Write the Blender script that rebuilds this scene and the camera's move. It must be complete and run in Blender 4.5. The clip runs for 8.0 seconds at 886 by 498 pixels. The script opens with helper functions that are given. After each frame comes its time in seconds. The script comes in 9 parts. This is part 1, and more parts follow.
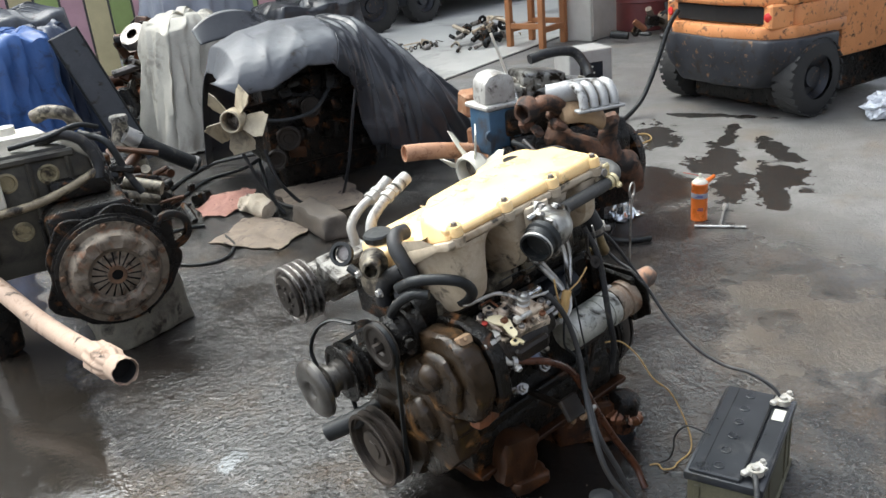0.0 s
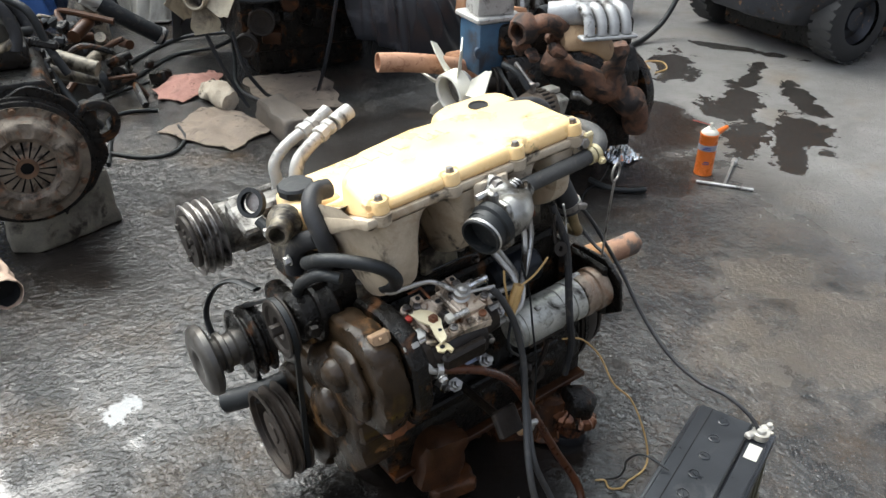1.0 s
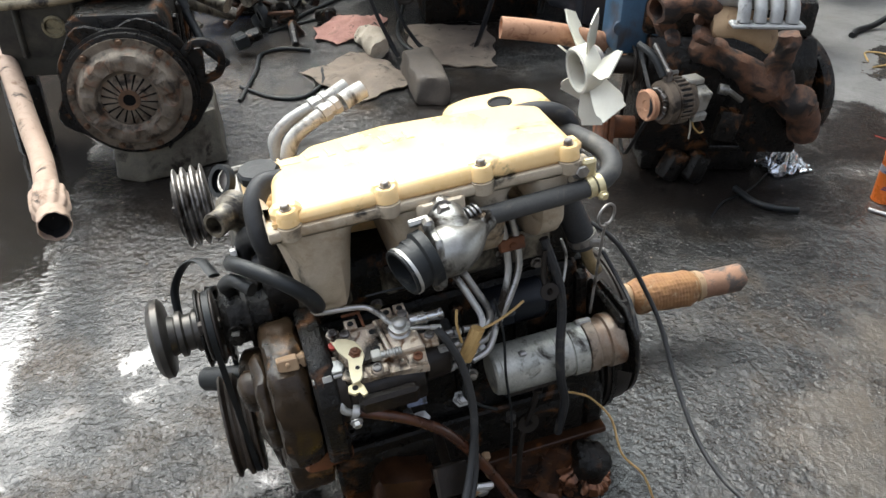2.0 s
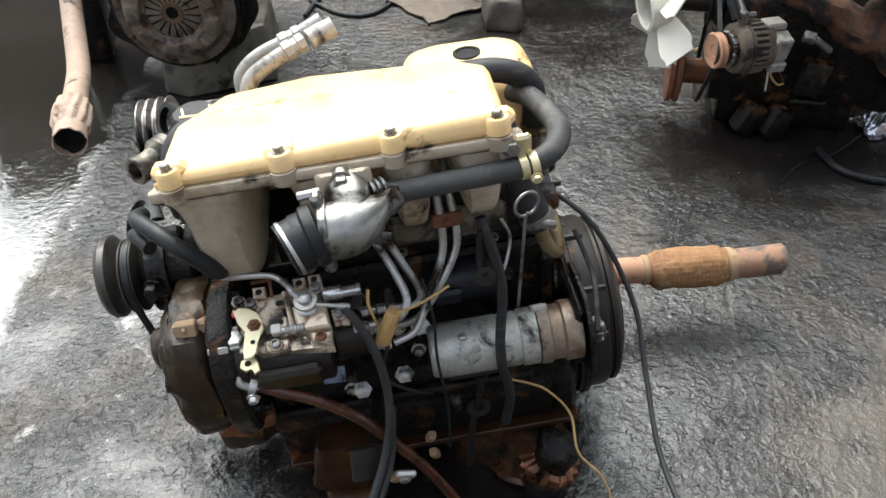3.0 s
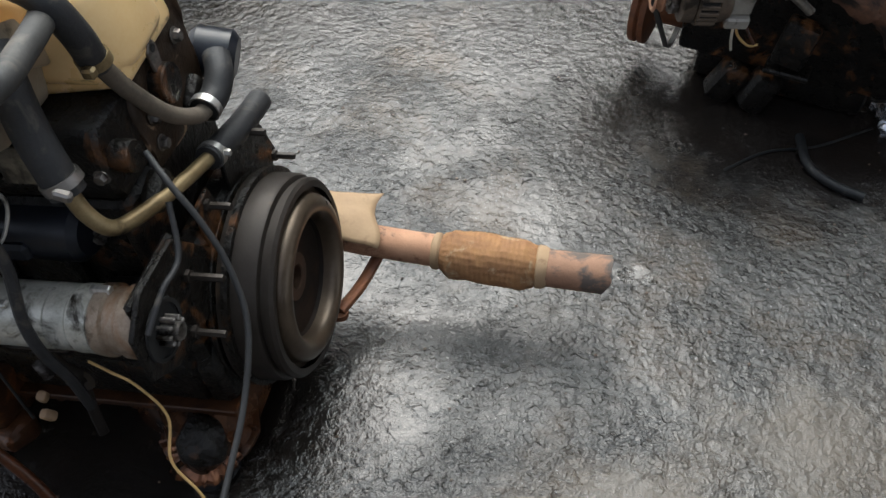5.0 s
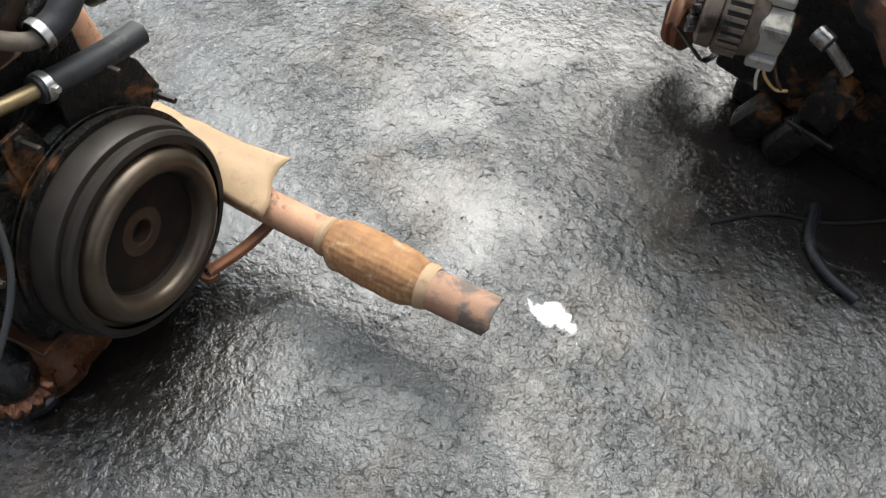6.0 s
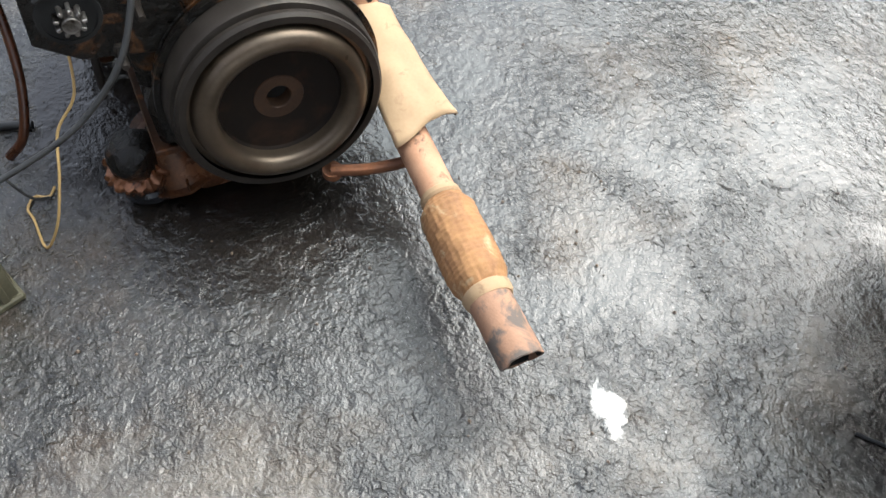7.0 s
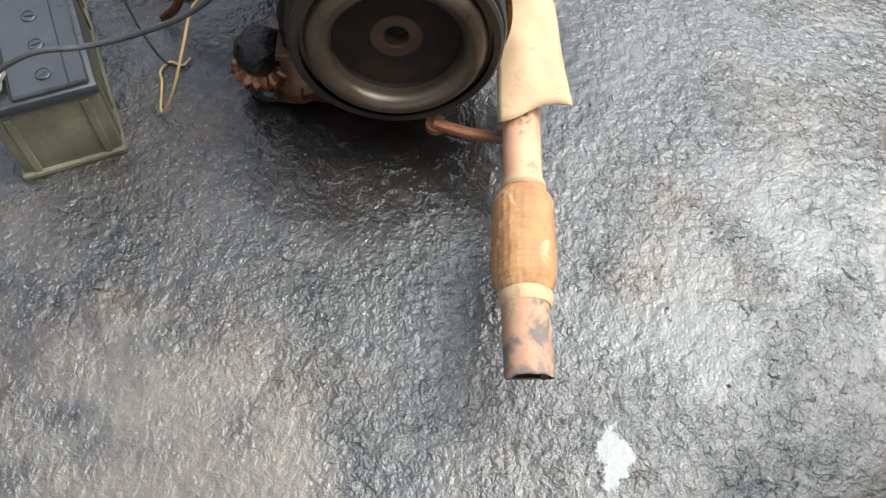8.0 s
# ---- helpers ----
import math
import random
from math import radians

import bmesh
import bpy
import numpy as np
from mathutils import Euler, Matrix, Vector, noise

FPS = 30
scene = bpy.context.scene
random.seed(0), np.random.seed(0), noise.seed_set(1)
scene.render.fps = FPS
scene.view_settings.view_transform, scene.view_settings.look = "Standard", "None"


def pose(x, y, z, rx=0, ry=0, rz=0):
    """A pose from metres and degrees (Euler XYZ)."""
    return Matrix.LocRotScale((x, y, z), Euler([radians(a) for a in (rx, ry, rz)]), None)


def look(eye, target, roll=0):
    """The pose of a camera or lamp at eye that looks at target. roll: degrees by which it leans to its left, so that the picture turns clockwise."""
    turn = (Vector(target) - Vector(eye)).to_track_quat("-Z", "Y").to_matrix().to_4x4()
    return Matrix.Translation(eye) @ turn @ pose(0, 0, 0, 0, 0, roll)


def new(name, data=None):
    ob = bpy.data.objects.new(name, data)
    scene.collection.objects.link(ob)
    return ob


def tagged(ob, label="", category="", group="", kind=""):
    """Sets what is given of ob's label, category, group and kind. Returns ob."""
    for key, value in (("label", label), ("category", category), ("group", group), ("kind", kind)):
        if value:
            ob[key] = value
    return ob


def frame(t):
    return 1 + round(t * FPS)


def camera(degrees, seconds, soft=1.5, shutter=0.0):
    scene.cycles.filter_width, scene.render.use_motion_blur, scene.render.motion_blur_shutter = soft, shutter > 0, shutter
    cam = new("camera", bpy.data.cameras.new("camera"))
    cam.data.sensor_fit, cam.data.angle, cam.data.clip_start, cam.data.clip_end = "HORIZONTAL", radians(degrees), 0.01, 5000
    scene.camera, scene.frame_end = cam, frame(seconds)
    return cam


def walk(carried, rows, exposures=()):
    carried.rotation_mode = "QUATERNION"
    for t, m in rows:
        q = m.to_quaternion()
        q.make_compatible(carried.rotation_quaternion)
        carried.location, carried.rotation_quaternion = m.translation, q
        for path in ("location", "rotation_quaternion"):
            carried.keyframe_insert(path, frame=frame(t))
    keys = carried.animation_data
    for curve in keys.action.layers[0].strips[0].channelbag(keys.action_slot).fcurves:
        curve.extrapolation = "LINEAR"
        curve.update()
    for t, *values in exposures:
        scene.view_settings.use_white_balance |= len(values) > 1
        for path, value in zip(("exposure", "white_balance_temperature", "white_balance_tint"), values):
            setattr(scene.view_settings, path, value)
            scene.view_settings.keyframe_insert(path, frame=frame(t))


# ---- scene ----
cam = camera(55.2, 8.0)
PATH = [
    (0, (-1.223, -1.585, 1.47), (-0.134, -0.089, 0.713), -5.5),
    (0.3, (-1.104, -1.534, 1.462), (-0.015, -0.068, 0.646), -3.0),
    (0.5, (-1.036, -1.486, 1.448), (0.052, -0.033, 0.609), -0.8),
    (1, (-0.852, -1.318, 1.459), (0.162, 0.089, 0.463), 1.2),
    (1.5, (-0.574, -1.298, 1.45), (0.206, 0.201, 0.38), -0.8),
    (1.7, (-0.444, -1.3, 1.451), (0.198, 0.258, 0.374), -0.2),
    (2.8, (-0.062, -1.155, 1.443), (0.246, 0.368, 0.183), 0.9),
    (3, (0.04, -1.173, 1.444), (0.222, 0.354, 0.165), -0.5),
    (3.5, (0.272, -1.244, 1.47), (0.136, 0.298, 0.203), 0.5),
    (4, (0.396, -1.193, 1.465), (0.156, 0.332, 0.194), -0.9),
    (4.2, (0.489, -1.11, 1.453), (0.223, 0.379, 0.144), 0.0),
    (4.3, (0.469, -1.033, 1.434), (0.322, 0.427, 0.075), 3.5),
    (4.5, (0.596, -0.983, 1.401), (0.481, 0.468, 0.029), 2.5),
    (5, (0.887, -0.811, 1.343), (0.639, 0.503, -0.144), -0.9),
    (5.2, (0.968, -0.744, 1.333), (0.671, 0.517, -0.19), 1.4),
    (6.3, (1.273, -0.338, 1.329), (0.668, 0.597, -0.333), 4.9),
    (6.5, (1.332, -0.262, 1.332), (0.553, 0.536, -0.329), 3.9),
    (7, (1.415, -0.166, 1.263), (0.452, 0.382, -0.402), 6.4),
    (7.5, (1.379, -0.081, 1.235), (0.448, 0.292, -0.495), 9.3),
    (8, (1.392, 0.042, 1.268), (0.445, 0.149, -0.49), 5.7),
]
walk(cam, [(t, look(eye, target, roll)) for t, eye, target, roll in PATH], exposures=[(0.0, 1.7), (1.0, 1.6), (1.5, 1.57), (4.2, 1.45), (5.0, 1.12), (6.4, 1.78), (7.0, 1.88), (8.0, 2.05)])

# ---- light ----
world = bpy.data.worlds.new("overcast_sky")
scene.world = world
world.use_nodes = True
wn, wl = world.node_tree.nodes, world.node_tree.links
wn.clear()
sky = wn.new("ShaderNodeTexSky")
sky.sky_type, sky.sun_disc = "NISHITA", False
sky.sun_elevation, sky.sun_rotation = radians(54), radians(-13)
sky.air_density, sky.dust_density, sky.ozone_density = 1.0, 4.0, 1.0
pale = wn.new("ShaderNodeHueSaturation")
pale.inputs["Saturation"].default_value = 0.5
wbg = wn.new("ShaderNodeBackground")
wbg.inputs["Strength"].default_value = 0.15
wout = wn.new("ShaderNodeOutputWorld")
wl.new(sky.outputs["Color"], pale.inputs["Color"])
wl.new(pale.outputs["Color"], wbg.inputs["Color"])
wl.new(wbg.outputs["Background"], wout.inputs["Surface"])
sun_data = bpy.data.lights.new("sun", "SUN")
sun_data.energy, sun_data.angle, sun_data.color = 1.38, radians(74), (0.825, 1.0, 1.005)
sun = new("sun", sun_data)
sun.matrix_world = look((-1.3, 5.75, 8.1), (0, 0, 0))


# ---- mesh helpers ----
def part(name, bm, material, parent=None, label="", smooth=35):
    """One bmesh becomes one mesh object under a thing or a part, in the thing's own coordinates."""
    me = bpy.data.meshes.new(name)
    bmesh.ops.recalc_face_normals(bm, faces=bm.faces)
    bm.to_mesh(me)
    bm.free()
    me.materials.append(material)
    me.shade_smooth()
    me.set_sharp_from_angle(angle=radians(smooth))
    ob = new(name, me)
    if parent is not None:
        ob.parent = parent
    if label:
        ob["label"] = label
    return ob


def pieces(name, bm, material, parent, label="", smooth=35):
    """Links every loose piece of a bmesh as a part of its own."""
    left = set(bm.verts)
    while left:
        seed = left.pop()
        island, todo = [seed], [seed]
        while todo:
            for e in todo.pop().link_edges:
                for v in e.verts:
                    if v in left:
                        left.remove(v)
                        island.append(v)
                        todo.append(v)
        index = {v: i for i, v in enumerate(island)}
        one = bmesh.new()
        made = [one.verts.new(v.co) for v in island]
        for f in {f for v in island for f in v.link_faces}:
            one.faces.new([made[index[v]] for v in f.verts])
        part(name, one, material, parent, label, smooth)
    bm.free()


def thing(name, m, label, category, group="", kind=""):
    ob = new(name)
    ob.empty_display_size = 0.1
    ob.matrix_world = m
    return tagged(ob, label, category, group, kind)


def BM():
    return bmesh.new()


def merge(bm, vs, fs):
    made = [bm.verts.new(v) for v in vs]
    for f in fs:
        try:
            bm.faces.new([made[i] for i in f])
        except ValueError:
            pass
    return made


def turn(rx=0, ry=0, rz=0):
    return Euler((radians(rx), radians(ry), radians(rz))).to_matrix()


def box(bm, c, s, r=(0, 0, 0), bevel=0.004, taper=(1, 1), seg=1):
    """A bevelled box; taper scales the top."""
    b = bmesh.new()
    bmesh.ops.create_cube(b, size=1)
    for v in b.verts:
        k = taper if v.co.z > 0 else (1, 1)
        v.co = Vector((v.co.x * s[0] * k[0], v.co.y * s[1] * k[1], v.co.z * s[2]))
    if bevel:
        bmesh.ops.bevel(b, geom=b.edges[:], offset=min(bevel, min(s) * 0.45), segments=seg, affect="EDGES", profile=0.5)
    R = turn(*r)
    c = Vector(c)
    index = {v: i for i, v in enumerate(b.verts)}
    merge(bm, [R @ v.co + c for v in b.verts], [[index[v] for v in f.verts] for f in b.faces])
    b.free()
    return bm


def lathe(bm, p, axis, profile, seg=32, open_ends=False):
    """Turns (height, radius) pairs round the axis that starts at p."""
    p, a = Vector(p), Vector(axis).normalized()
    q = a.to_track_quat("Z", "Y").to_matrix()
    vs, fs = [], []
    for h, r in profile:
        for i in range(seg):
            t = 2 * math.pi * i / seg
            vs.append(p + q @ Vector((r * math.cos(t), r * math.sin(t), h)))
    n = len(profile)
    for k in range(n - 1):
        for i in range(seg):
            j = (i + 1) % seg
            fs.append((k * seg + i, k * seg + j, (k + 1) * seg + j, (k + 1) * seg + i))
    if not open_ends:
        fs.append(tuple(range(seg - 1, -1, -1)))
        fs.append(tuple((n - 1) * seg + i for i in range(seg)))
    merge(bm, vs, fs)
    return bm


def rod(bm, a, b, r, r2=None, seg=14, bevel=0.0015):
    a, b = Vector(a), Vector(b)
    r2 = r if r2 is None else r2
    L = (b - a).length
    e = min(bevel, L * 0.3, r * 0.4)
    return lathe(bm, a, b - a, [(0, r - e), (e, r), (L - e, r2), (L, r2 - e)], seg)


def hollow(bm, a, b, r, wall=0.004, r2=None, seg=24, depth=None):
    """An open pipe with thickness, open at b."""
    a, b = Vector(a), Vector(b)
    r2 = r if r2 is None else r2
    L = (b - a).length
    d = L if depth is None else depth
    return lathe(bm, a, b - a, [(0, r), (L - 0.001, r2), (L, r2 - 0.001), (L, r2 - wall), (L - d + 0.002, r - wall)], seg)


def curve(pts, n=8):
    """A Catmull-Rom line through the points."""
    P = [Vector(p) for p in pts]
    P = [P[0] * 2 - P[1]] + P + [P[-1] * 2 - P[-2]]
    out = []
    for i in range(1, len(P) - 2):
        for k in range(n):
            t = k / n
            a, b, c, d = P[i - 1], P[i], P[i + 1], P[i + 2]
            out.append(0.5 * (2 * b + (c - a) * t + (2 * a - 5 * b + 4 * c - d) * t * t + (3 * b - a - 3 * c + d) * t ** 3))
    out.append(P[-2])
    return out


def tube(bm, pts, r, seg=12, n=8, ribs=None, flat=1.0, hole=0.0):
    """A hose, pipe or cable along a smooth line; ribs(u) scales the radius; hole opens both ends."""
    line = curve(pts, n) if n > 1 else [Vector(p) for p in pts]
    m = len(line)
    vs, fs = [], []
    side = None
    rings = []
    for i, p in enumerate(line):
        d = (line[min(i + 1, m - 1)] - line[max(i - 1, 0)]).normalized()
        if side is None:
            side = d.orthogonal().normalized()
        side = (side - d * side.dot(d)).normalized()
        up = d.cross(side)
        rr = r * (ribs(i / (m - 1)) if ribs else 1.0)
        rings.append((p, side.copy(), up, rr, d))
    if hole:
        p, s, u, rr, d = rings[0]
        rings = [(p + d * 0.02, s, u, rr - hole, d), (p, s, u, rr - hole, d)] + rings
        p, s, u, rr, d = rings[-1]
        rings += [(p, s, u, rr - hole, d), (p - d * 0.02, s, u, rr - hole, d)]
    for p, s, u, rr, d in rings:
        for k in range(seg):
            t = 2 * math.pi * k / seg
            vs.append(p + s * (rr * math.cos(t)) + u * (rr * flat * math.sin(t)))
    k = len(rings)
    for i in range(k - 1):
        for j in range(seg):
            a = (j + 1) % seg
            fs.append((i * seg + j, i * seg + a, (i + 1) * seg + a, (i + 1) * seg + j))
    fs.append(tuple(range(seg - 1, -1, -1)))
    fs.append(tuple((k - 1) * seg + j for j in range(seg)))
    merge(bm, vs, fs)
    return bm


def prism(bm, outline, axis, lo, hi, bevel=0.003, seg=1, taper=1.0):
    """Extrudes an outline of (u, v) pairs along an axis: x takes (y, z), y takes (x, z), z takes (x, y)."""
    b = bmesh.new()
    def place(u, v, w):
        return {"x": (w, u, v), "y": (u, w, v), "z": (u, v, w)}[axis]
    cu = sum(p[0] for p in outline) / len(outline)
    cv = sum(p[1] for p in outline) / len(outline)
    lower = [b.verts.new(place(u, v, lo)) for u, v in outline]
    upper = [b.verts.new(place(cu + (u - cu) * taper, cv + (v - cv) * taper, hi)) for u, v in outline]
    n = len(outline)
    b.faces.new(lower)
    b.faces.new(upper[::-1])
    for i in range(n):
        b.faces.new((lower[i], upper[i], upper[(i + 1) % n], lower[(i + 1) % n]))
    bmesh.ops.recalc_face_normals(b, faces=b.faces)
    if bevel:
        bmesh.ops.bevel(b, geom=b.edges[:], offset=bevel, segments=seg, affect="EDGES", profile=0.5)
    index = {v: i for i, v in enumerate(b.verts)}
    merge(bm, [v.co.copy() for v in b.verts], [[index[v] for v in f.verts] for f in b.faces])
    b.free()
    return bm


def hexbolt(bm, p, axis, r=0.008, h=0.007, washer=True):
    a = Vector(axis).normalized()
    p = Vector(p)
    if washer:
        lathe(bm, p, a, [(0, r * 1.35), (0.0015, r * 1.35), (0.002, r * 1.2)], 14)
    lathe(bm, p + a * 0.0015, a, [(0, r), (h * 0.8, r), (h, r * 0.85)], 6)
    return bm


def rough_up(bm, amount, scale=20.0, seed=0):
    """Uneven, worn surface: moves the vertices by smooth noise."""
    for v in bm.verts:
        q = v.co * scale + Vector((seed, seed * 1.7, -seed))
        v.co += amount * noise.noise_vector(q)
    return bm


# ---- materials ----
def material(name, base, dark=None, rough=0.6, metal=0.0, scale=30.0, grain=200.0, bump=0.15, stain=None, stain_at=0.5, stain_soft=0.15, stain_scale=9.0, rough2=None, coat=0.0, spread=0.5, vary=0.0, grime=0.0, gloss=0.5):
    """Base colour in two tones, fine grain, stains with their own colour and gloss, and relief."""
    m = bpy.data.materials.new(name)
    m.use_nodes = True
    N, L = m.node_tree.nodes, m.node_tree.links
    b = N["Principled BSDF"]
    co = N.new("ShaderNodeTexCoord")
    def tex(sc, det=6, dist=0.0):
        t = N.new("ShaderNodeTexNoise")
        t.inputs["Scale"].default_value, t.inputs["Detail"].default_value, t.inputs["Distortion"].default_value = sc, det, dist
        t.inputs["Roughness"].default_value = 0.62
        L.new(co.outputs["Object"], t.inputs["Vector"])
        return t
    def ramp(src, a, c):
        r = N.new("ShaderNodeMapRange")
        r.inputs["From Min"].default_value, r.inputs["From Max"].default_value = a, c
        L.new(src, r.inputs["Value"])
        return r.outputs["Result"]
    def mix(f, a, c):
        x = N.new("ShaderNodeMix")
        x.data_type = "RGBA"
        L.new(f, x.inputs["Factor"])
        for sock, v in ((x.inputs[6], a), (x.inputs[7], c)):
            if isinstance(v, tuple):
                sock.default_value = (*v, 1)
            else:
                L.new(v, sock)
        return x.outputs[2]
    dark = dark or tuple(v * 0.6 for v in base)
    t1, t2 = tex(scale, 8), tex(grain, 3)
    both = N.new("ShaderNodeMath")
    both.operation = "MULTIPLY_ADD"
    both.inputs[1].default_value = 0.3
    L.new(t2.outputs["Fac"], both.inputs[0])
    L.new(t1.outputs["Fac"], both.inputs[2])
    f = ramp(both.outputs[0], 0.65 - spread * 0.5, 0.65 + spread * 0.5)
    col = mix(f, dark, base)
    rg = ramp(t1.outputs["Fac"], 0.2, 0.8)
    rr = N.new("ShaderNodeMapRange")
    rr.inputs["To Min"].default_value, rr.inputs["To Max"].default_value = max(0.03, rough - 0.12), min(1, rough + 0.12)
    L.new(rg, rr.inputs["Value"])
    rsock = rr.outputs["Result"]
    if stain:
        s = tex(stain_scale, 9, 0.6)
        sf = ramp(s.outputs["Fac"], stain_at, stain_at + stain_soft)
        col = mix(sf, col, stain)
        if rough2 is not None:
            x = N.new("ShaderNodeMix")
            L.new(sf, x.inputs["Factor"])
            L.new(rsock, x.inputs[2])
            x.inputs[3].default_value = rough2
            rsock = x.outputs[0]
    if grime:
        g = tex(15, 12, 0.5)
        gf = ramp(g.outputs["Fac"], 0.63 - 0.20 * grime, 0.72 - 0.16 * grime)
        col = mix(gf, col, (0.020, 0.014, 0.009))
    b.inputs["Specular IOR Level"].default_value = gloss
    if vary:
        oi = N.new("ShaderNodeObjectInfo")
        hv = N.new("ShaderNodeHueSaturation")
        v = ramp(oi.outputs["Random"], 0, 1)
        vr = N.new("ShaderNodeMapRange")
        vr.inputs["To Min"].default_value, vr.inputs["To Max"].default_value = 1 - vary, 1 + vary
        L.new(v, vr.inputs["Value"])
        L.new(vr.outputs["Result"], hv.inputs["Value"])
        L.new(col, hv.inputs["Color"])
        col = hv.outputs["Color"]
    L.new(col, b.inputs["Base Color"])
    L.new(rsock, b.inputs["Roughness"])
    b.inputs["Metallic"].default_value = metal
    b.inputs["Coat Weight"].default_value = coat
    if bump:
        bp = N.new("ShaderNodeBump")
        bp.inputs["Strength"].default_value, bp.inputs["Distance"].default_value = bump, 0.004
        L.new(both.outputs[0], bp.inputs["Height"])
        L.new(bp.outputs["Normal"], b.inputs["Normal"])
    return m


M_YELLOW = material("yellow_paint", (0.92, 0.655, 0.34), (0.85, 0.55, 0.23), 0.30, 0, 12, 160, 0.06, stain=(0.52, 0.31, 0.10), stain_at=0.63, stain_soft=0.14, stain_scale=14, grime=0.10)
M_CASTALU = material("cast_aluminium", (0.56, 0.475, 0.36), (0.36, 0.285, 0.20), 0.46, 0.15, 25, 300, 0.25, stain=(0.24, 0.14, 0.055), stain_at=0.53, stain_soft=0.2, stain_scale=7, grime=0.35)
M_GREYALU = material("grimy_grey_alloy", (0.33, 0.315, 0.285), (0.13, 0.118, 0.10), 0.5, 0.3, 20, 260, 0.4, stain=(0.045, 0.036, 0.027), stain_at=0.52, stain_soft=0.12, stain_scale=17, grime=0.6)
M_PIPEALU = material("dull_pipe_alloy", (0.48, 0.465, 0.43), (0.27, 0.255, 0.23), 0.5, 0.3, 18, 240, 0.25, stain=(0.12, 0.10, 0.08), stain_at=0.57, grime=0.35)
M_OLIVEALU = material("oil_stained_alloy", (0.30, 0.26, 0.19), (0.10, 0.082, 0.06), 0.42, 0.25, 24, 240, 0.4, stain=(0.022, 0.017, 0.012), stain_at=0.49, stain_soft=0.12, stain_scale=20, grime=0.7)
M_ALU = material("bright_aluminium", (0.42, 0.41, 0.38), (0.22, 0.21, 0.19), 0.34, 0.85, 24, 260, 0.35, stain=(0.10, 0.078, 0.055), stain_at=0.56, stain_soft=0.15, grime=0.8)
M_OILY = material("oily_black_iron", (0.011, 0.009, 0.007), (0.003, 0.0026, 0.0022), 0.30, 0.0, 34, 150, 1.8, stain=(0.15, 0.062, 0.022), stain_at=0.56, stain_soft=0.14, stain_scale=12, rough2=0.28, gloss=0.28)
M_BROWN = material("oily_brown_casting", (0.085, 0.034, 0.014), (0.014, 0.008, 0.005), 0.36, 0.2, 14, 160, 0.5, stain=(0.22, 0.075, 0.022), stain_at=0.60, stain_soft=0.1, stain_scale=11, rough2=0.3, gloss=0.35)
M_RUST = material("rusty_steel", (0.40, 0.20, 0.10), (0.22, 0.10, 0.05), 0.75, 0.1, 30, 220, 0.3, stain=(0.50, 0.34, 0.22), stain_at=0.55, stain_soft=0.2)
M_RUSTDARK = material("dark_rust", (0.26, 0.095, 0.038), (0.09, 0.036, 0.018), 0.7, 0.1, 24, 200, 0.35, stain=(0.035, 0.025, 0.02), stain_at=0.55, stain_soft=0.2)
M_RUBBER = material("black_rubber", (0.017, 0.0175, 0.018), (0.007, 0.009, 0.0095), 0.5, 0, 40, 300, 0.3, stain=(0.07, 0.064, 0.056), stain_at=0.58, stain_soft=0.15, stain_scale=28, gloss=0.35)
M_STEEL = material("grey_steel", (0.33, 0.31, 0.29), (0.18, 0.16, 0.145), 0.42, 0.8, 20, 260, 0.12, stain=(0.10, 0.06, 0.04), stain_at=0.6, stain_soft=0.15, grime=0.6)
M_FLY = material("flywheel_steel", (0.042, 0.035, 0.030), (0.020, 0.016, 0.013), 0.45, 0.3, 14, 200, 0.12, stain=(0.075, 0.05, 0.032), stain_at=0.6, gloss=0.25)
M_CLEAN = material("worn_bright_steel", (0.60, 0.59, 0.56), (0.42, 0.40, 0.37), 0.4, 0.8, 40, 300, 0.1, grime=0.5)
M_HOSE = material("dusty_black_hose", (0.032, 0.032, 0.033), (0.014, 0.014, 0.015), 0.55, 0, 20, 220, 0.4, stain_scale=28, stain=(0.095, 0.082, 0.066), stain_at=0.56, stain_soft=0.2, gloss=0.35)
M_BRASS = material("oily_brass_pipe", (0.34, 0.255, 0.135), (0.15, 0.105, 0.05), 0.4, 0.6, 22, 220, 0.2, stain=(0.06, 0.042, 0.025), stain_at=0.54, stain_soft=0.15, stain_scale=20, grime=0.4)
M_GOLDPLATE = material("yellow_zinc_plate", (0.72, 0.62, 0.38), (0.55, 0.45, 0.25), 0.4, 0.5, 26, 220, 0.08, stain=(0.25, 0.18, 0.10), stain_at=0.6)
M_REDHOSE = material("oil_brown_hose", (0.11, 0.036, 0.014), (0.022, 0.009, 0.006), 0.3, 0, 18, 160, 0.1)
M_YWIRE = material("tan_wire", (0.62, 0.40, 0.16), (0.45, 0.28, 0.10), 0.5, 0, 30, 200, 0.05)
M_WHITE = material("white_plastic", (0.72, 0.69, 0.60), (0.58, 0.54, 0.45), 0.4, 0, 18, 160, 0.05, stain=(0.35, 0.30, 0.22), stain_at=0.62)
M_BLUEBLACK = material("blue_black_paint", (0.016, 0.019, 0.027), (0.006, 0.007, 0.009), 0.35, 0, 16, 180, 0.1, stain=(0.05, 0.03, 0.016), stain_at=0.56, gloss=0.35)
M_SHIELD = material("tan_heat_shield", (0.40, 0.27, 0.155), (0.29, 0.185, 0.10), 0.75, 0.0, 12, 160, 0.2, stain=(0.17, 0.095, 0.052), stain_at=0.57, stain_soft=0.14, stain_scale=18)
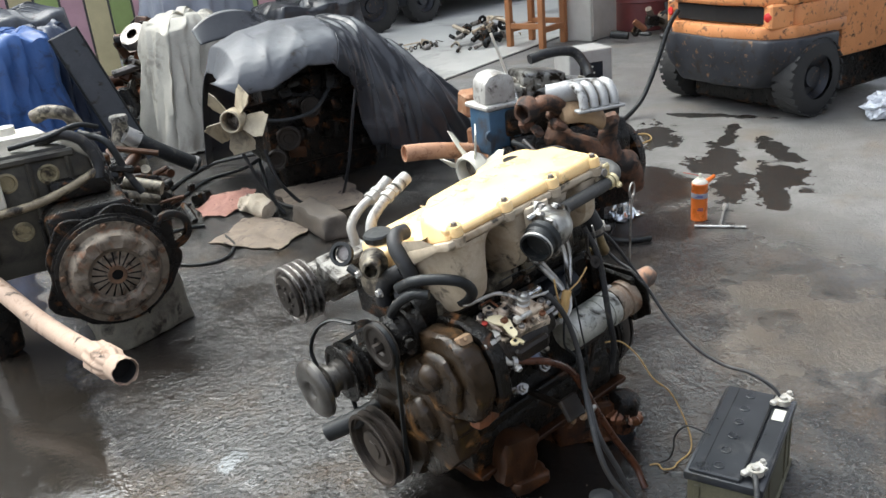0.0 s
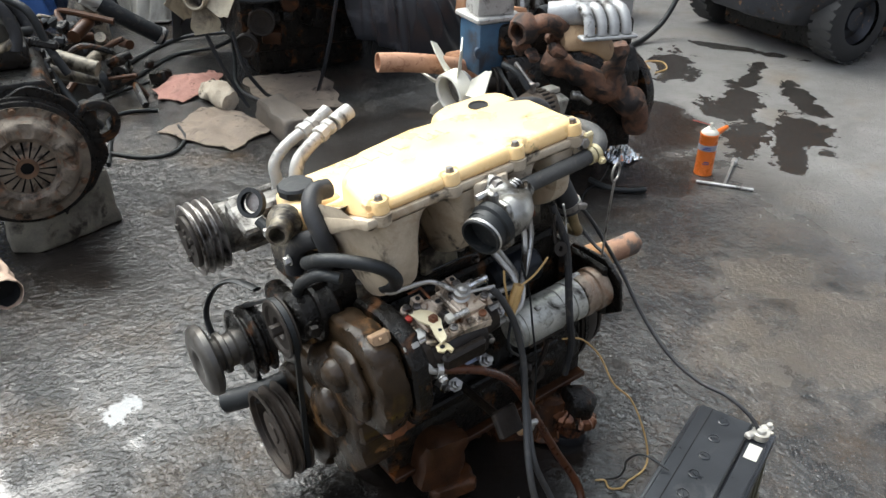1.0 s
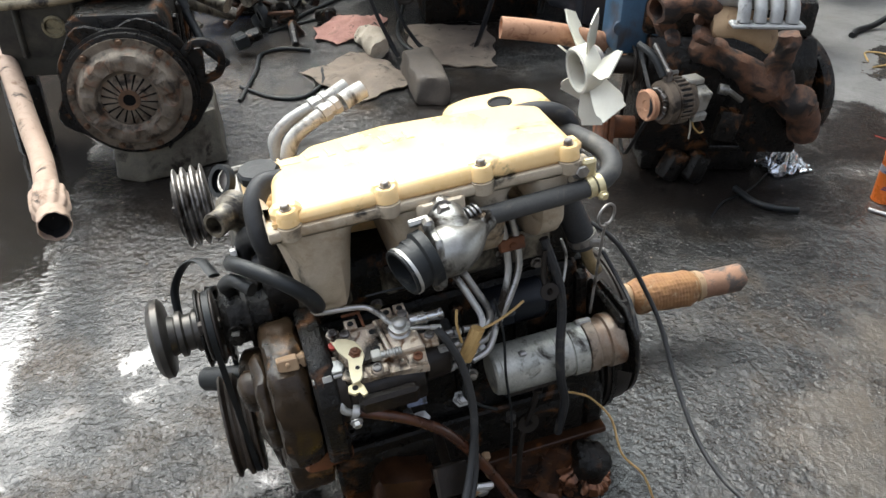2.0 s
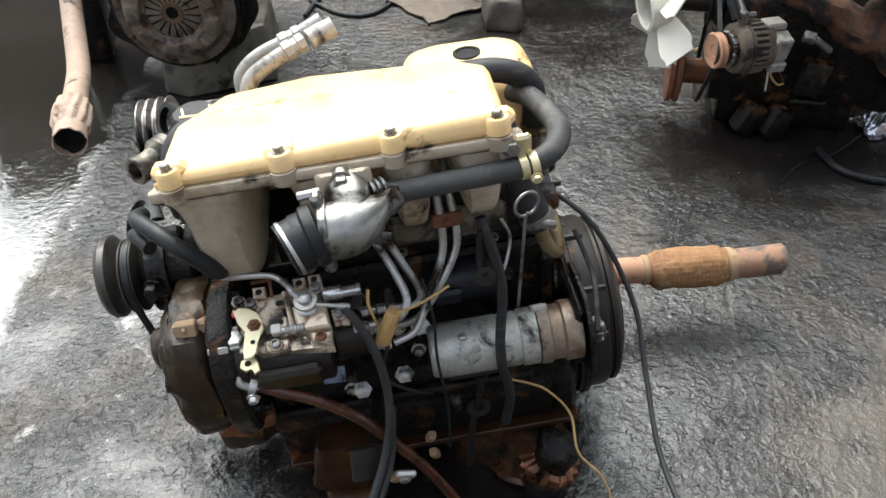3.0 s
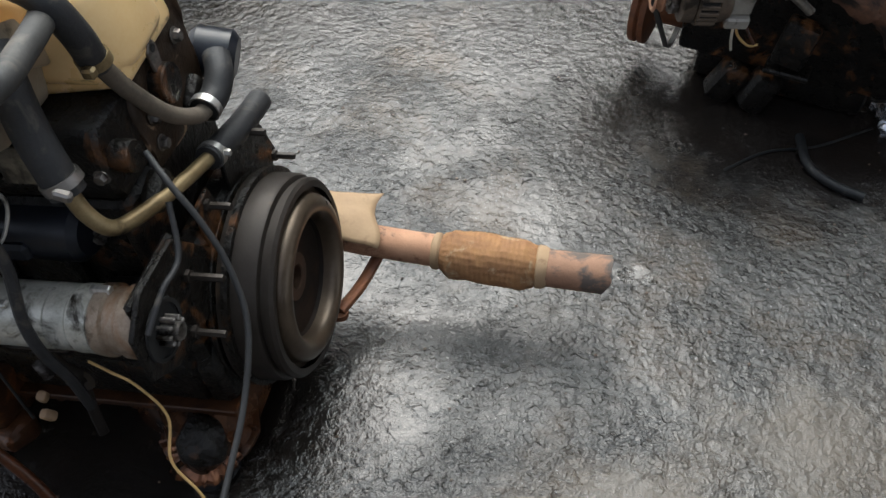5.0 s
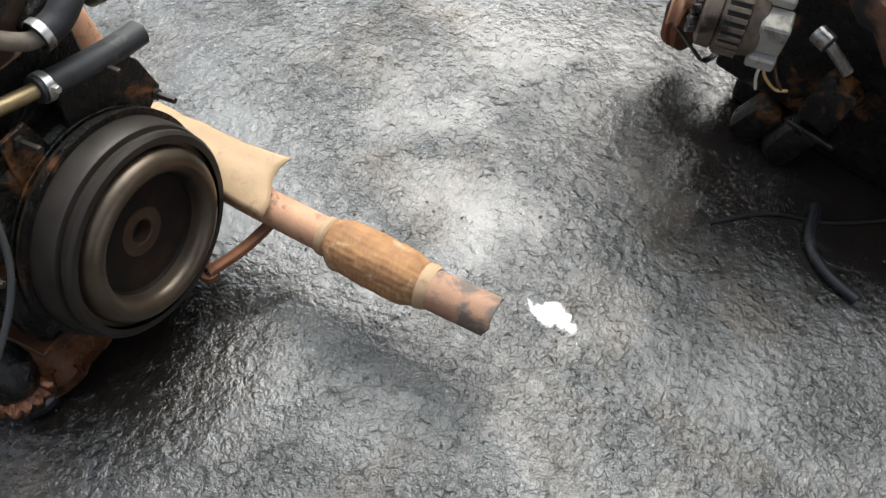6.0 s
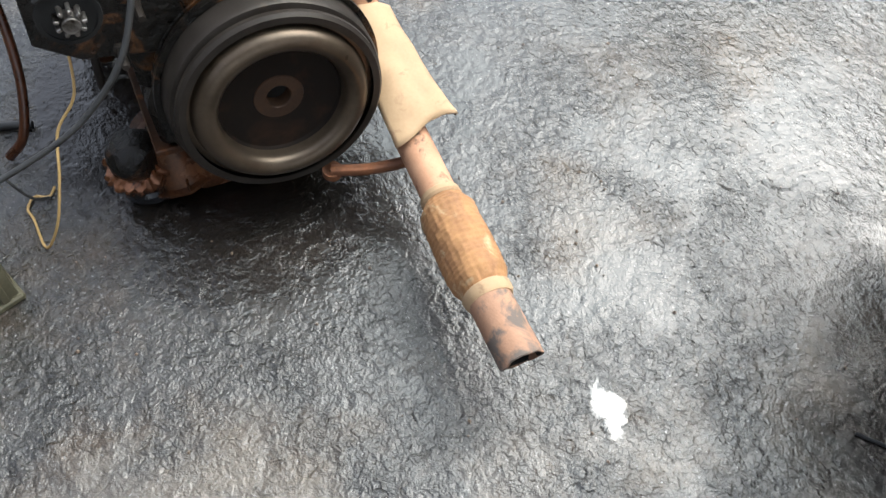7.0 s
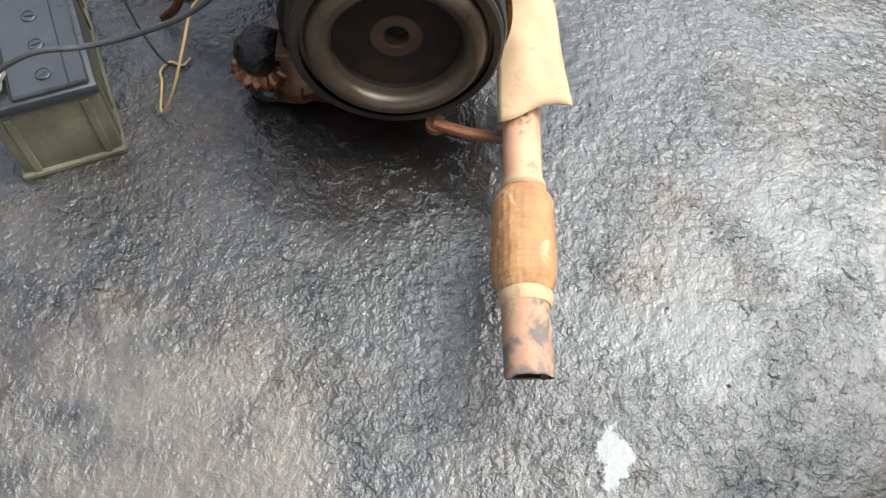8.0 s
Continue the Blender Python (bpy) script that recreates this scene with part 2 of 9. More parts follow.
M_PIPE = material("light_rusted_pipe", (0.50, 0.28, 0.17), (0.34, 0.165, 0.09), 0.78, 0.0, 18, 260, 0.3, stain=(0.20, 0.085, 0.045), stain_at=0.55, stain_soft=0.12, stain_scale=22, grime=0.15)
M_FLEX = material("rusted_flex_braid", (0.36, 0.185, 0.075), (0.19, 0.085, 0.035), 0.8, 0.0, 30, 300, 0.4, stain=(0.52, 0.42, 0.26), stain_at=0.58, stain_soft=0.2, stain_scale=20)
# Near-black for soot and joints, and for shade painted into holes and slots.
M_DARK = material("soot_and_shade_black", (0.012, 0.011, 0.010), (0.006, 0.006, 0.006), 0.9, 0, 20, 100, 0.1)

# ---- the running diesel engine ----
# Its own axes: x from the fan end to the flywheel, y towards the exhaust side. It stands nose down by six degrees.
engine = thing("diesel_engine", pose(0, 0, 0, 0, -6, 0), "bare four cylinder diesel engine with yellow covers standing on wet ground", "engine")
CY, CZ = 0.04, 0.215


def ring_bolts(bm, c, axis, radius, n, r=0.006, h=0.006, start=0.0):
    q = Vector(axis).normalized().to_track_quat("Z", "Y").to_matrix()
    for i in range(n):
        t = start + 2 * math.pi * i / n
        hexbolt(bm, Vector(c) + q @ Vector((radius * math.cos(t), radius * math.sin(t), 0)), axis, r, h)
    return bm


def vgrooves(width, r, n, depth):
    """The profile of a pulley rim with n V grooves."""
    out = [(0, r - 0.003), (0.002, r)]
    w = (width - 0.004) / n
    for i in range(n):
        a = 0.002 + i * w
        out += [(a + w * 0.12, r), (a + w * 0.42, r - depth), (a + w * 0.58, r - depth), (a + w * 0.88, r)]
    return out + [(width - 0.002, r), (width, r - 0.003)]


def pulley(bm, p, axis, width, r, grooves, depth, face, hub):
    """A grooved pulley with a dished front face."""
    prof = [(0.012, 0.002), (0.012, hub), (face, hub + 0.004), (face, r - 0.016), (0.001, r - 0.011)] + vgrooves(width, r, grooves, depth) + [(width, 0.002)]
    return lathe(bm, p, axis, prof, 48)


# block, head and sump
b = BM()
prism(b, [(-0.15, 0.11), (-0.155, 0.2), (-0.115, 0.27), (-0.11, 0.52), (0.16, 0.52), (0.165, 0.28), (0.20, 0.2), (0.195, 0.11)], "x", -0.125, 0.36, 0.008)
prism(b, [(-0.15, 0.11), (-0.155, 0.2), (-0.115, 0.27), (-0.10, 0.40), (0.15, 0.40), (0.165, 0.28), (0.20, 0.2), (0.195, 0.11)], "x", 0.355, 0.40, 0.010)
for i in range(5):
    part("block_rib", box(BM(), (-0.10 + i * 0.115, -0.118, 0.39), (0.022, 0.03, 0.22), bevel=0.006), M_OILY, engine)
for i in range(4):
    part("core_plug", rod(BM(), (-0.06 + i * 0.12, -0.105, 0.33), (-0.06 + i * 0.12, -0.122, 0.33), 0.022), M_OILY, engine)
    part("block_bolt", hexbolt(BM(), (-0.06 + i * 0.12, -0.112, 0.46), (0, -1, 0), 0.009, 0.01), M_STEEL, engine)
box(b, (0.1, -0.15, 0.235), (0.45, 0.02, 0.03), bevel=0.005)
box(b, (0.33, -0.13, 0.30), (0.12, 0.05, 0.16), bevel=0.012)
part("engine_block", b, M_OILY, engine, "oil-soaked black cast iron block")
b = BM()
prism(b, [(-0.105, 0.524), (-0.115, 0.55), (-0.115, 0.615), (-0.10, 0.64), (0.15, 0.64), (0.165, 0.61), (0.165, 0.524)], "x", -0.175, 0.36, 0.006)
for i in range(8):
    part("head_bolt", hexbolt(BM(), (-0.14 + i * 0.07, -0.115, 0.545 + 0.03 * (i % 2)), (0, -1, 0), 0.008, 0.008), M_STEEL, engine)
part("cylinder_head", b, M_OILY, engine)
b = BM()
prism(b, [(-0.165, 0.108), (-0.165, 0.094), (0.20, 0.094), (0.20, 0.108)], "x", -0.12, 0.40, 0.002)
prism(b, [(-0.13, 0.092), (-0.12, 0.05), (-0.08, 0.03), (0.12, 0.03), (0.16, 0.06), (0.17, 0.092)], "x", -0.10, 0.14, 0.012, 2)
for i in range(8):
    part("pan_bolt", hexbolt(BM(), (-0.10 + i * 0.065, -0.158, 0.094), (0, 0, -1), 0.006, 0.006), M_BROWN, engine)
part("oil_pan", b, M_BROWN, engine, "brown oil-stained sheet steel oil pan")
b = BM()
prism(b, [(0.17, -0.12), (0.25, -0.17), (0.34, -0.165), (0.385, -0.10), (0.385, 0.10), (0.34, 0.15), (0.20, 0.15), (0.16, 0.08)], "z", -0.030, 0.092, 0.014, 2, 0.92)
lathe(b, (0.31, -0.13, -0.012), (0, -0.15, 1), [(0, 0.085), (0.006, 0.085), (0.009, 0.075), (0.05, 0.062), (0.1, 0.05)], 26)
for i in range(10):
    t = 2 * math.pi * i / 10
    box(b, (0.31 + 0.075 * math.cos(t), -0.13 + 0.075 * math.sin(t), 0.0), (0.018, 0.006, 0.022), (0, 0, math.degrees(t)), 0.002)
rough_up(b, 0.003, 40)
part("sump", b, material("wet_brown_sump", (0.17, 0.068, 0.027), (0.05, 0.021, 0.011), 0.25, 0.3, 20, 160, 0.2, stain=(0.02, 0.015, 0.012), stain_at=0.5), engine, "rusty brown deep sump with crimped rim")

# valve and intake covers
b = BM()
prism(b, [(-0.16, -0.02), (-0.15, 0.135), (0.05, 0.15), (0.37, 0.145), (0.38, -0.03), (0.2, -0.06)], "z", 0.642, 0.735, 0.018, 3, 0.97)
prism(b, [(0.165, 0.02), (0.185, 0.115), (0.235, 0.132), (0.345, 0.128), (0.382, 0.10), (0.388, 0.0), (0.36, -0.055), (0.20, -0.05)], "z", 0.66, 0.786, 0.022, 4, 0.90)
part("rocker_cover", b, M_YELLOW, engine, "glossy yellow painted rocker cover with raised rear housing")
# Shallow black disc paints the darkness inside the filler hole.
b = BM()
lathe(b, (0.286, 0.062, 0.7858), (0, 0, 1), [(0, 0.021), (0.0028, 0.021), (0.0028, 0.0165), (0.0008, 0.0155), (0.0004, 0.001)], 32)
part("filler_hole", b, M_DARK, engine, "black disc for the open round oil filler hole")
b = BM()
rod(b, (-0.135, 0.06, 0.725), (-0.135, 0.06, 0.745), 0.028, seg=28)
lathe(b, (-0.135, 0.06, 0.742), (0, 0, 1), [(0, 0.034), (0.004, 0.038), (0.016, 0.038), (0.021, 0.034), (0.022, 0.002)], 10)
part("oil_filler_cap", b, M_RUBBER, engine, "black plastic oil filler cap")
b = BM()
box(b, (-0.12, 0.045, 0.715), (0.10, 0.11, 0.055), bevel=0.016, seg=3)
part("front_housing", b, M_YELLOW, engine)

b = BM()
prism(b, [(-0.142, -0.243), (0.306, -0.243), (0.304, -0.10), (0.262, -0.062), (0.06, -0.032), (-0.06, -0.055), (-0.128, -0.115)], "z", 0.820, 0.852, 0.011, 3, 0.955)
for v in b.verts:
    if v.co.z < 0.834:
        v.co.z -= max(0.0, v.co.y + 0.243) * 0.42
    else:
        v.co.z -= max(0.0, -0.06 - v.co.x) * 0.22 + max(0.0, v.co.y + 0.10) * 0.12
for x in (-0.114, 0.022, 0.158, 0.288):
    boss = BM()
    lathe(boss, (x, -0.236, 0.824), (0, 0.05, 1), [(0, 0.0165), (0.018, 0.0155), (0.022, 0.013)], 20)
    box(boss, (x, -0.222, 0.836), (0.046, 0.03, 0.024), bevel=0.008)
    part("bolt_boss", boss, M_YELLOW, engine)
part("intake_cover", b, M_YELLOW, engine, "glossy yellow painted intake cover with four bolt bosses")
b = BM()
for i, (x, w, bar) in enumerate(((-0.09, 0.030, 0.004), (-0.058, 0.02, 0.004), (-0.03, 0.012, 0.004), (-0.002, 0.016, 0.004), (0.05, 0.012, 0.004), (0.068, 0.008, 0.004), (0.086, 0.012, 0.004))):
    box(b, (x, -0.13 + 0.004 * (i % 2), 0.8592), (w, bar, 0.0016), (0, 0, 8 * (i % 3) - 4), 0.0004)
    box(b, (x - w * 0.4, -0.118, 0.8588), (0.003, 0.026, 0.0016), (0, 0, 12), 0.0004)
pieces("raised_lettering", b, M_YELLOW, engine, "raised cast letters, unreadable")
for x in (-0.114, 0.022, 0.158, 0.288):
    b = BM()
    lathe(b, (x, -0.2345, 0.845), (0, 0.05, 1), [(0, 0.009), (0.003, 0.009), (0.003, 0.0068), (0.008, 0.0068), (0.0095, 0.0055)], 6)
    part("cover_bolt", b, M_STEEL, engine)
b = BM()
prism(b, [(-0.247, 0.820), (-0.249, 0.806), (-0.235, 0.795), (-0.20, 0.785), (-0.055, 0.70), (-0.03, 0.70), (-0.03, 0.733), (-0.24, 0.8205)], "x", -0.147, 0.309, 0.004, 2)
for x in (-0.114, 0.022, 0.158, 0.288):
    part("lower_boss", lathe(BM(), (x, -0.2385, 0.823), (0, 0.0, -1), [(0, 0.0175), (0.02, 0.0165), (0.023, 0.013)], 20), M_CASTALU, engine)
for x in (-0.080, 0.055, 0.170, 0.262):
    part("runner_flange", box(BM(), (x, -0.118, 0.592), (0.085, 0.02, 0.06), bevel=0.008), M_OLIVEALU, engine)
NX, NZ = 76, 16
LOBES = ((-0.080, 0.048, 0.590), (0.055, 0.034, 0.625), (0.170, 0.031, 0.640), (0.262, 0.034, 0.645))
front, back = [], []
for i in range(NX + 1):
    x = -0.145 + 0.450 * i / NX
    k, low = max((math.exp(-((x - c) / w) ** 4), z) for c, w, z in LOBES)
    k = min(1.0, k * 1.05)
    low = 0.740 + (low - 0.740) * k
    for j in range(NZ + 1):
        v = j / NZ
        z = 0.800 + (low - 0.800) * v
        y = -0.243 + 0.085 * (1 - k) * min(1, v * 2.5) + 0.10 * v ** 5 + 0.0025 * noise.noise(Vector((x * 40, z * 40, 1)))
        front.append((x, y, z))
        back.append((x, min(-0.05, y + 0.10), z))
n, w = len(front), NZ + 1
fs = []
for i in range(NX):
    for j in range(NZ):
        k = i * w + j
        fs += [(k, k + w, k + w + 1, k + 1), (n + k, n + k + 1, n + k + w + 1, n + k + w)]
    k = i * w + NZ
    fs.append((k, k + w, n + k + w, n + k))
for j in range(NZ):
    for k in (j, NX * w + j):
        fs.append((k, k + 1, n + k + 1, n + k))
merge(b, front + back, fs)
prism(b, [(0.055, -0.25), (0.13, -0.25), (0.118, -0.262), (0.066, -0.262)], "z", 0.745, 0.815, 0.006, 2)
box(b, (0.302, -0.236, 0.800), (0.03, 0.018, 0.045), bevel=0.005)
part("intake_manifold", b, M_CASTALU, engine, "stained cast aluminium intake manifold with four runners")
b = BM()
for x in (-0.06, 0.10, 0.21):
    hexbolt(b, (x, -0.125, 0.60), (0, -1, 0), 0.009, 0.009)
hexbolt(b, (0.302, -0.246, 0.803), (0, -1, 0.1), 0.011, 0.010)
hexbolt(b, (-0.07, -0.225, 0.70), (0, -1, 0), 0.006, 0.005)
pieces("manifold_bolt", b, M_STEEL, engine)

# throttle elbow, duct and breather hoses
def slide(bm):
    """Draws the elbow a little closer to the hose and in."""
    for v in bm.verts:
        v.co = Vector((0.10 + (v.co.x - 0.10) * 0.92 - 0.003, -0.300 + (v.co.y + 0.30) * 0.92, 0.768 + (v.co.z - 0.768) * 0.92 - 0.004))


b = BM()
tube(b, [(0.062, -0.314, 0.768), (0.085, -0.313, 0.769), (0.108, -0.305, 0.771), (0.131, -0.289, 0.775), (0.158, -0.268, 0.777)], 0.0415, 28, 8, lambda u: 1.0 - 0.56 * max(0.0, min(1.0, (u - 0.30) / 0.55)) ** 1.3)
tube(b, [(0.100, -0.302, 0.776), (0.098, -0.272, 0.790), (0.095, -0.232, 0.796)], 0.030, 20, 6)
prism(b, [(-0.352, 0.732), (-0.352, 0.800), (-0.342, 0.814), (-0.288, 0.814), (-0.274, 0.800), (-0.274, 0.738), (-0.288, 0.724), (-0.342, 0.720)], "x", 0.058, 0.070, 0.004, 2)
prism(b, [(0.066, 0.780), (0.124, 0.780), (0.108, 0.818), (0.098, 0.830), (0.088, 0.830), (0.078, 0.818)], "y", -0.262, -0.242, 0.004, 2)
lathe(b, (0.150, -0.274, 0.7768), (1, -0.75, 0.05), [(0, 0.018), (0.002, 0.0215), (0.008, 0.0215), (0.010, 0.018)], 20)
for s in (1, -1):
    box(b, (0.06, -0.3135 + 0.012 * s, 0.769 + 0.048 * s), (0.016, 0.024, 0.022), bevel=0.005)
slide(b)
part("throttle_elbow", b, M_ALU, engine, "polished cast aluminium throttle elbow")
b = BM()
hexbolt(b, (0.093, -0.263, 0.814), (0, -1, 0.15), 0.0115, 0.014)
slide(b)
part("elbow_bolt", b, M_STEEL, engine)
for s in (1, -1):
    part("elbow_screw", rod(BM(), (0.065, -0.2995 + 0.012 * s, 0.765 + 0.045 * s), (0.037, -0.2995 + 0.012 * s, 0.763 + 0.045 * s), 0.006, seg=6), M_CLEAN, engine)
b = BM()
hollow(b, (0.052, -0.314, 0.768), (0.008, -0.330, 0.760), 0.0395, 0.005, seg=36, depth=0.04)
lathe(b, (0.056, -0.314, 0.768), (-1, -0.2, -0.15), [(0, 0.046), (0.014, 0.046), (0.018, 0.040), (0.03, 0.0405), (0.031, 0.040)], 36)
slide(b)
part("intake_duct", b, M_RUBBER, engine, "black open intake duct")
b = BM()
lathe(b, (0.017, -0.3270, 0.7615), (-1, -0.36, -0.18), [(0, 0.0395), (0.0, 0.0412), (0.005, 0.0412), (0.005, 0.0395)], 36, True)
slide(b)
part("duct_clamp", b, M_CLEAN, engine)
b = BM()
for k in range(3):
    lathe(b, (0.122 + 0.007 * k, -0.264 + 0.0015 * k, 0.778), (1, 0.35, -0.05), [(0, 0.0172), (0.002, 0.0188), (0.004, 0.0172)], 24)
part("hose_clamp", b, M_CLEAN, engine)
b = BM()
tube(b, [(0.128, -0.262, 0.772), (0.22, -0.258, 0.772), (0.31, -0.254, 0.774), (0.352, -0.238, 0.780), (0.370, -0.20, 0.785), (0.366, -0.15, 0.785), (0.352, -0.09, 0.780), (0.335, -0.055, 0.772)], 0.0155, 16, 8, hole=0.004)
part("coolant_hose", b, material("dusty_grey_hose", (0.070, 0.068, 0.064), (0.030, 0.029, 0.028), 0.6, 0, 20, 220, 0.35, stain=(0.13, 0.115, 0.095), stain_at=0.56, stain_soft=0.2, stain_scale=24, gloss=0.35), engine, "long grey rubber hose along the manifold")
b = BM()
for x in (0.308, 0.321):
    lathe(b, (x, -0.2540, 0.774), (1, 0.12, 0.06), [(0, 0.0155), (0.0, 0.0180), (0.010, 0.0180), (0.010, 0.0155)], 24, True)
box(b, (0.315, -0.245, 0.796), (0.022, 0.012, 0.05), (8, 0, 0), 0.004)
hexbolt(b, (0.326, -0.274, 0.767), (0, -1, 0), 0.006, 0.006)
part("hose_clip", b, M_GOLDPLATE, engine)
b = BM()
tube(b, [(0.21, -0.02, 0.80), (0.26, -0.048, 0.812), (0.315, -0.06, 0.815), (0.352, -0.066, 0.795), (0.365, -0.058, 0.745), (0.363, -0.047, 0.695)], 0.0185, 18, 8)
part("breather_hose", b, M_HOSE, engine, "thick curved black breather hose")
b = BM()
lathe(b, (0.3635, -0.049, 0.712), (0.0, 0.2, -1), [(0, 0.0185), (0, 0.0208), (0.013, 0.0208), (0.013, 0.0185)], 24, True)
box(b, (0.371, -0.075, 0.705), (0.016, 0.014, 0.014), bevel=0.003)
part("breather_clamp", b, M_BRASS, engine)
b = BM()
tube(b, [(0.363, -0.047, 0.705), (0.368, -0.02, 0.64), (0.380, 0.02, 0.57), (0.392, 0.063, 0.533), (0.398, 0.09, 0.530)], 0.0122, 14, 8)
part("breather_pipe", b, material("dusty_tan_hose", (0.17, 0.135, 0.10), (0.075, 0.06, 0.045), 0.7, 0, 18, 200, 0.35, stain=(0.04, 0.032, 0.025), stain_at=0.55), engine)
b = BM()
tube(b, [(0.396, 0.08, 0.530), (0.402, 0.11, 0.535), (0.402, 0.14, 0.55), (0.39, 0.17, 0.56)], 0.02, 14, 6)
part("rear_hose", b, M_HOSE, engine)
b = BM()
lathe(b, (0.3955, 0.078, 0.5305), (0.1, 1, 0.05), [(0, 0.02), (0, 0.0225), (0.012, 0.0225), (0.012, 0.02)], 20, True)
part("rear_hose_clamp", b, M_CLEAN, engine)
b = BM()
tube(b, [(0.300, -0.105, 0.765), (0.312, -0.132, 0.73), (0.322, -0.150, 0.68), (0.336, -0.165, 0.63), (0.343, -0.170, 0.60)], 0.0225, 18, 8)
part("bypass_hose", b, M_HOSE, engine, "fat black rubber bypass hose")
b = BM()
lathe(b, (0.3385, -0.167, 0.622), (0.35, -0.1, -1), [(0, 0.0225), (0, 0.0255), (0.013, 0.0255), (0.013, 0.0225)], 24, True)
box(b, (0.354, -0.192, 0.616), (0.022, 0.012, 0.014), (0, 20, 0), 0.003)
part("bypass_clamp", b, M_STEEL, engine)
b = BM()
tube(b, [(0.343, -0.170, 0.605), (0.352, -0.172, 0.565), (0.368, -0.164, 0.534), (0.380, -0.12, 0.515), (0.390, -0.03, 0.488), (0.397, 0.053, 0.468)], 0.0108, 16, 8)
part("water_pipe", b, M_BRASS, engine, "bent brassy steel water pipe")
b = BM()
tube(b, [(0.396, 0.04, 0.471), (0.400, 0.10, 0.458), (0.404, 0.17, 0.445), (0.404, 0.223, 0.437)], 0.019, 16, 8)
part("water_hose", b, M_HOSE, engine)
b = BM()
lathe(b, (0.3965, 0.046, 0.4698), (0.07, 1, -0.22), [(0, 0.019), (0, 0.0215), (0.012, 0.0215), (0.012, 0.019)], 20, True)
hexbolt(b, (0.417, 0.052, 0.474), (1, 0, 0), 0.006, 0.008)
part("water_hose_clamp", b, M_CLEAN, engine)
b = BM()
rod(b, (0.335, 0.20, 0.55), (0.40, 0.21, 0.53), 0.040, seg=28, bevel=0.01)
part("rear_filter", b, M_BLUEBLACK, engine, "dark blue-grey round canister")

# hoses at the fan end
b = BM()
tube(b, [(-0.10, -0.01, 0.768), (-0.133, -0.018, 0.772), (-0.155, -0.045, 0.755), (-0.158, -0.078, 0.72), (-0.152, -0.085, 0.68), (-0.155, -0.06, 0.645), (-0.17, -0.035, 0.63)], 0.0195, 16, 8)
part("vent_hose", b, M_HOSE, engine, "looped grey rubber vent hose")
b = BM()
tube(b, [(-0.158, -0.06, 0.705), (-0.18, -0.02, 0.68), (-0.19, 0.0, 0.645), (-0.192, 0.005, 0.61)], 0.0195, 16, 8)
part("heater_hose", b, M_HOSE, engine)
b = BM()
tube(b, [(-0.215, -0.115, 0.70), (-0.205, -0.165, 0.728), (-0.175, -0.205, 0.733), (-0.135, -0.240, 0.722), (-0.110, -0.245, 0.695), (-0.100, -0.232, 0.665), (-0.100, -0.19, 0.635)], 0.0125, 16, 8)
part("vacuum_hose", b, M_RUBBER, engine, "black rubber hose with rubbed patches")
b = BM()
tube(b, [(-0.23, -0.08, 0.62), (-0.235, -0.12, 0.665), (-0.215, -0.165, 0.70), (-0.19, -0.20, 0.70)], 0.011, 14, 6)
part("vacuum_branch", b, M_RUBBER, engine)

# thermostat housing
b = BM()
rod(b, (-0.16, 0.035, 0.655), (-0.205, 0.03, 0.665), 0.042, seg=28, bevel=0.008)
lathe(b, (-0.185, 0.02, 0.716), (-0.25, -0.3, 0.05), [(0, 0.036), (0.02, 0.034), (0.03, 0.024), (0.05, 0.021), (0.068, 0.0225), (0.07, 0.021), (0.07, 0.016), (0.02, 0.015)], 28)
box(b, (-0.175, 0.03, 0.66), (0.05, 0.09, 0.07), (0, 0, 10), 0.01, seg=2)
rod(b, (-0.165, 0.04, 0.60), (-0.165, 0.04, 0.65), 0.03, seg=20)
part("thermostat_housing", b, M_OLIVEALU, engine, "dull cast thermostat housing with open outlet")
b = BM()
for p in ((-0.205, 0.07, 0.675), (-0.205, -0.012, 0.65), (-0.195, 0.01, 0.625)):
    hexbolt(b, p, (-1, 0, 0), 0.009, 0.01)
pieces("housing_bolt", b, M_CLEAN, engine)
b = BM()
lathe(b, (-0.198, 0.145, 0.705), (-0.75, -0.5, 0.55), [(0, 0.022), (0, 0.031), (0.014, 0.031), (0.014, 0.022)], 28, True)
tube(b, [(-0.205, 0.115, 0.68), (-0.195, 0.08, 0.66), (-0.19, 0.05, 0.63)], 0.012, 10, 6)
part("cable_ring", b, M_RUBBER, engine)
b = BM()
lathe(b, (-0.194, 0.147, 0.706), (-0.75, -0.5, 0.55), [(0, 0.002), (0, 0.021), (0.003, 0.019), (0.005, 0.002)], 24)
part("ring_plug", b, M_STEEL, engine)

# air-conditioning compressor
def AC(bm):
    for v in bm.verts:
        v.co += Vector((0, -0.030, -0.018))
b = BM()
rod(b, (-0.235, 0.33, 0.60), (-0.05, 0.33, 0.60), 0.058, seg=32, bevel=0.01)
box(b, (-0.14, 0.27, 0.655), (0.16, 0.06, 0.03), (0, 0, 0), 0.008)
for i in range(5):
    t = 2 * math.pi * i / 5 + 0.3
    rod(b, (-0.20, 0.33 + 0.056 * math.cos(t), 0.60 + 0.056 * math.sin(t)), (-0.06, 0.33 + 0.056 * math.cos(t), 0.60 + 0.056 * math.sin(t)), 0.011, seg=10)
box(b, (-0.21, 0.27, 0.66), (0.03, 0.05, 0.05), (20, 0, 0), 0.006)
box(b, (-0.2, 0.22, 0.665), (0.06, 0.09, 0.02), (15, 0, 0), 0.006)
AC(b)
part("compressor_body", b, M_GREYALU, engine, "grimy aluminium compressor body")
b = BM()
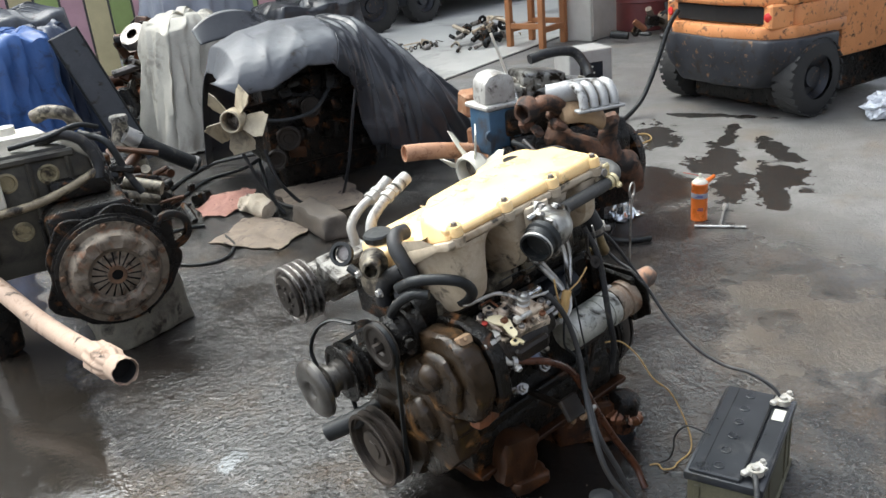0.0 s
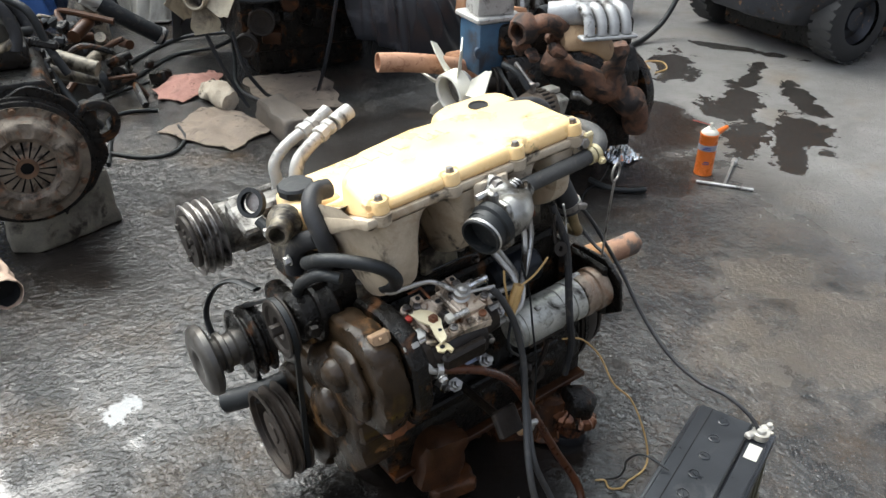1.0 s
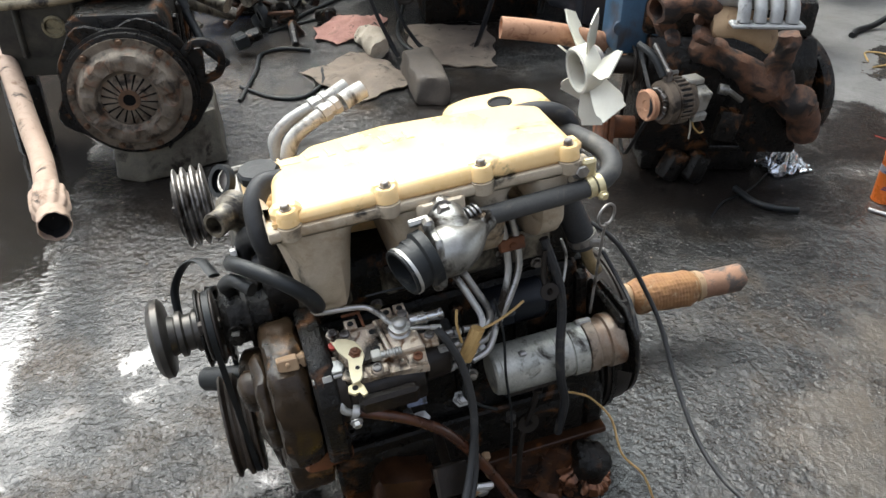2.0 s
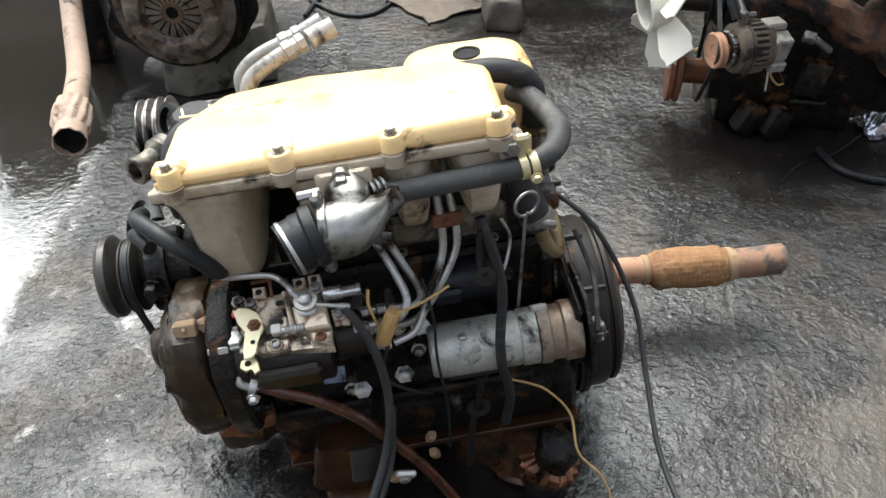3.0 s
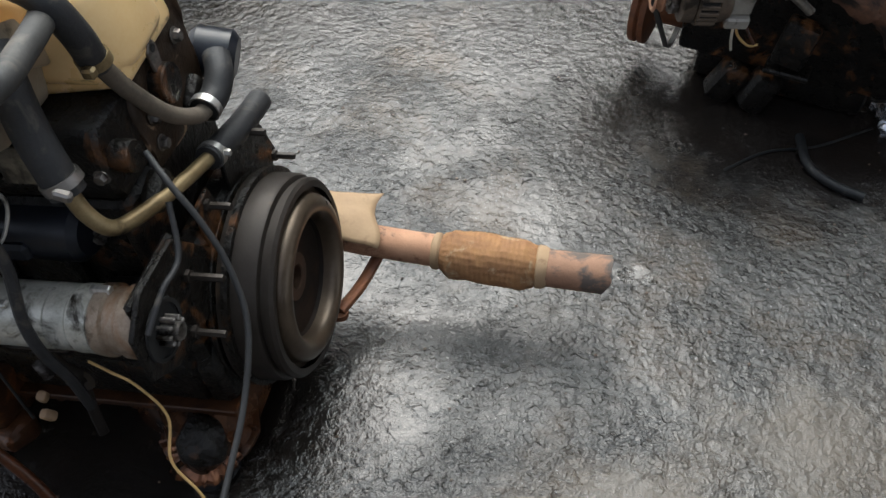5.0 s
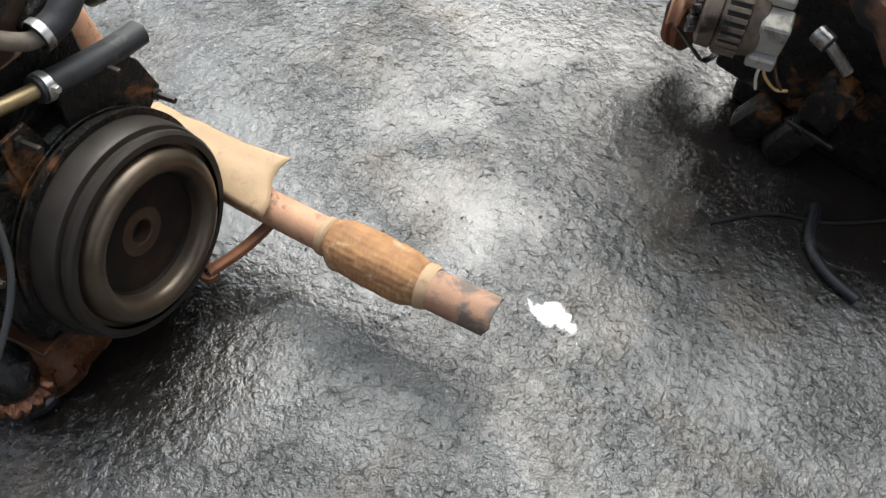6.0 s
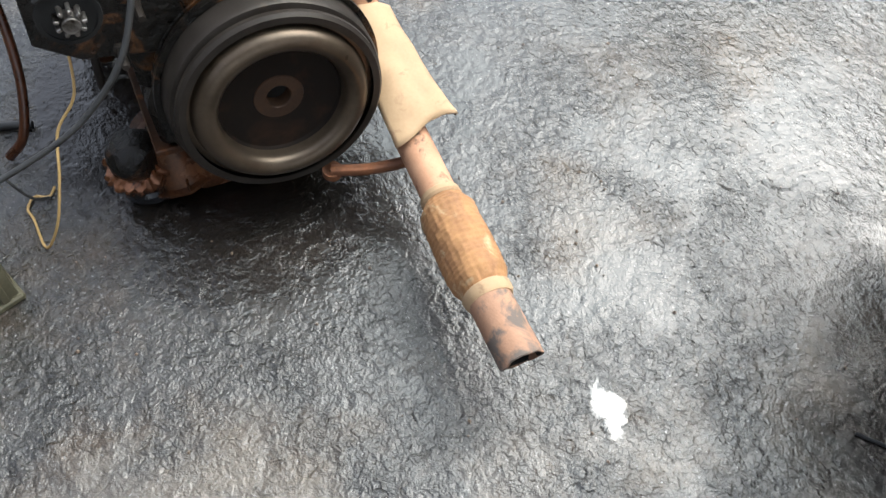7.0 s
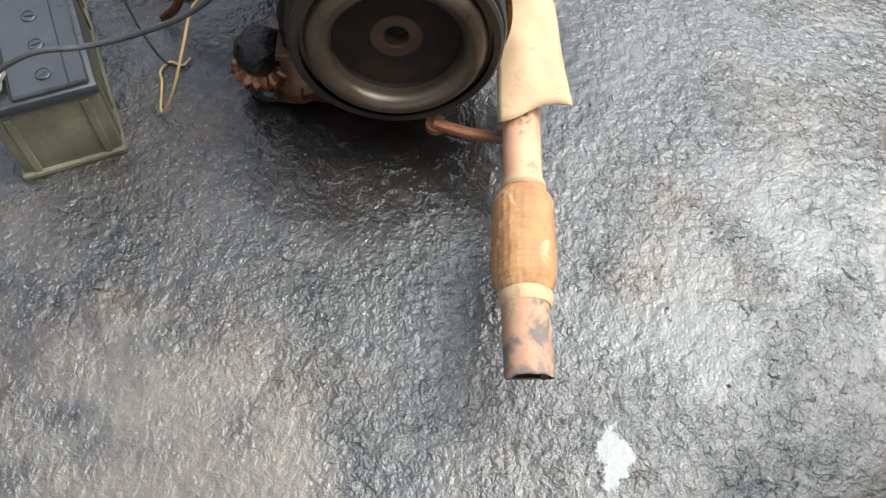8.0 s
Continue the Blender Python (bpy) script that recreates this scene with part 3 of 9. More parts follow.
pulley(b, (-0.305, 0.33, 0.60), (1, 0, 0), 0.062, 0.082, 3, 0.013, 0.008, 0.05)
AC(b)
part("compressor_pulley", b, M_STEEL, engine, "grey three-groove pulley")
b = BM()
lathe(b, (-0.312, 0.33, 0.60), (1, 0, 0), [(0, 0.058), (0.003, 0.060), (0.01, 0.060)], 36)
rod(b, (-0.318, 0.33, 0.60), (-0.31, 0.33, 0.60), 0.016, seg=16)
ring_bolts(b, (-0.311, 0.33, 0.60), (-1, 0, 0), 0.042, 3, 0.008, 0.006, 0.5)
ring_bolts(b, (-0.311, 0.33, 0.60), (-1, 0, 0), 0.028, 3, 0.005, 0.004, 1.5)
AC(b)
part("clutch_plate", b, M_FLY, engine)
b = BM()
tube(b, [(-0.09, 0.30, 0.655), (-0.09, 0.303, 0.69), (-0.085, 0.31, 0.722), (-0.05, 0.32, 0.748), (0.01, 0.335, 0.765)], 0.0125, 12, 8)
tube(b, [(-0.075, 0.235, 0.655), (-0.075, 0.236, 0.70), (-0.06, 0.242, 0.742), (-0.02, 0.256, 0.764), (0.03, 0.272, 0.780)], 0.0145, 12, 8)
for p, d in (((-0.01, 0.330, 0.759), (1, 0.3, 0.25)), ((0.0, 0.263, 0.772), (1, 0.35, 0.28))):
    lathe(b, p, d, [(0, 0.014), (0.002, 0.019), (0.016, 0.019), (0.018, 0.016), (0.026, 0.016), (0.028, 0.0185), (0.04, 0.0185), (0.042, 0.014)], 8)
box(b, (-0.082, 0.268, 0.66), (0.04, 0.10, 0.02), bevel=0.005)
AC(b)
part("compressor_pipe", b, M_PIPEALU, engine, "two bent dull aluminium refrigerant pipes")
b = BM()
tube(b, [(0.03, 0.340, 0.768), (0.05, 0.345, 0.775), (0.068, 0.350, 0.782)], 0.0165, 14, 4, hole=0.006)
tube(b, [(0.045, 0.275, 0.784), (0.066, 0.282, 0.790), (0.088, 0.288, 0.795)], 0.0185, 14, 4, hole=0.006)
AC(b)
part("refrigerant_hose", b, M_PIPEALU, engine)

# fan hub, belt pulleys
FY, FZ = 0.09, 0.43
b = BM()
lathe(b, (-0.412, FY, FZ), (1, 0, 0), [(0.014, 0.002), (0.012, 0.020), (0.006, 0.026), (0.002, 0.034), (0.0, 0.046), (0.001, 0.060), (0.006, 0.072), (0.014, 0.078), (0.026, 0.078), (0.032, 0.070), (0.036, 0.040), (0.048, 0.036), (0.052, 0.045), (0.062, 0.045), (0.066, 0.036), (0.080, 0.036), (0.085, 0.042), (0.105, 0.042), (0.107, 0.002)], 48)
part("fan_hub", b, material("spun_grey_steel", (0.115, 0.107, 0.097), (0.055, 0.050, 0.044), 0.38, 0.6, 12, 200, 0.08, stain=(0.08, 0.07, 0.06), stain_at=0.58, grime=0.3), engine, "spun grey steel fan hub cup")
b = BM()
pulley(b, (-0.315, FY, FZ), (1, 0, 0), 0.055, 0.078, 2, 0.012, 0.006, 0.03)
rod(b, (-0.26, FY, FZ), (-0.17, FY, FZ), 0.045, seg=24)
box(b, (-0.19, FY, FZ), (0.05, 0.16, 0.15), bevel=0.02, seg=2)
part("water_pump", b, M_OILY, engine, "black oily water pump and pulley")
b = BM()
pulley(b, (-0.288, -0.085, 0.565), (1, 0, 0), 0.024, 0.060, 1, 0.012, 0.006, 0.02)
rod(b, (-0.30, -0.085, 0.565), (-0.26, -0.085, 0.565), 0.012, seg=6)
part("alternator_pulley", b, M_FLY, engine)
b = BM()
rod(b, (-0.255, -0.085, 0.575), (-0.16, -0.085, 0.575), 0.05, seg=28, bevel=0.012)
lathe(b, (-0.215, -0.085, 0.575), (1, 0, 0), [(0, 0.05), (0.0, 0.062), (0.008, 0.062), (0.008, 0.05)], 28, True)
box(b, (-0.2, -0.085, 0.63), (0.05, 0.03, 0.03), bevel=0.008)
hexbolt(b, (-0.235, -0.14, 0.575), (-0.2, -1, 0), 0.014, 0.014)
part("vacuum_pump", b, M_OILY, engine, "dark oily round vacuum pump")
b = BM()
pulley(b, (-0.318, 0.03, CZ), (1, 0, 0), 0.058, 0.105, 2, 0.015, 0.034, 0.050)
rod(b, (-0.310, 0.03, CZ), (-0.20, 0.03, CZ), 0.026, seg=6)
part("crank_pulley", b, material("dusty_brown_pulley", (0.070, 0.052, 0.038), (0.022, 0.016, 0.012), 0.55, 0.2, 16, 200, 0.2, stain=(0.018, 0.014, 0.011), stain_at=0.55), engine, "dark three-groove crank pulley")
# belt round the water pump, crank and alternator pulleys
def belt(bm, x, wheels, width, thick):
    pts = []
    n = len(wheels)
    for i in range(n):
        (y0, z0, r0), (y1, z1, r1) = wheels[i], wheels[(i + 1) % n]
        d = Vector((y1 - y0, z1 - z0))
        L = d.length
        a = math.atan2(d.y, d.x) - math.acos((r0 - r1) / L)
        pts.append((y0 + r0 * math.cos(a), z0 + r0 * math.sin(a), i, a))
        pts.append((y1 + r1 * math.cos(a), z1 + r1 * math.sin(a), (i + 1) % n, a))
    loop = []
    for k in range(n):
        p, q = pts[2 * k], pts[2 * k + 1]
        loop += [(p[0], p[1]), (q[0], q[1])]
        nxt = pts[(2 * k + 2) % (2 * n)]
        y, z, r = wheels[q[2]]
        a0, a1 = q[3], nxt[3]
        while a1 < a0:
            a1 += 2 * math.pi
        for j in range(1, 8):
            t = a0 + (a1 - a0) * j / 8
            loop.append((y + r * math.cos(t), z + r * math.sin(t)))
    m = len(loop)
    cy = sum(p[0] for p in loop) / m
    cz = sum(p[1] for p in loop) / m
    vs, fs = [], []
    for y, z in loop:
        e = Vector((y - cy, z - cz)).normalized() * thick
        vs += [(x - width / 2, y, z), (x + width / 2, y, z), (x + width / 2, y - e.x, z - e.y), (x - width / 2, y - e.x, z - e.y)]
    for i in range(m):
        j = (i + 1) % m
        for k in range(4):
            l = (k + 1) % 4
            fs.append((4 * i + k, 4 * j + k, 4 * j + l, 4 * i + l))
    merge(bm, vs, fs)
    return bm
b = BM()
belt(b, -0.276, [(0.03, CZ, 0.104), (FY, FZ, 0.077), (-0.085, 0.565, 0.059)], 0.011, 0.009)
part("drive_belt", b, M_RUBBER, engine, "black fan belt")
b = BM()
tube(b, [(-0.355, 0.12, 0.44), (-0.35, 0.155, 0.49), (-0.32, 0.16, 0.535), (-0.285, 0.13, 0.56), (-0.26, 0.06, 0.565)], 0.012, 10, 8, flat=0.35)
part("loose_belt", b, M_RUBBER, engine)
b = BM()
tube(b, [(-0.22, 0.09, 0.28), (-0.27, 0.12, 0.258), (-0.31, 0.155, 0.235), (-0.35, 0.195, 0.212)], 0.026, 18, 8, hole=0.006)
part("lower_hose", b, M_RUBBER, engine, "black radiator hose stub")

# timing case
M_CASE_OIL = material("oil_caked_case", (0.044, 0.026, 0.013), (0.008, 0.006, 0.004), 0.3, 0.0, 14, 160, 0.6, stain=(0.30, 0.15, 0.055), stain_at=0.585, stain_soft=0.13, stain_scale=9, gloss=0.32)
M_LUG = material("tan_painted_lug", (0.42, 0.28, 0.16), (0.26, 0.16, 0.09), 0.6, 0.0, 20, 200, 0.15, grime=0.3)
b = BM()
def lobe(bm, y, z, r, x0, x1, dome):
    lathe(bm, (x1, y, z), (-1, 0, 0), [(0, r), ((x1 - x0) * 0.75, r), ((x1 - x0) * 0.93, r * 0.94), (x1 - x0, r * 0.82), (x1 - x0 + dome * 0.6, r * 0.6), (x1 - x0 + dome, r * 0.3), (x1 - x0 + dome, 0.002)], 36)
prism(b, [(-0.300, 0.395), (-0.322, 0.45), (-0.318, 0.535), (-0.285, 0.585), (-0.215, 0.598), (-0.135, 0.585), (-0.085, 0.53), (-0.08, 0.45), (-0.11, 0.385), (-0.2, 0.365)], "x", -0.205, -0.138, 0.018, 2)
prism(b, [(-0.27, 0.42), (-0.285, 0.50), (-0.25, 0.555), (-0.18, 0.56), (-0.125, 0.51), (-0.13, 0.43), (-0.19, 0.40)], "x", -0.226, -0.20, 0.012, 2)
prism(b, [(-0.21, 0.24), (-0.215, 0.36), (-0.15, 0.42), (0.05, 0.43), (0.13, 0.36), (0.14, 0.22), (0.06, 0.12), (-0.10, 0.13)], "x", -0.215, -0.13, 0.016, 2)
bmesh.ops.subdivide_edges(b, edges=[e for e in b.edges if e.calc_length() > 0.022], cuts=3, use_grid_fill=True)
lobe(b, CY, CZ, 0.125, -0.235, -0.15, 0.01)
lobe(b, -0.135, 0.475, 0.052, -0.238, -0.15, 0.014)
lobe(b, -0.10, 0.33, 0.062, -0.235, -0.15, 0.012)
lobe(b, -0.20, 0.50, 0.036, -0.245, -0.15, 0.010)
rod(b, (-0.21, -0.19, 0.33), (-0.13, -0.19, 0.33), 0.03, seg=20, bevel=0.006)
rough_up(b, 0.007, 24)
rough_up(b, 0.0025, 70, 4)
pieces("timing_case", b, M_CASE_OIL, engine, "brown oil-caked rounded timing gear case")
for i in range(9):
    t = 1.9 + i * 0.46
    part("case_bolt", hexbolt(BM(), (-0.175, -0.205 + 0.104 * math.cos(t), 0.485 + 0.104 * math.sin(t)), (-1, 0, 0), 0.007, 0.008), M_BROWN, engine)
for i in range(7):
    t = 3.0 + i * 0.5
    part("case_bolt", hexbolt(BM(), (-0.19, CY + 0.13 * math.cos(t), CZ + 0.13 * math.sin(t)), (-1, 0, 0), 0.007, 0.008), M_BROWN, engine)
b = BM()
prism(b, [(-0.304, 0.389), (-0.328, 0.449), (-0.324, 0.539), (-0.289, 0.592), (-0.215, 0.606), (-0.131, 0.592), (-0.078, 0.535), (-0.072, 0.447), (-0.104, 0.379), (-0.2, 0.358)], "x", -0.136, -0.098, 0.006)
for i in range(10):
    t = 0.4 + i * 0.62
    hexbolt(b, (-0.098, -0.2 + 0.112 * math.cos(t), 0.485 + 0.105 * math.sin(t)), (1, 0, 0), 0.007, 0.008)
pieces("case_flange", b, M_OILY, engine, "black bolted flange of the case")
b = BM()
box(b, (-0.165, -0.262, 0.592), (0.034, 0.02, 0.022), (-20, 0, 0), 0.002)
rod(b, (-0.165, -0.267, 0.597), (-0.165, -0.2755, 0.5985), 0.0035, seg=10)
box(b, (-0.15, -0.245, 0.58), (0.03, 0.03, 0.02), (-20, 0, 0), 0.003)
pieces("lifting_lug", b, M_LUG, engine, "small tan square lug")

# injection pump
PM = material("oily_cast_pump", (0.78, 0.67, 0.54), (0.52, 0.39, 0.27), 0.33, 0.3, 34, 260, 0.25, stain=(0.16, 0.07, 0.028), stain_at=0.55, stain_soft=0.12, stain_scale=40, grime=0.6)
M_PUMPDARK = material("oil_soaked_pump_casting", (0.028, 0.020, 0.014), (0.008, 0.006, 0.005), 0.36, 0.1, 24, 200, 0.5, stain=(0.13, 0.085, 0.05), stain_at=0.61, stain_soft=0.1, grime=0.3, gloss=0.35)
b = BM()
prism(b, [(-0.215, 0.50), (-0.315, 0.49), (-0.322, 0.53), (-0.31, 0.552), (-0.22, 0.582), (-0.205, 0.56)], "x", -0.088, 0.03, 0.008, 2)
rod(b, (-0.10, -0.262, 0.52), (-0.085, -0.262, 0.52), 0.06, seg=24)
box(b, (-0.03, -0.322, 0.520), (0.09, 0.02, 0.04), (10, 0, 0), 0.006)
part("pump_body", b, M_PUMPDARK, engine, "oil-soaked dark injection pump housing")


def PT(x, s, h):
    """A point over the pump's sloping top: along the engine, across from the block side, and above."""
    return Vector((x, -0.212 - 0.944 * s - 0.33 * h, 0.590 - 0.33 * s + 0.944 * h))

def on_pump(bm, outline, h0, h1, bevel=0.002):
    """A raised plate on the pump's sloping top from (along, across) corners."""
    b = bmesh.new()
    n = len(outline)
    made = [b.verts.new(PT(x, s, h)) for h in (h0, h1) for x, s in outline]
    b.faces.new(made[:n][::-1])
    b.faces.new(made[n:])
    for i in range(n):
        j = (i + 1) % n
        b.faces.new((made[i], made[j], made[n + j], made[n + i]))
    bmesh.ops.bevel(b, geom=[e for e in b.edges if e.verts[0] in made[n:] and e.verts[1] in made[n:]], offset=bevel, segments=1, affect="EDGES")
    index = {v: i for i, v in enumerate(b.verts)}
    merge(bm, [v.co.copy() for v in b.verts], [[index[v] for v in f.verts] for f in b.faces])
    b.free()
    return bm


PUP = (0, -0.33, 0.944)
b = on_pump(BM(), [(-0.098, 0.010), (-0.042, 0.014), (-0.026, 0.008), (0.023, 0.010), (0.032, 0.072), (0.036, 0.110), (-0.002, 0.106), (-0.028, 0.102), (-0.062, 0.103), (-0.090, 0.094)], -0.008, 0.010)
rough_up(b, 0.0008, 80)
governor = part("governor_cover", b, PM, engine, "bright stained cast governor cover on the pump")
for outline, h in (([(-0.086, 0.020), (-0.028, 0.018), (-0.020, 0.074), (-0.050, 0.080), (-0.080, 0.078)], 0.018),
                   ([(-0.014, 0.044), (0.031, 0.044), (0.036, 0.084), (-0.008, 0.084)], 0.028),
                   ([(-0.018, 0.010), (0.020, 0.010), (0.024, 0.040), (-0.014, 0.042)], 0.020),
                   ([(-0.026, 0.016), (-0.020, 0.016), (-0.010, 0.086), (-0.016, 0.086)], 0.030),
                   ([(0.006, 0.084), (0.036, 0.086), (0.034, 0.108), (0.008, 0.104)], 0.018),
                   ([(-0.056, 0.084), (-0.020, 0.086), (-0.022, 0.106), (-0.054, 0.106)], 0.016),
                   ([(0.036, 0.050), (0.062, 0.052), (0.060, 0.078), (0.040, 0.076)], 0.012),
                   ([(-0.006, 0.088), (0.004, 0.088), (0.005, 0.098), (-0.006, 0.098)], 0.020)):
    part("cover_pad", on_pump(BM(), outline, 0.004, h, 0.003), PM, governor)
EARS = ((-0.058, 0.008), (-0.002, 0.004), (0.019, 0.002), (-0.031, 0.063), (-0.031, 0.032))
for x, s_ in EARS:
    part("screw_ear", on_pump(BM(), [(x - 0.009, s_ - 0.009), (x + 0.008, s_ - 0.009), (x + 0.009, s_ + 0.009), (x - 0.008, s_ + 0.009)], 0.0, 0.022), PM, governor)
    # Flat black disc in place of the hole's shade.
    part("screw_hole", lathe(BM(), PT(x, s_, 0.0222), PUP, [(0, 0.001), (0.0003, 0.0048)], 12), M_DARK, governor)
SCREWS = ((-0.087, 0.017), (0.020, 0.015), (0.021, 0.074), (0.048, 0.064), (-0.039, 0.096), (0.022, 0.096), (-0.070, 0.024), (-0.002, 0.034))
for x, s_ in SCREWS:
    part("screw_boss", rod(BM(), PT(x, s_, 0.0), PT(x, s_, 0.021), 0.0098, seg=14), PM, governor)
    b = lathe(BM(), PT(x, s_, 0.021), PUP, [(0, 0.0075), (0.005, 0.0075), (0.006, 0.006), (0.006, 0.0042), (0.003, 0.004), (0.003, 0.001)], 12)
    part("pump_screw", b, M_RUSTDARK if x in (0.022, 0.021) else M_STEEL, governor)
b = on_pump(BM(), [(-0.068, -0.010), (-0.040, -0.010), (-0.038, 0.020), (-0.042, 0.020), (-0.044, -0.006), (-0.068, -0.006)], 0.022, 0.026, 0.0008)
part("pipe_bracket", b, M_RUSTDARK, engine, "thin bent brown bracket")
b = BM()
rod(b, PT(-0.037, 0.079, 0.026), PT(0.002, 0.079, 0.026), 0.0058, seg=12)
for k in range(6):
    lathe(b, PT(-0.024 + 0.0045 * k, 0.079, 0.026), (1, 0, 0), [(0, 0.0058), (0.0016, 0.0072), (0.0032, 0.0058)], 12)
part("idle_screw", b, M_CLEAN, engine, "plated idle screw with spring")
part("idle_cap", box(BM(), PT(-0.036, 0.077, 0.026), (0.014, 0.015, 0.016), (19, 0, 0), 0.003, seg=2), M_WHITE, engine, "small white cap")
b = lathe(BM(), PT(0.008, 0.046, 0.018), PUP, [(0, 0.017), (0.012, 0.017), (0.014, 0.0135), (0.019, 0.0135), (0.020, 0.016), (0.027, 0.016), (0.028, 0.010), (0.036, 0.009), (0.038, 0.006)], 18)
part("fuel_inlet_banjo", b, M_CLEAN, engine, "bright banjo union")
b = on_pump(BM(), [(-0.0932, 0.0344), (-0.088, 0.040), (-0.084, 0.034), (-0.0712, 0.0373), (-0.060, 0.046), (-0.0535, 0.060), (-0.0519, 0.0743), (-0.0613, 0.0924), (-0.0626, 0.1084), (-0.0681, 0.1146), (-0.0792, 0.1173), (-0.080, 0.105), (-0.0789, 0.0924), (-0.0755, 0.0743), (-0.0857, 0.0605)], 0.028, 0.0325, 0.001)
lever = part("throttle_lever", b, material("cream_zinc_lever", (0.86, 0.76, 0.52), (0.70, 0.58, 0.34), 0.45, 0.2, 26, 220, 0.08, stain=(0.25, 0.17, 0.08), stain_at=0.64), engine, "pale yellow stamped throttle lever")
part("lever_hole", lathe(BM(), PT(-0.0667, 0.0926, 0.0328), PUP, [(0, 0.001), (0.0003, 0.0035)], 12), M_DARK, lever)
b = lathe(BM(), PT(-0.064, 0.0665, 0.0325), PUP, [(0, 0.010), (0.001, 0.010), (0.0012, 0.007), (0.007, 0.007), (0.008, 0.004), (0.011, 0.0035)], 6)
part("lever_nut", b, M_RUSTDARK, lever)
b = on_pump(BM(), [(-0.0882, 0.1233), (-0.086, 0.1126), (-0.0703, 0.1072), (-0.064, 0.118), (-0.0616, 0.1319), (-0.0691, 0.1363), (-0.072, 0.126), (-0.080, 0.130)], 0.016, 0.021, 0.001)
arm = part("lever_arm", b, M_GOLDPLATE, engine, "plated lower lever arm")
part("arm_hole", lathe(BM(), PT(-0.077, 0.119, 0.0213), PUP, [(0, 0.001), (0.0003, 0.0045)], 12), M_DARK, arm)
b = lathe(BM(), PT(-0.0913, 0.0346, 0.012), PUP, [(0, 0.007), (0.005, 0.0065), (0.006, 0.002)], 14)
part("red_seal", b, material("red_plastic", (0.6, 0.07, 0.05), None, 0.4, 0, 30, 200, 0.05), engine, "small red plug")
b = on_pump(BM(), [(-0.106, 0.052), (-0.088, 0.052), (-0.088, 0.066), (-0.106, 0.066)], 0.004, 0.014)
part("pump_pad", b, PM, engine)
b = lathe(BM(), PT(-0.0951, 0.0738, 0.008), PUP, [(0, 0.013), (0.010, 0.013), (0.012, 0.011), (0.012, 0.002)], 6)
part("cover_plug", b, M_CLEAN, engine, "bright hexagon plug")
b = BM()
rod(b, PT(-0.1333, 0.0853, 0.010), PT(-0.088, 0.0853, 0.010), 0.0042, seg=10)
rod(b, PT(-0.119, 0.0853, 0.010), PT(-0.104, 0.0853, 0.010), 0.0085, seg=6)
rod(b, PT(-0.1345, 0.0853, 0.010), PT(-0.131, 0.0853, 0.010), 0.0062, seg=6)
part("stop_screw", b, M_CLEAN, engine, "plated stop screw with lock nut")
b = BM()
lathe(b, PT(0.028, 0.0241, 0.010), (1, 0, 0), [(0, 0.004), (0, 0.0105), (0.002, 0.0115), (0.024, 0.0115), (0.026, 0.0095), (0.028, 0.0085), (0.045, 0.0085), (0.047, 0.010), (0.052, 0.010), (0.053, 0.006)], 18)
solenoid = part("stop_solenoid", b, material("bright_nickel", (0.86, 0.86, 0.84), (0.62, 0.61, 0.58), 0.25, 0.85, 40, 260, 0.05, grime=0.3), engine, "bright plated solenoid")
b = BM()
rod(b, (0.025, -0.26, 0.52), (0.075, -0.252, 0.52), 0.036, seg=20, bevel=0.006)
part("pump_head", b, M_PUMPDARK, engine)
for y, z in ((-0.272, 0.545), (-0.235, 0.54), (-0.275, 0.503), (-0.235, 0.498)):
    b = rod(BM(), (0.06, y, z), (0.082, y + 0.002, z), 0.0085, seg=6)
    rod(b, (0.082, y + 0.002, z), (0.095, y + 0.002, z), 0.0062, seg=10)
    rod(b, (0.095, y + 0.002, z), (0.108, y + 0.002, z), 0.0085, seg=6)
    part("delivery_union", b, M_CLEAN, engine, "plated delivery union")
b = BM()
tube(b, [PT(-0.106, -0.022, 0.040), PT(-0.0968, -0.0117, 0.045), PT(-0.0526, -0.0064, 0.045), PT(-0.0301, 0.0005, 0.045), PT(-0.0146, 0.0178, 0.045), PT(-0.0061, 0.034, 0.043), PT(0.004, 0.042, 0.040)], 0.0048, 10, 8)
part("fuel_feed_pipe", b, M_CLEAN, engine, "bent bright fuel feed pipe")
b = BM()
tube(b, [PT(0.0105, 0.050, 0.038), PT(0.03, 0.0558, 0.040), PT(0.0658, 0.0662, 0.040)], 0.0034, 10, 6)
rod(b, PT(0.050, 0.0616, 0.040), PT(0.066, 0.0662, 0.040), 0.0046, seg=10)
part("return_pipe", b, M_CLEAN, engine)
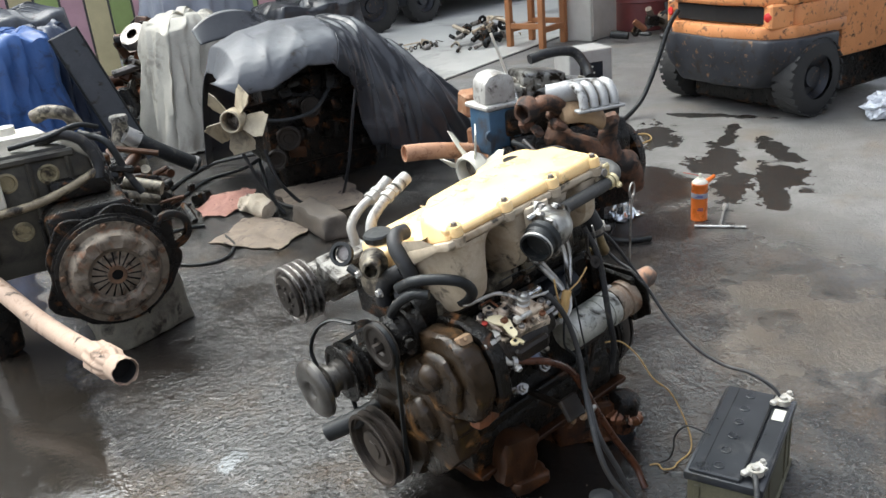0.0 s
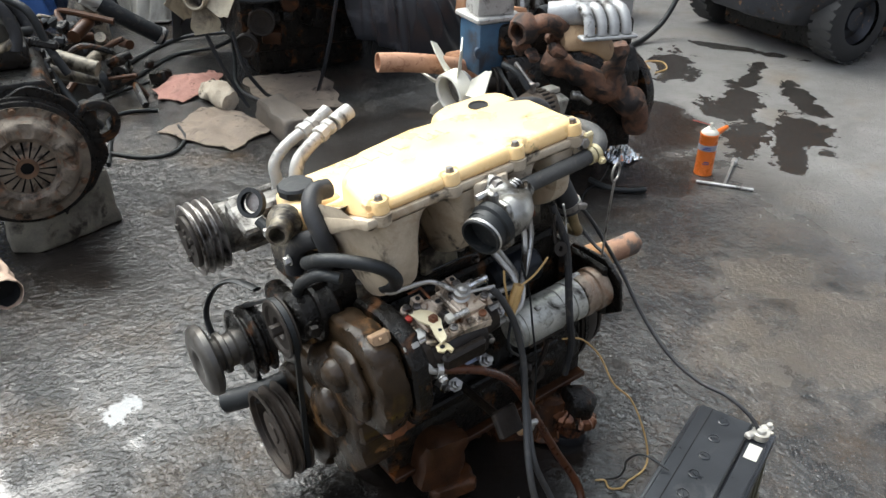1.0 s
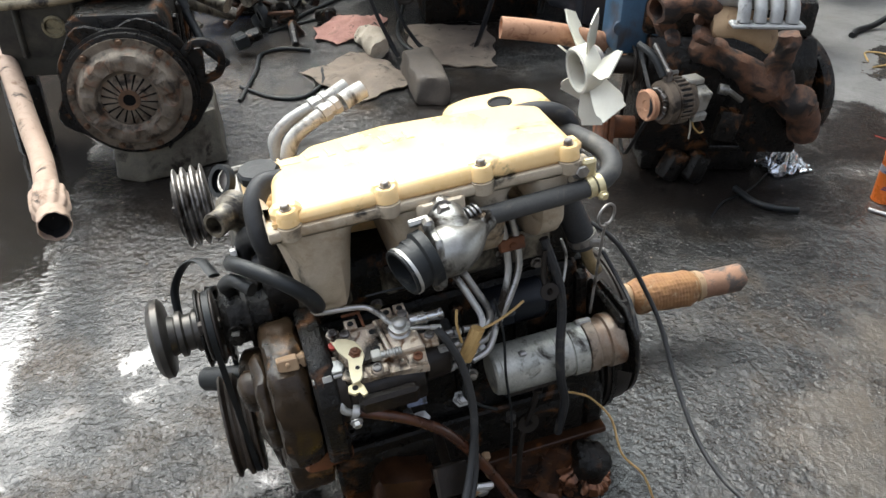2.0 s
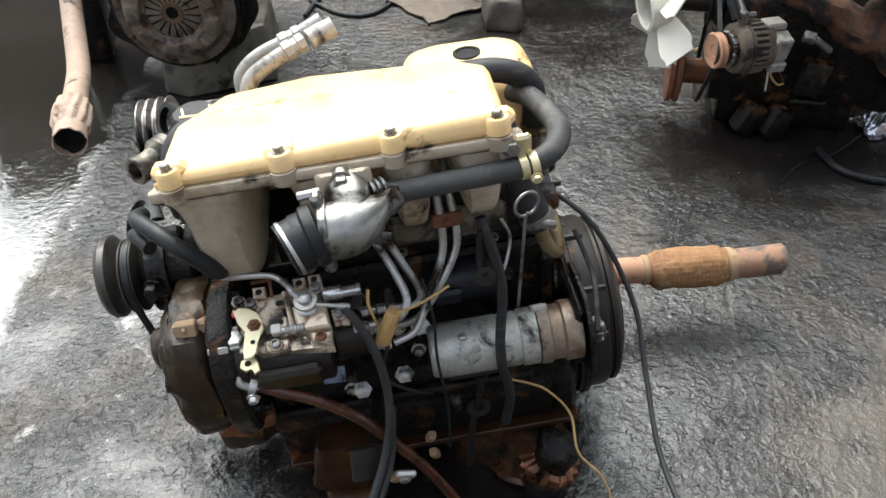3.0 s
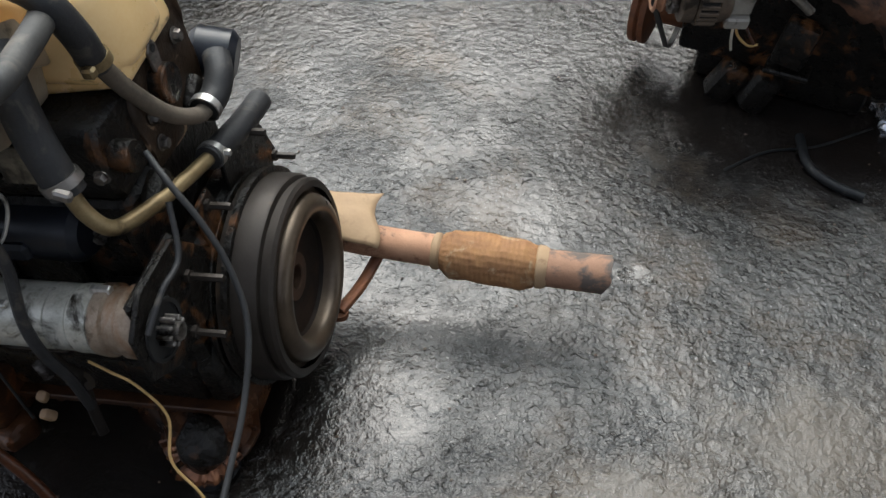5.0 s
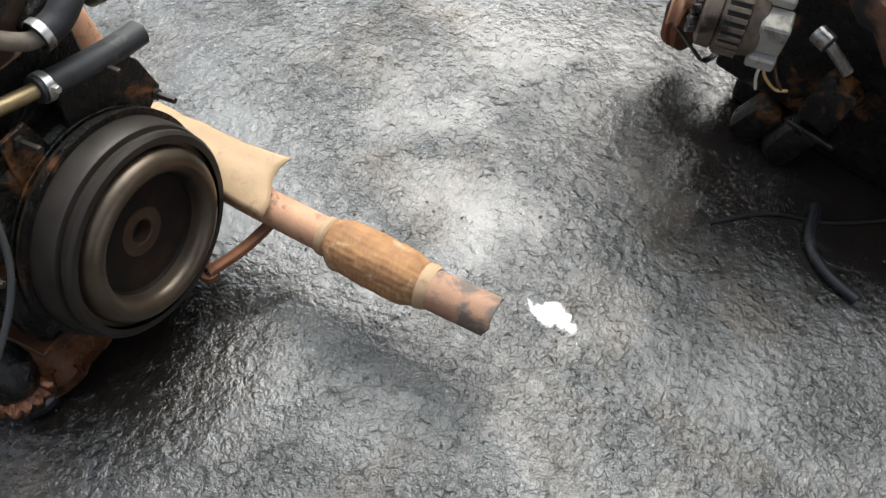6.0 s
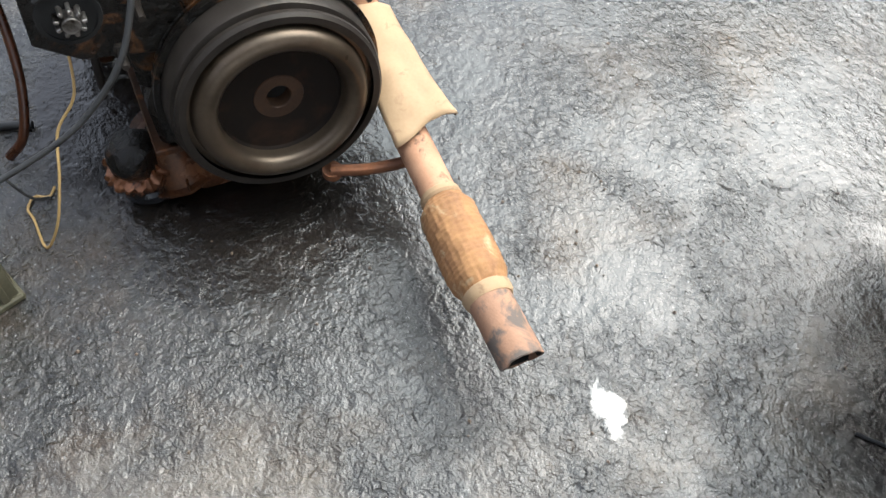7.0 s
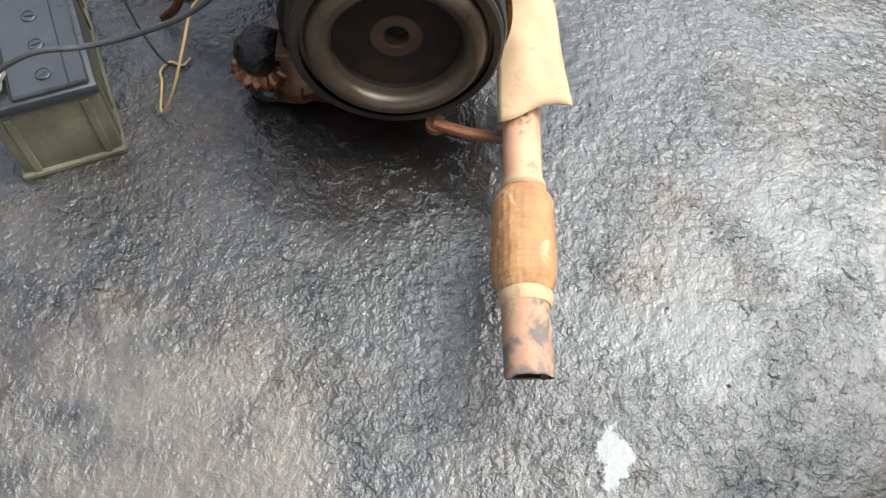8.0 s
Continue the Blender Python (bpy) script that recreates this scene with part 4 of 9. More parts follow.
for pts in (
    [(0.112, -0.27, 0.545), (0.130, -0.262, 0.548), (0.140, -0.245, 0.565), (0.128, -0.218, 0.60), (0.108, -0.19, 0.645), (0.095, -0.16, 0.70), (0.09, -0.12, 0.73)],
    [(0.112, -0.233, 0.54), (0.150, -0.230, 0.535), (0.160, -0.222, 0.555), (0.142, -0.205, 0.60), (0.122, -0.182, 0.65), (0.11, -0.15, 0.71), (0.105, -0.12, 0.74)],
    [(0.112, -0.273, 0.503), (0.145, -0.26, 0.51), (0.17, -0.235, 0.55), (0.198, -0.205, 0.60), (0.204, -0.19, 0.64), (0.203, -0.175, 0.69), (0.20, -0.13, 0.74)],
    [(0.112, -0.233, 0.498), (0.15, -0.235, 0.51), (0.185, -0.222, 0.55), (0.218, -0.198, 0.60), (0.224, -0.186, 0.64), (0.221, -0.172, 0.69), (0.218, -0.13, 0.74)],
):
    b = BM()
    tube(b, pts, 0.0058, 10, 8)
    part("injector_pipe", b, M_CLEAN, engine, "bent steel fuel pipe")
b = BM()
box(b, (0.114, -0.193, 0.648), (0.04, 0.012, 0.022), (-25, 18, 0), 0.002)
rod(b, (0.114, -0.20, 0.65), (0.114, -0.207, 0.653), 0.006, seg=8)
part("pipe_clamp", b, M_STEEL, engine)
b = BM()
box(b, (0.213, -0.188, 0.655), (0.042, 0.012, 0.022), (-15, 0, 0), 0.002)
rod(b, (0.213, -0.194, 0.656), (0.213, -0.201, 0.657), 0.006, seg=8)
part("pipe_clamp", b, M_RUSTDARK, engine)
b = BM()
tube(b, [(0.10, -0.285, 0.53), (0.107, -0.287, 0.55), (0.122, -0.285, 0.58)], 0.011, 10, 4)
box(b, (0.105, -0.287, 0.54), (0.02, 0.016, 0.045), (0, 25, 0), 0.004)
part("wire_connector", b, M_YWIRE, engine, "amber plastic wire connector")
b = BM()
tube(b, [(0.122, -0.285, 0.575), (0.15, -0.29, 0.588), (0.18, -0.28, 0.594), (0.20, -0.272, 0.60)], 0.0022, 6, 6)
tube(b, [(0.095, -0.285, 0.56), (0.09, -0.285, 0.60), (0.093, -0.28, 0.625)], 0.0022, 6, 6)
part("connector_wire", b, M_YWIRE, engine)
b = BM()
tube(b, [(-0.03, -0.24, 0.665), (0.02, -0.245, 0.668), (0.06, -0.235, 0.655), (0.095, -0.22, 0.645)], 0.0018, 6, 6)
tube(b, [(0.165, -0.235, 0.59), (0.172, -0.25, 0.52), (0.168, -0.265, 0.44), (0.172, -0.27, 0.34), (0.165, -0.27, 0.22)], 0.0022, 6, 8)
tube(b, [(0.105, -0.285, 0.52), (0.09, -0.29, 0.45), (0.12, -0.28, 0.40), (0.15, -0.26, 0.36)], 0.003, 6, 8)
part("thin_wire", b, M_RUBBER, engine)
b = BM()
tube(b, [(-0.085, -0.318, 0.512), (-0.06, -0.325, 0.502), (0.0, -0.335, 0.47), (0.05, -0.342, 0.42), (0.09, -0.338, 0.34), (0.13, -0.33, 0.24), (0.17, -0.34, 0.13), (0.20, -0.37, 0.04), (0.19, -0.41, -0.01)], 0.0085, 12, 8)
part("fuel_hose", b, M_REDHOSE, engine, "oily red-brown fuel hose hanging to the ground")
b = BM()
tube(b, [(-0.10, -0.305, 0.545), (-0.10, -0.32, 0.525), (-0.088, -0.322, 0.513), (-0.07, -0.323, 0.508)], 0.0065, 10, 6)
lathe(b, (-0.088, -0.319, 0.513), (0.9, -0.2, -0.3), [(0, 0.012), (0, 0.015), (0.01, 0.015), (0.01, 0.012)], 14, True)
hexbolt(b, (-0.085, -0.336, 0.505), (0, -1, -0.3), 0.007, 0.008)
part("hose_union", b, M_CLEAN, engine)

# starter motor
SY, SZ = -0.208, 0.400
b = BM()
lathe(b, (0.158, SY, SZ), (1, 0, 0), [(0, 0.0020), (0, 0.0391), (0.004, 0.0434), (0.012, 0.0439), (0.013, 0.0461), (0.105, 0.0461), (0.106, 0.0439), (0.110, 0.0439), (0.111, 0.0461), (0.135, 0.0461), (0.136, 0.0445), (0.139, 0.0445), (0.140, 0.0477), (0.165, 0.0477), (0.167, 0.0445)], 36)
part("starter_body", b, material("chipped_silver_paint", (0.62, 0.61, 0.55), (0.30, 0.295, 0.25), 0.36, 0.4, 30, 240, 0.15, stain=(0.09, 0.085, 0.065), stain_at=0.53, stain_soft=0.14, stain_scale=34, grime=0.2), engine, "silver starter motor body with chipped black patches")
b = BM()
lathe(b, (0.292, SY, SZ), (1, 0, 0), [(0, 0.036), (0.031, 0.036), (0.034, 0.0495), (0.05, 0.0505), (0.053, 0.046), (0.07, 0.046), (0.073, 0.0505), (0.098, 0.0505), (0.1, 0.04)], 32)
part("starter_flange", box(BM(), (0.388, SY + 0.04, SZ), (0.014, 0.14, 0.13), (0, 0, 0), 0.008), M_OILY, engine)
pieces("starter_nose", b, material("rusty_nose_casting", (0.40, 0.33, 0.26), (0.17, 0.115, 0.075), 0.45, 0.4, 20, 220, 0.35, stain=(0.20, 0.085, 0.03), stain_at=0.52, stain_soft=0.15, grime=0.6), engine, "rusty brown starter nose casting")
b = BM()
for y, z in ((SY + 0.012, SZ + 0.046), (SY - 0.012, SZ - 0.046)):
    rod(b, (0.318, y, z), (0.345, y, z), 0.008, seg=6)
box(b, (0.21, SY - 0.02, SZ + 0.044), (0.012, 0.012, 0.008), bevel=0.002)
pieces("starter_bolt", b, M_CLEAN, engine)
b = BM()
rod(b, (0.18, -0.235, 0.362), (0.27, -0.235, 0.362), 0.0065, seg=10)
lathe(b, (0.232, -0.235, 0.355), (0, 0, -1), [(0, 0.010), (0.008, 0.010), (0.009, 0.006)], 6)
tube(b, [(0.232, -0.235, 0.35), (0.226, -0.225, 0.30), (0.222, -0.205, 0.25), (0.212, -0.205, 0.21), (0.203, -0.21, 0.16), (0.195, -0.215, 0.09)], 0.0085, 10, 8, flat=0.6)
lathe(b, (0.222, -0.205, 0.240), (0, -1, 0.3), [(0, 0.008), (0, 0.02), (0.006, 0.02), (0.006, 0.008)], 18, True)
part("cable_lug", b, M_FLY, engine)
b = BM()
rod(b, (0.17, -0.115, 0.47), (0.29, -0.115, 0.47), 0.042, seg=26, bevel=0.01)
box(b, (0.2, -0.15, 0.47), (0.05, 0.03, 0.03), bevel=0.006)
part("oil_filter", b, M_BLUEBLACK, engine, "blue-black oil filter canister")

# loose fittings low on the side
b = BM()
box(b, (0.044, -0.342, 0.314), (0.056, 0.014, 0.056), (-35, 8, 6), 0.003)
rod(b, (0.044, -0.335, 0.305), (0.06, -0.16, 0.27), 0.009, seg=10)
part("mount_bracket", b, M_PUMPDARK, engine, "oily dark engine mount bracket")
b = BM()
box(b, (-0.02, -0.17, 0.12), (0.10, 0.09, 0.14), (0, 12, -10), 0.02, seg=2)
box(b, (-0.01, -0.20, 0.05), (0.10, 0.07, 0.045), (0, 6, -10), 0.012, seg=2)
bmesh.ops.subdivide_edges(b, edges=[e for e in b.edges if e.calc_length() > 0.03], cuts=3, use_grid_fill=True)
rough_up(b, 0.010, 22)
rough_up(b, 0.004, 60, 2)
part("engine_foot", b, M_BROWN, engine, "oily red-brown cast engine mounting foot")
b = BM()
box(b, (-0.15, -0.255, 0.375), (0.05, 0.035, 0.06), (0, 20, 10), 0.010, seg=2)
box(b, (-0.12, -0.235, 0.345), (0.05, 0.04, 0.03), (0, 0, 10), 0.008, seg=2)
rough_up(b, 0.003, 40)
part("case_rib", b, M_RUSTDARK, engine)
for p, r in (((0.135, -0.214, 0.187), 20), ((0.137, -0.228, 0.156), -15), ((0.078, -0.345, 0.27), 30)):
    part("plastic_plug", box(BM(), p, (0.015, 0.017, 0.026), (20, r, 0), 0.005, seg=2), M_LUG, engine, "dirty tan plastic plug")
b = BM()
box(b, (0.09, -0.345, 0.27), (0.03, 0.012, 0.045), (30, 15, 0), 0.003)
rod(b, (0.09, -0.35, 0.27), (0.09, -0.357, 0.268), 0.009, seg=16)
for p in ((0.0, -0.16, 0.45), (0.05, -0.15, 0.40), (0.115, -0.16, 0.42), (0.06, -0.17, 0.48), (0.11, -0.18, 0.47), (0.14, -0.15, 0.35), (0.02, -0.16, 0.29)):
    hexbolt(b, p, (0, -1, 0.3), 0.009, 0.012)
    rod(b, (p[0], -0.1, p[2] - 0.01), p, 0.008, seg=10)
pieces("loose_bracket", b, M_CLEAN, engine)
for x, y, z in ((0.111, -0.197, 0.337), (0.038, -0.189, 0.306), (0.150, -0.190, 0.44)):
    b = lathe(BM(), (x, y + 0.02, z - 0.014), (0, -0.72, 0.69), [(0, 0.016), (0.004, 0.016), (0.005, 0.0115), (0.016, 0.0115), (0.017, 0.008), (0.026, 0.008), (0.027, 0.004)], 6)
    part("block_union", b, M_CLEAN, engine, "bright hexagon union on the block")
b = BM()
for k in range(6):
    lathe(b, (0.186, -0.223, 0.298 - 0.006 * k), (0, -0.1, -1), [(0, 0.007), (0.0015, 0.0092), (0.003, 0.007)], 14)
part("return_spring", b, M_STEEL, engine, "small coiled return spring")
b = BM()
box(b, (0.017, -0.268, 0.450), (0.032, 0.004, 0.026), (-38, 4, 0), 0.001)
part("worn_label", b, material("worn_blue_label", (0.30, 0.36, 0.52), (0.10, 0.11, 0.15), 0.4, 0, 40, 200, 0.1, stain=(0.02, 0.017, 0.014), stain_at=0.5, stain_scale=40), engine, "worn blue and white sticker")
b = BM()
tube(b, [(0.255, -0.225, 0.655), (0.25, -0.23, 0.61), (0.252, -0.24, 0.58)], 0.009, 10, 6, flat=0.45)
lathe(b, (0.252, -0.245, 0.582), (0, -1, 0.5), [(0, 0.006), (0, 0.015), (0.004, 0.015), (0.004, 0.006)], 18, True)
part("hanging_tag", b, M_FLY, engine)
b = BM()
tube(b, [(0.256, -0.215, 0.67), (0.270, -0.236, 0.60), (0.274, -0.244, 0.54), (0.263, -0.262, 0.46), (0.262, -0.268, 0.40), (0.270, -0.264, 0.33), (0.260, -0.256, 0.248)], 0.0078, 10, 8)
part("harness", b, M_HOSE, engine, "black taped wiring harness")
b = BM()
tube(b, [(0.285, -0.215, 0.66), (0.295, -0.21, 0.62), (0.285, -0.225, 0.585), (0.27, -0.24, 0.565)], 0.0025, 6, 8)
part("bare_wire", b, M_CLEAN, engine)

# rear plate, studs and flywheel
b = BM()
outline = []
for i in range(40):
    t = 2 * math.pi * i / 40
    y, z = CY + 0.180 * math.cos(t), CZ + 0.180 * math.sin(t)
    outline.append((y, z))
prism(b, outline, "x", 0.398, 0.405, 0.0015)
prism(b, [(-0.275, 0.36), (-0.27, 0.44), (-0.22, 0.475), (-0.12, 0.47), (-0.05, 0.38), (-0.1, 0.30), (-0.22, 0.32)], "x", 0.396, 0.4035, 0.0015)
prism(b, [(0.05, 0.36), (0.06, 0.455), (0.16, 0.462), (0.205, 0.40), (0.225, 0.335), (0.17, 0.30)], "x", 0.396, 0.4035, 0.0015)
prism(b, [(-0.05, 0.38), (-0.045, 0.45), (0.0, 0.452), (0.02, 0.38)], "x", 0.3965, 0.4038, 0.0015)
part("rear_plate", b, M_OILY, engine, "dirty steel rear engine plate")
# Black disc paints the dark inside the starter opening.
b = BM()
lathe(b, (0.4045, -0.215, 0.395), (1, 0, 0), [(0, 0.001), (0.001, 0.038), (0.0035, 0.038), (0.0035, 0.044), (0, 0.045)], 28)
part("starter_opening", b, M_DARK, engine)
for y, z, L in ((-0.125, 0.40, 0.045), (-0.165, 0.325, 0.04), (-0.02, 0.435, 0.03), (0.14, 0.44, 0.03), (0.21, 0.33, 0.03)):
    b = BM()
    lathe(b, (0.4, y, z), (1, 0, 0), [(0, 0.010), (0.009, 0.010), (0.010, 0.006), (0.008 + L, 0.006), (0.010 + L, 0.005)], 6)
    part("stud", b, M_FLY, engine)
b = BM()
box(b, (0.372, -0.06, 0.50), (0.03, 0.06, 0.04), (20, 0, 0), 0.012, seg=2)
box(b, (0.370, 0.11, 0.53), (0.025, 0.06, 0.05), (30, 0, 0), 0.012, seg=2)
rod(b, (0.355, -0.085, 0.585), (0.385, -0.085, 0.585), 0.022, seg=18)
rod(b, (0.355, 0.05, 0.60), (0.385, 0.05, 0.60), 0.028, seg=18)
rough_up(b, 0.002, 40)
pieces("rear_casting", b, M_OILY, engine, "oily brown rear casting bosses")
b = BM()
prism(b, [(-0.02, 0.50), (-0.03, 0.60), (-0.012, 0.655), (0.03, 0.70), (0.07, 0.735), (0.12, 0.742), (0.155, 0.70), (0.172, 0.60), (0.15, 0.50)], "x", 0.340, 0.366, 0.006, 2)
bmesh.ops.subdivide_edges(b, edges=[e for e in b.edges if e.calc_length() > 0.03], cuts=4, use_grid_fill=True)
rough_up(b, 0.006, 24, 5)
rough_up(b, 0.003, 70, 6)
part("head_end", b, material("rusty_oily_end", (0.055, 0.032, 0.018), (0.010, 0.007, 0.005), 0.42, 0.1, 22, 180, 0.8, stain=(0.40, 0.27, 0.17), stain_at=0.61, stain_soft=0.07, stain_scale=15, gloss=0.35), engine, "oily rust-flecked end casting of the head")
b = BM()
prism(b, [(0.04, 0.60), (0.055, 0.60), (0.062, 0.655), (0.052, 0.672), (0.036, 0.655)], "x", 0.372, 0.377, 0.001)
part("lifting_eye", b, M_STEEL, engine, "small worn steel lifting eye")
# Eye is not cut through; a black disc paints its dark inside.
part("eye_hole", lathe(BM(), (0.3772, 0.050, 0.655), (1, 0, 0), [(0, 0.001), (0.0004, 0.006)], 14), M_DARK, engine)
for y, z in ((0.005, 0.575), (0.125, 0.625), (0.0, 0.535)):
    part("end_bolt", hexbolt(BM(), (0.366, y, z), (1, 0, 0), 0.009, 0.009), M_STEEL, engine)
b = BM()
tube(b, [(0.41, -0.10, 0.52), (0.425, -0.15, 0.47), (0.42, -0.20, 0.46), (0.41, -0.25, 0.43)], 0.004, 8, 8)
part("rear_wiring", b, M_HOSE, engine, "dusty loose wiring behind the plate")
b = BM()
lathe(b, (0.412, CY, CZ), (1, 0, 0), [(0, 0.1), (0, 0.179), (0.011, 0.179), (0.011, 0.173), (0.050, 0.172), (0.055, 0.169), (0.057, 0.160), (0.063, 0.160), (0.065, 0.166), (0.072, 0.166), (0.077, 0.161), (0.077, 0.150)], 84, True)
part("flywheel", b, M_FLY, engine, "dark machined flywheel with polished dished ring")
b = BM()
ring = [(0.070 + 0.020 * math.sin(math.pi * k / 12), 0.1215 + 0.0195 * math.cos(math.pi * k / 12)) for k in range(13)]
lathe(b, (0.412, CY, CZ), (1, 0, 0), [(0.066, 0.151), (0.066, 0.143)] + ring + [(0.062, 0.1005)], 84, True)
part("friction_ring", b, material("brown_polished_ring", (0.115, 0.086, 0.060), (0.055, 0.039, 0.026), 0.36, 0.6, 9, 120, 0.05, stain=(0.07, 0.045, 0.028), stain_at=0.55, stain_soft=0.2, stain_scale=14), engine, "brownish polished friction ring")
# Brown recess is coloured near black to hold the shade of the dish.
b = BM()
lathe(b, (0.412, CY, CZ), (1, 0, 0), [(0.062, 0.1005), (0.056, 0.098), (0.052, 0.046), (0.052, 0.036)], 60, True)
part("flywheel_recess", b, material("shaded_brown_recess", (0.014, 0.009, 0.006), (0.006, 0.004, 0.003), 0.7, 0.0, 20, 160, 0.2, stain=(0.032, 0.016, 0.009), stain_at=0.58, gloss=0.2), engine, "dark brown recess with its shade put into the colour")
b = BM()
lathe(b, (0.412, CY, CZ), (1, 0, 0), [(0.050, 0.042), (0.0535, 0.040), (0.0535, 0.022), (0.052, 0.020), (0.03, 0.0195), (0.03, 0.001)], 48, True)
# Black disc covers the lit bottom of the hole to paint its shade.
part("pilot_hole", lathe(BM(), (0.4425, CY, CZ), (1, 0, 0), [(0, 0.001), (0.0005, 0.0195)], 30), M_DARK, engine, "black disc for the shade in the pilot hole")
part("hub_ring", b, material("rusty_hub", (0.085, 0.042, 0.022), (0.03, 0.016, 0.009), 0.6, 0.3, 20, 180, 0.2), engine, "rusty hub ring round the centre hole")
b = BM()
lathe(b, (0.420, CY, CZ), (1, 0, 0), [(0, 0.174), (0, 0.183), (0.010, 0.183), (0.010, 0.174)], 110, True)
part("ring_gear", b, M_OILY, engine)
b = BM()
for k in range(9):
    t = 2 * math.pi * k / 9
    box(b, (0.414, -0.215 + 0.018 * math.cos(t), 0.395 + 0.018 * math.sin(t)), (0.022, 0.008, 0.006), (math.degrees(t), 0, 0), 0.0015)
rod(b, (0.404, -0.215, 0.395), (0.430, -0.215, 0.395), 0.013, seg=16)
pieces("starter_pinion", b, M_STEEL, engine, "small toothed starter pinion")


def nest(root, pairs):
    """Moves the named parts one level down, under the part that carries them."""
    kids = list(root.children)
    for child, parent in pairs:
        host = [o for o in kids if o.name.split(".")[0] == parent][0]
        for o in kids:
            if o.name.split(".")[0] == child:
                o.parent = host


nest(engine, [("cover_bolt", "intake_cover"), ("bolt_boss", "intake_cover"), ("block_rib", "engine_block"), ("core_plug", "engine_block"), ("block_bolt", "engine_block"), ("head_bolt", "cylinder_head"), ("pan_bolt", "oil_pan"), ("runner_flange", "intake_manifold"), ("lower_boss", "intake_manifold"), ("raised_lettering", "intake_cover"), ("filler_hole", "rocker_cover"), ("oil_filler_cap", "rocker_cover"), ("manifold_bolt", "intake_manifold"), ("elbow_bolt", "throttle_elbow"), ("elbow_screw", "throttle_elbow"), ("duct_clamp", "intake_duct"), ("hose_clamp", "coolant_hose"), ("hose_clip", "coolant_hose"), ("breather_clamp", "breather_hose"), ("rear_hose_clamp", "rear_hose"), ("bypass_clamp", "bypass_hose"), ("water_hose_clamp", "water_hose"), ("housing_bolt", "thermostat_housing"), ("ring_plug", "cable_ring"), ("compressor_pulley", "compressor_body"), ("clutch_plate", "compressor_body"), ("case_bolt", "timing_case"), ("lifting_lug", "timing_case"), ("governor_cover", "pump_body"), ("idle_screw", "pump_body"), ("fuel_inlet_banjo", "pump_body"), ("throttle_lever", "pump_body"), ("red_seal", "pump_body"), ("lever_arm", "pump_body"), ("cover_plug", "pump_body"), ("pump_pad", "pump_body"), ("stop_screw", "pump_body"), ("idle_cap", "pump_body"), ("delivery_union", "pump_body"), ("case_flange", "timing_case"), ("stop_solenoid", "pump_body"), ("pump_head", "pump_body"), ("hose_union", "fuel_hose"), ("starter_bolt", "starter_body"), ("starter_nose", "starter_body"), ("starter_flange", "starter_body"), ("stud", "rear_plate"), ("end_bolt", "head_end"), ("eye_hole", "lifting_eye"), ("starter_opening", "rear_plate"), ("ring_gear", "flywheel"), ("friction_ring", "flywheel"), ("flywheel_recess", "flywheel"), ("hub_ring", "flywheel"), ("pilot_hole", "flywheel"), ("connector_wire", "wire_connector")])

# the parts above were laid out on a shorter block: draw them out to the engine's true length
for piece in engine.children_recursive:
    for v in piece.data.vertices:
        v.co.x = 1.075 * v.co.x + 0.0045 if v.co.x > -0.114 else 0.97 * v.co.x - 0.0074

# ---- exhaust of the running engine ----
TO_ENGINE = engine.matrix_world.inverted()


def E(*p):
    return TO_ENGINE @ Vector(p)


b = BM()
tube(b, [E(0.12, 0.20, 0.52), E(0.18, 0.25, 0.45), E(0.22, 0.26, 0.33), E(0.28, 0.258, 0.21), E(0.37, 0.253, 0.168), E(0.51, 0.246, 0.150), E(0.695, 0.239, 0.146)], 0.031, 22, 8)
exhaust = part("exhaust_pipe", b, M_PIPE, engine, "pale rusted exhaust pipe with flex section")
b = BM()
q = [E(0.688, 0.239, 0.146), E(0.75, 0.235, 0.147), E(0.81, 0.232, 0.148), E(0.872, 0.229, 0.150)]
tube(b, q, 0.047, 96, 32, lambda u: 0.72 + 0.28 * min(1, u * 9, (1 - u) * 7))
for v in b.verts:
    core = E(0.688, 0.239, 0.146).lerp(E(0.872, 0.229, 0.150), (v.co.x - 0.70) / 0.184)
    ang = math.atan2(v.co.y - core.y, v.co.z - core.z)
    weave = math.sin(13 * ang + 330 * v.co.x) * math.sin(13 * ang - 330 * v.co.x)
    v.co += Vector((0, math.sin(ang), math.cos(ang))) * 0.0008 * weave
rough_up(b, 0.0032, 26)
rough_up(b, 0.0012, 90, 3)
part("flex_section", b, M_FLEX, exhaust, "rusty braided flex section")
b = BM()
lathe(b, E(0.669, 0.240, 0.146), E(1, -0.04, 0.01) - E(0, 0, 0), [(0, 0.031), (0.003, 0.035), (0.012, 0.036), (0.017, 0.033)], 26)
part("weld_band", b, M_SHIELD, exhaust)
b = BM()
lathe(b, E(0.866, 0.2293, 0.1498), E(1, -0.03, 0.05) - E(0, 0, 0), [(0, 0.037), (0.003, 0.041), (0.015, 0.040), (0.022, 0.036)], 26)
rough_up(b, 0.0015, 70)
part("weld_band", b, M_SHIELD, exhaust)
b = BM()
hollow(b, E(0.882, 0.228, 0.1505), E(1.003, 0.225, 0.157), 0.035, 0.003, 0.0355, 30, 0.1)
for v in b.verts:
    if (v.co - E(1.003, 0.225, 0.157)).length < 0.05:
        v.co += 0.0030 * noise.noise_vector(v.co * 60)
        v.co.x -= 0.40 * max(0.0, E(1.003, 0.225, 0.157).z + 0.012 - v.co.z)
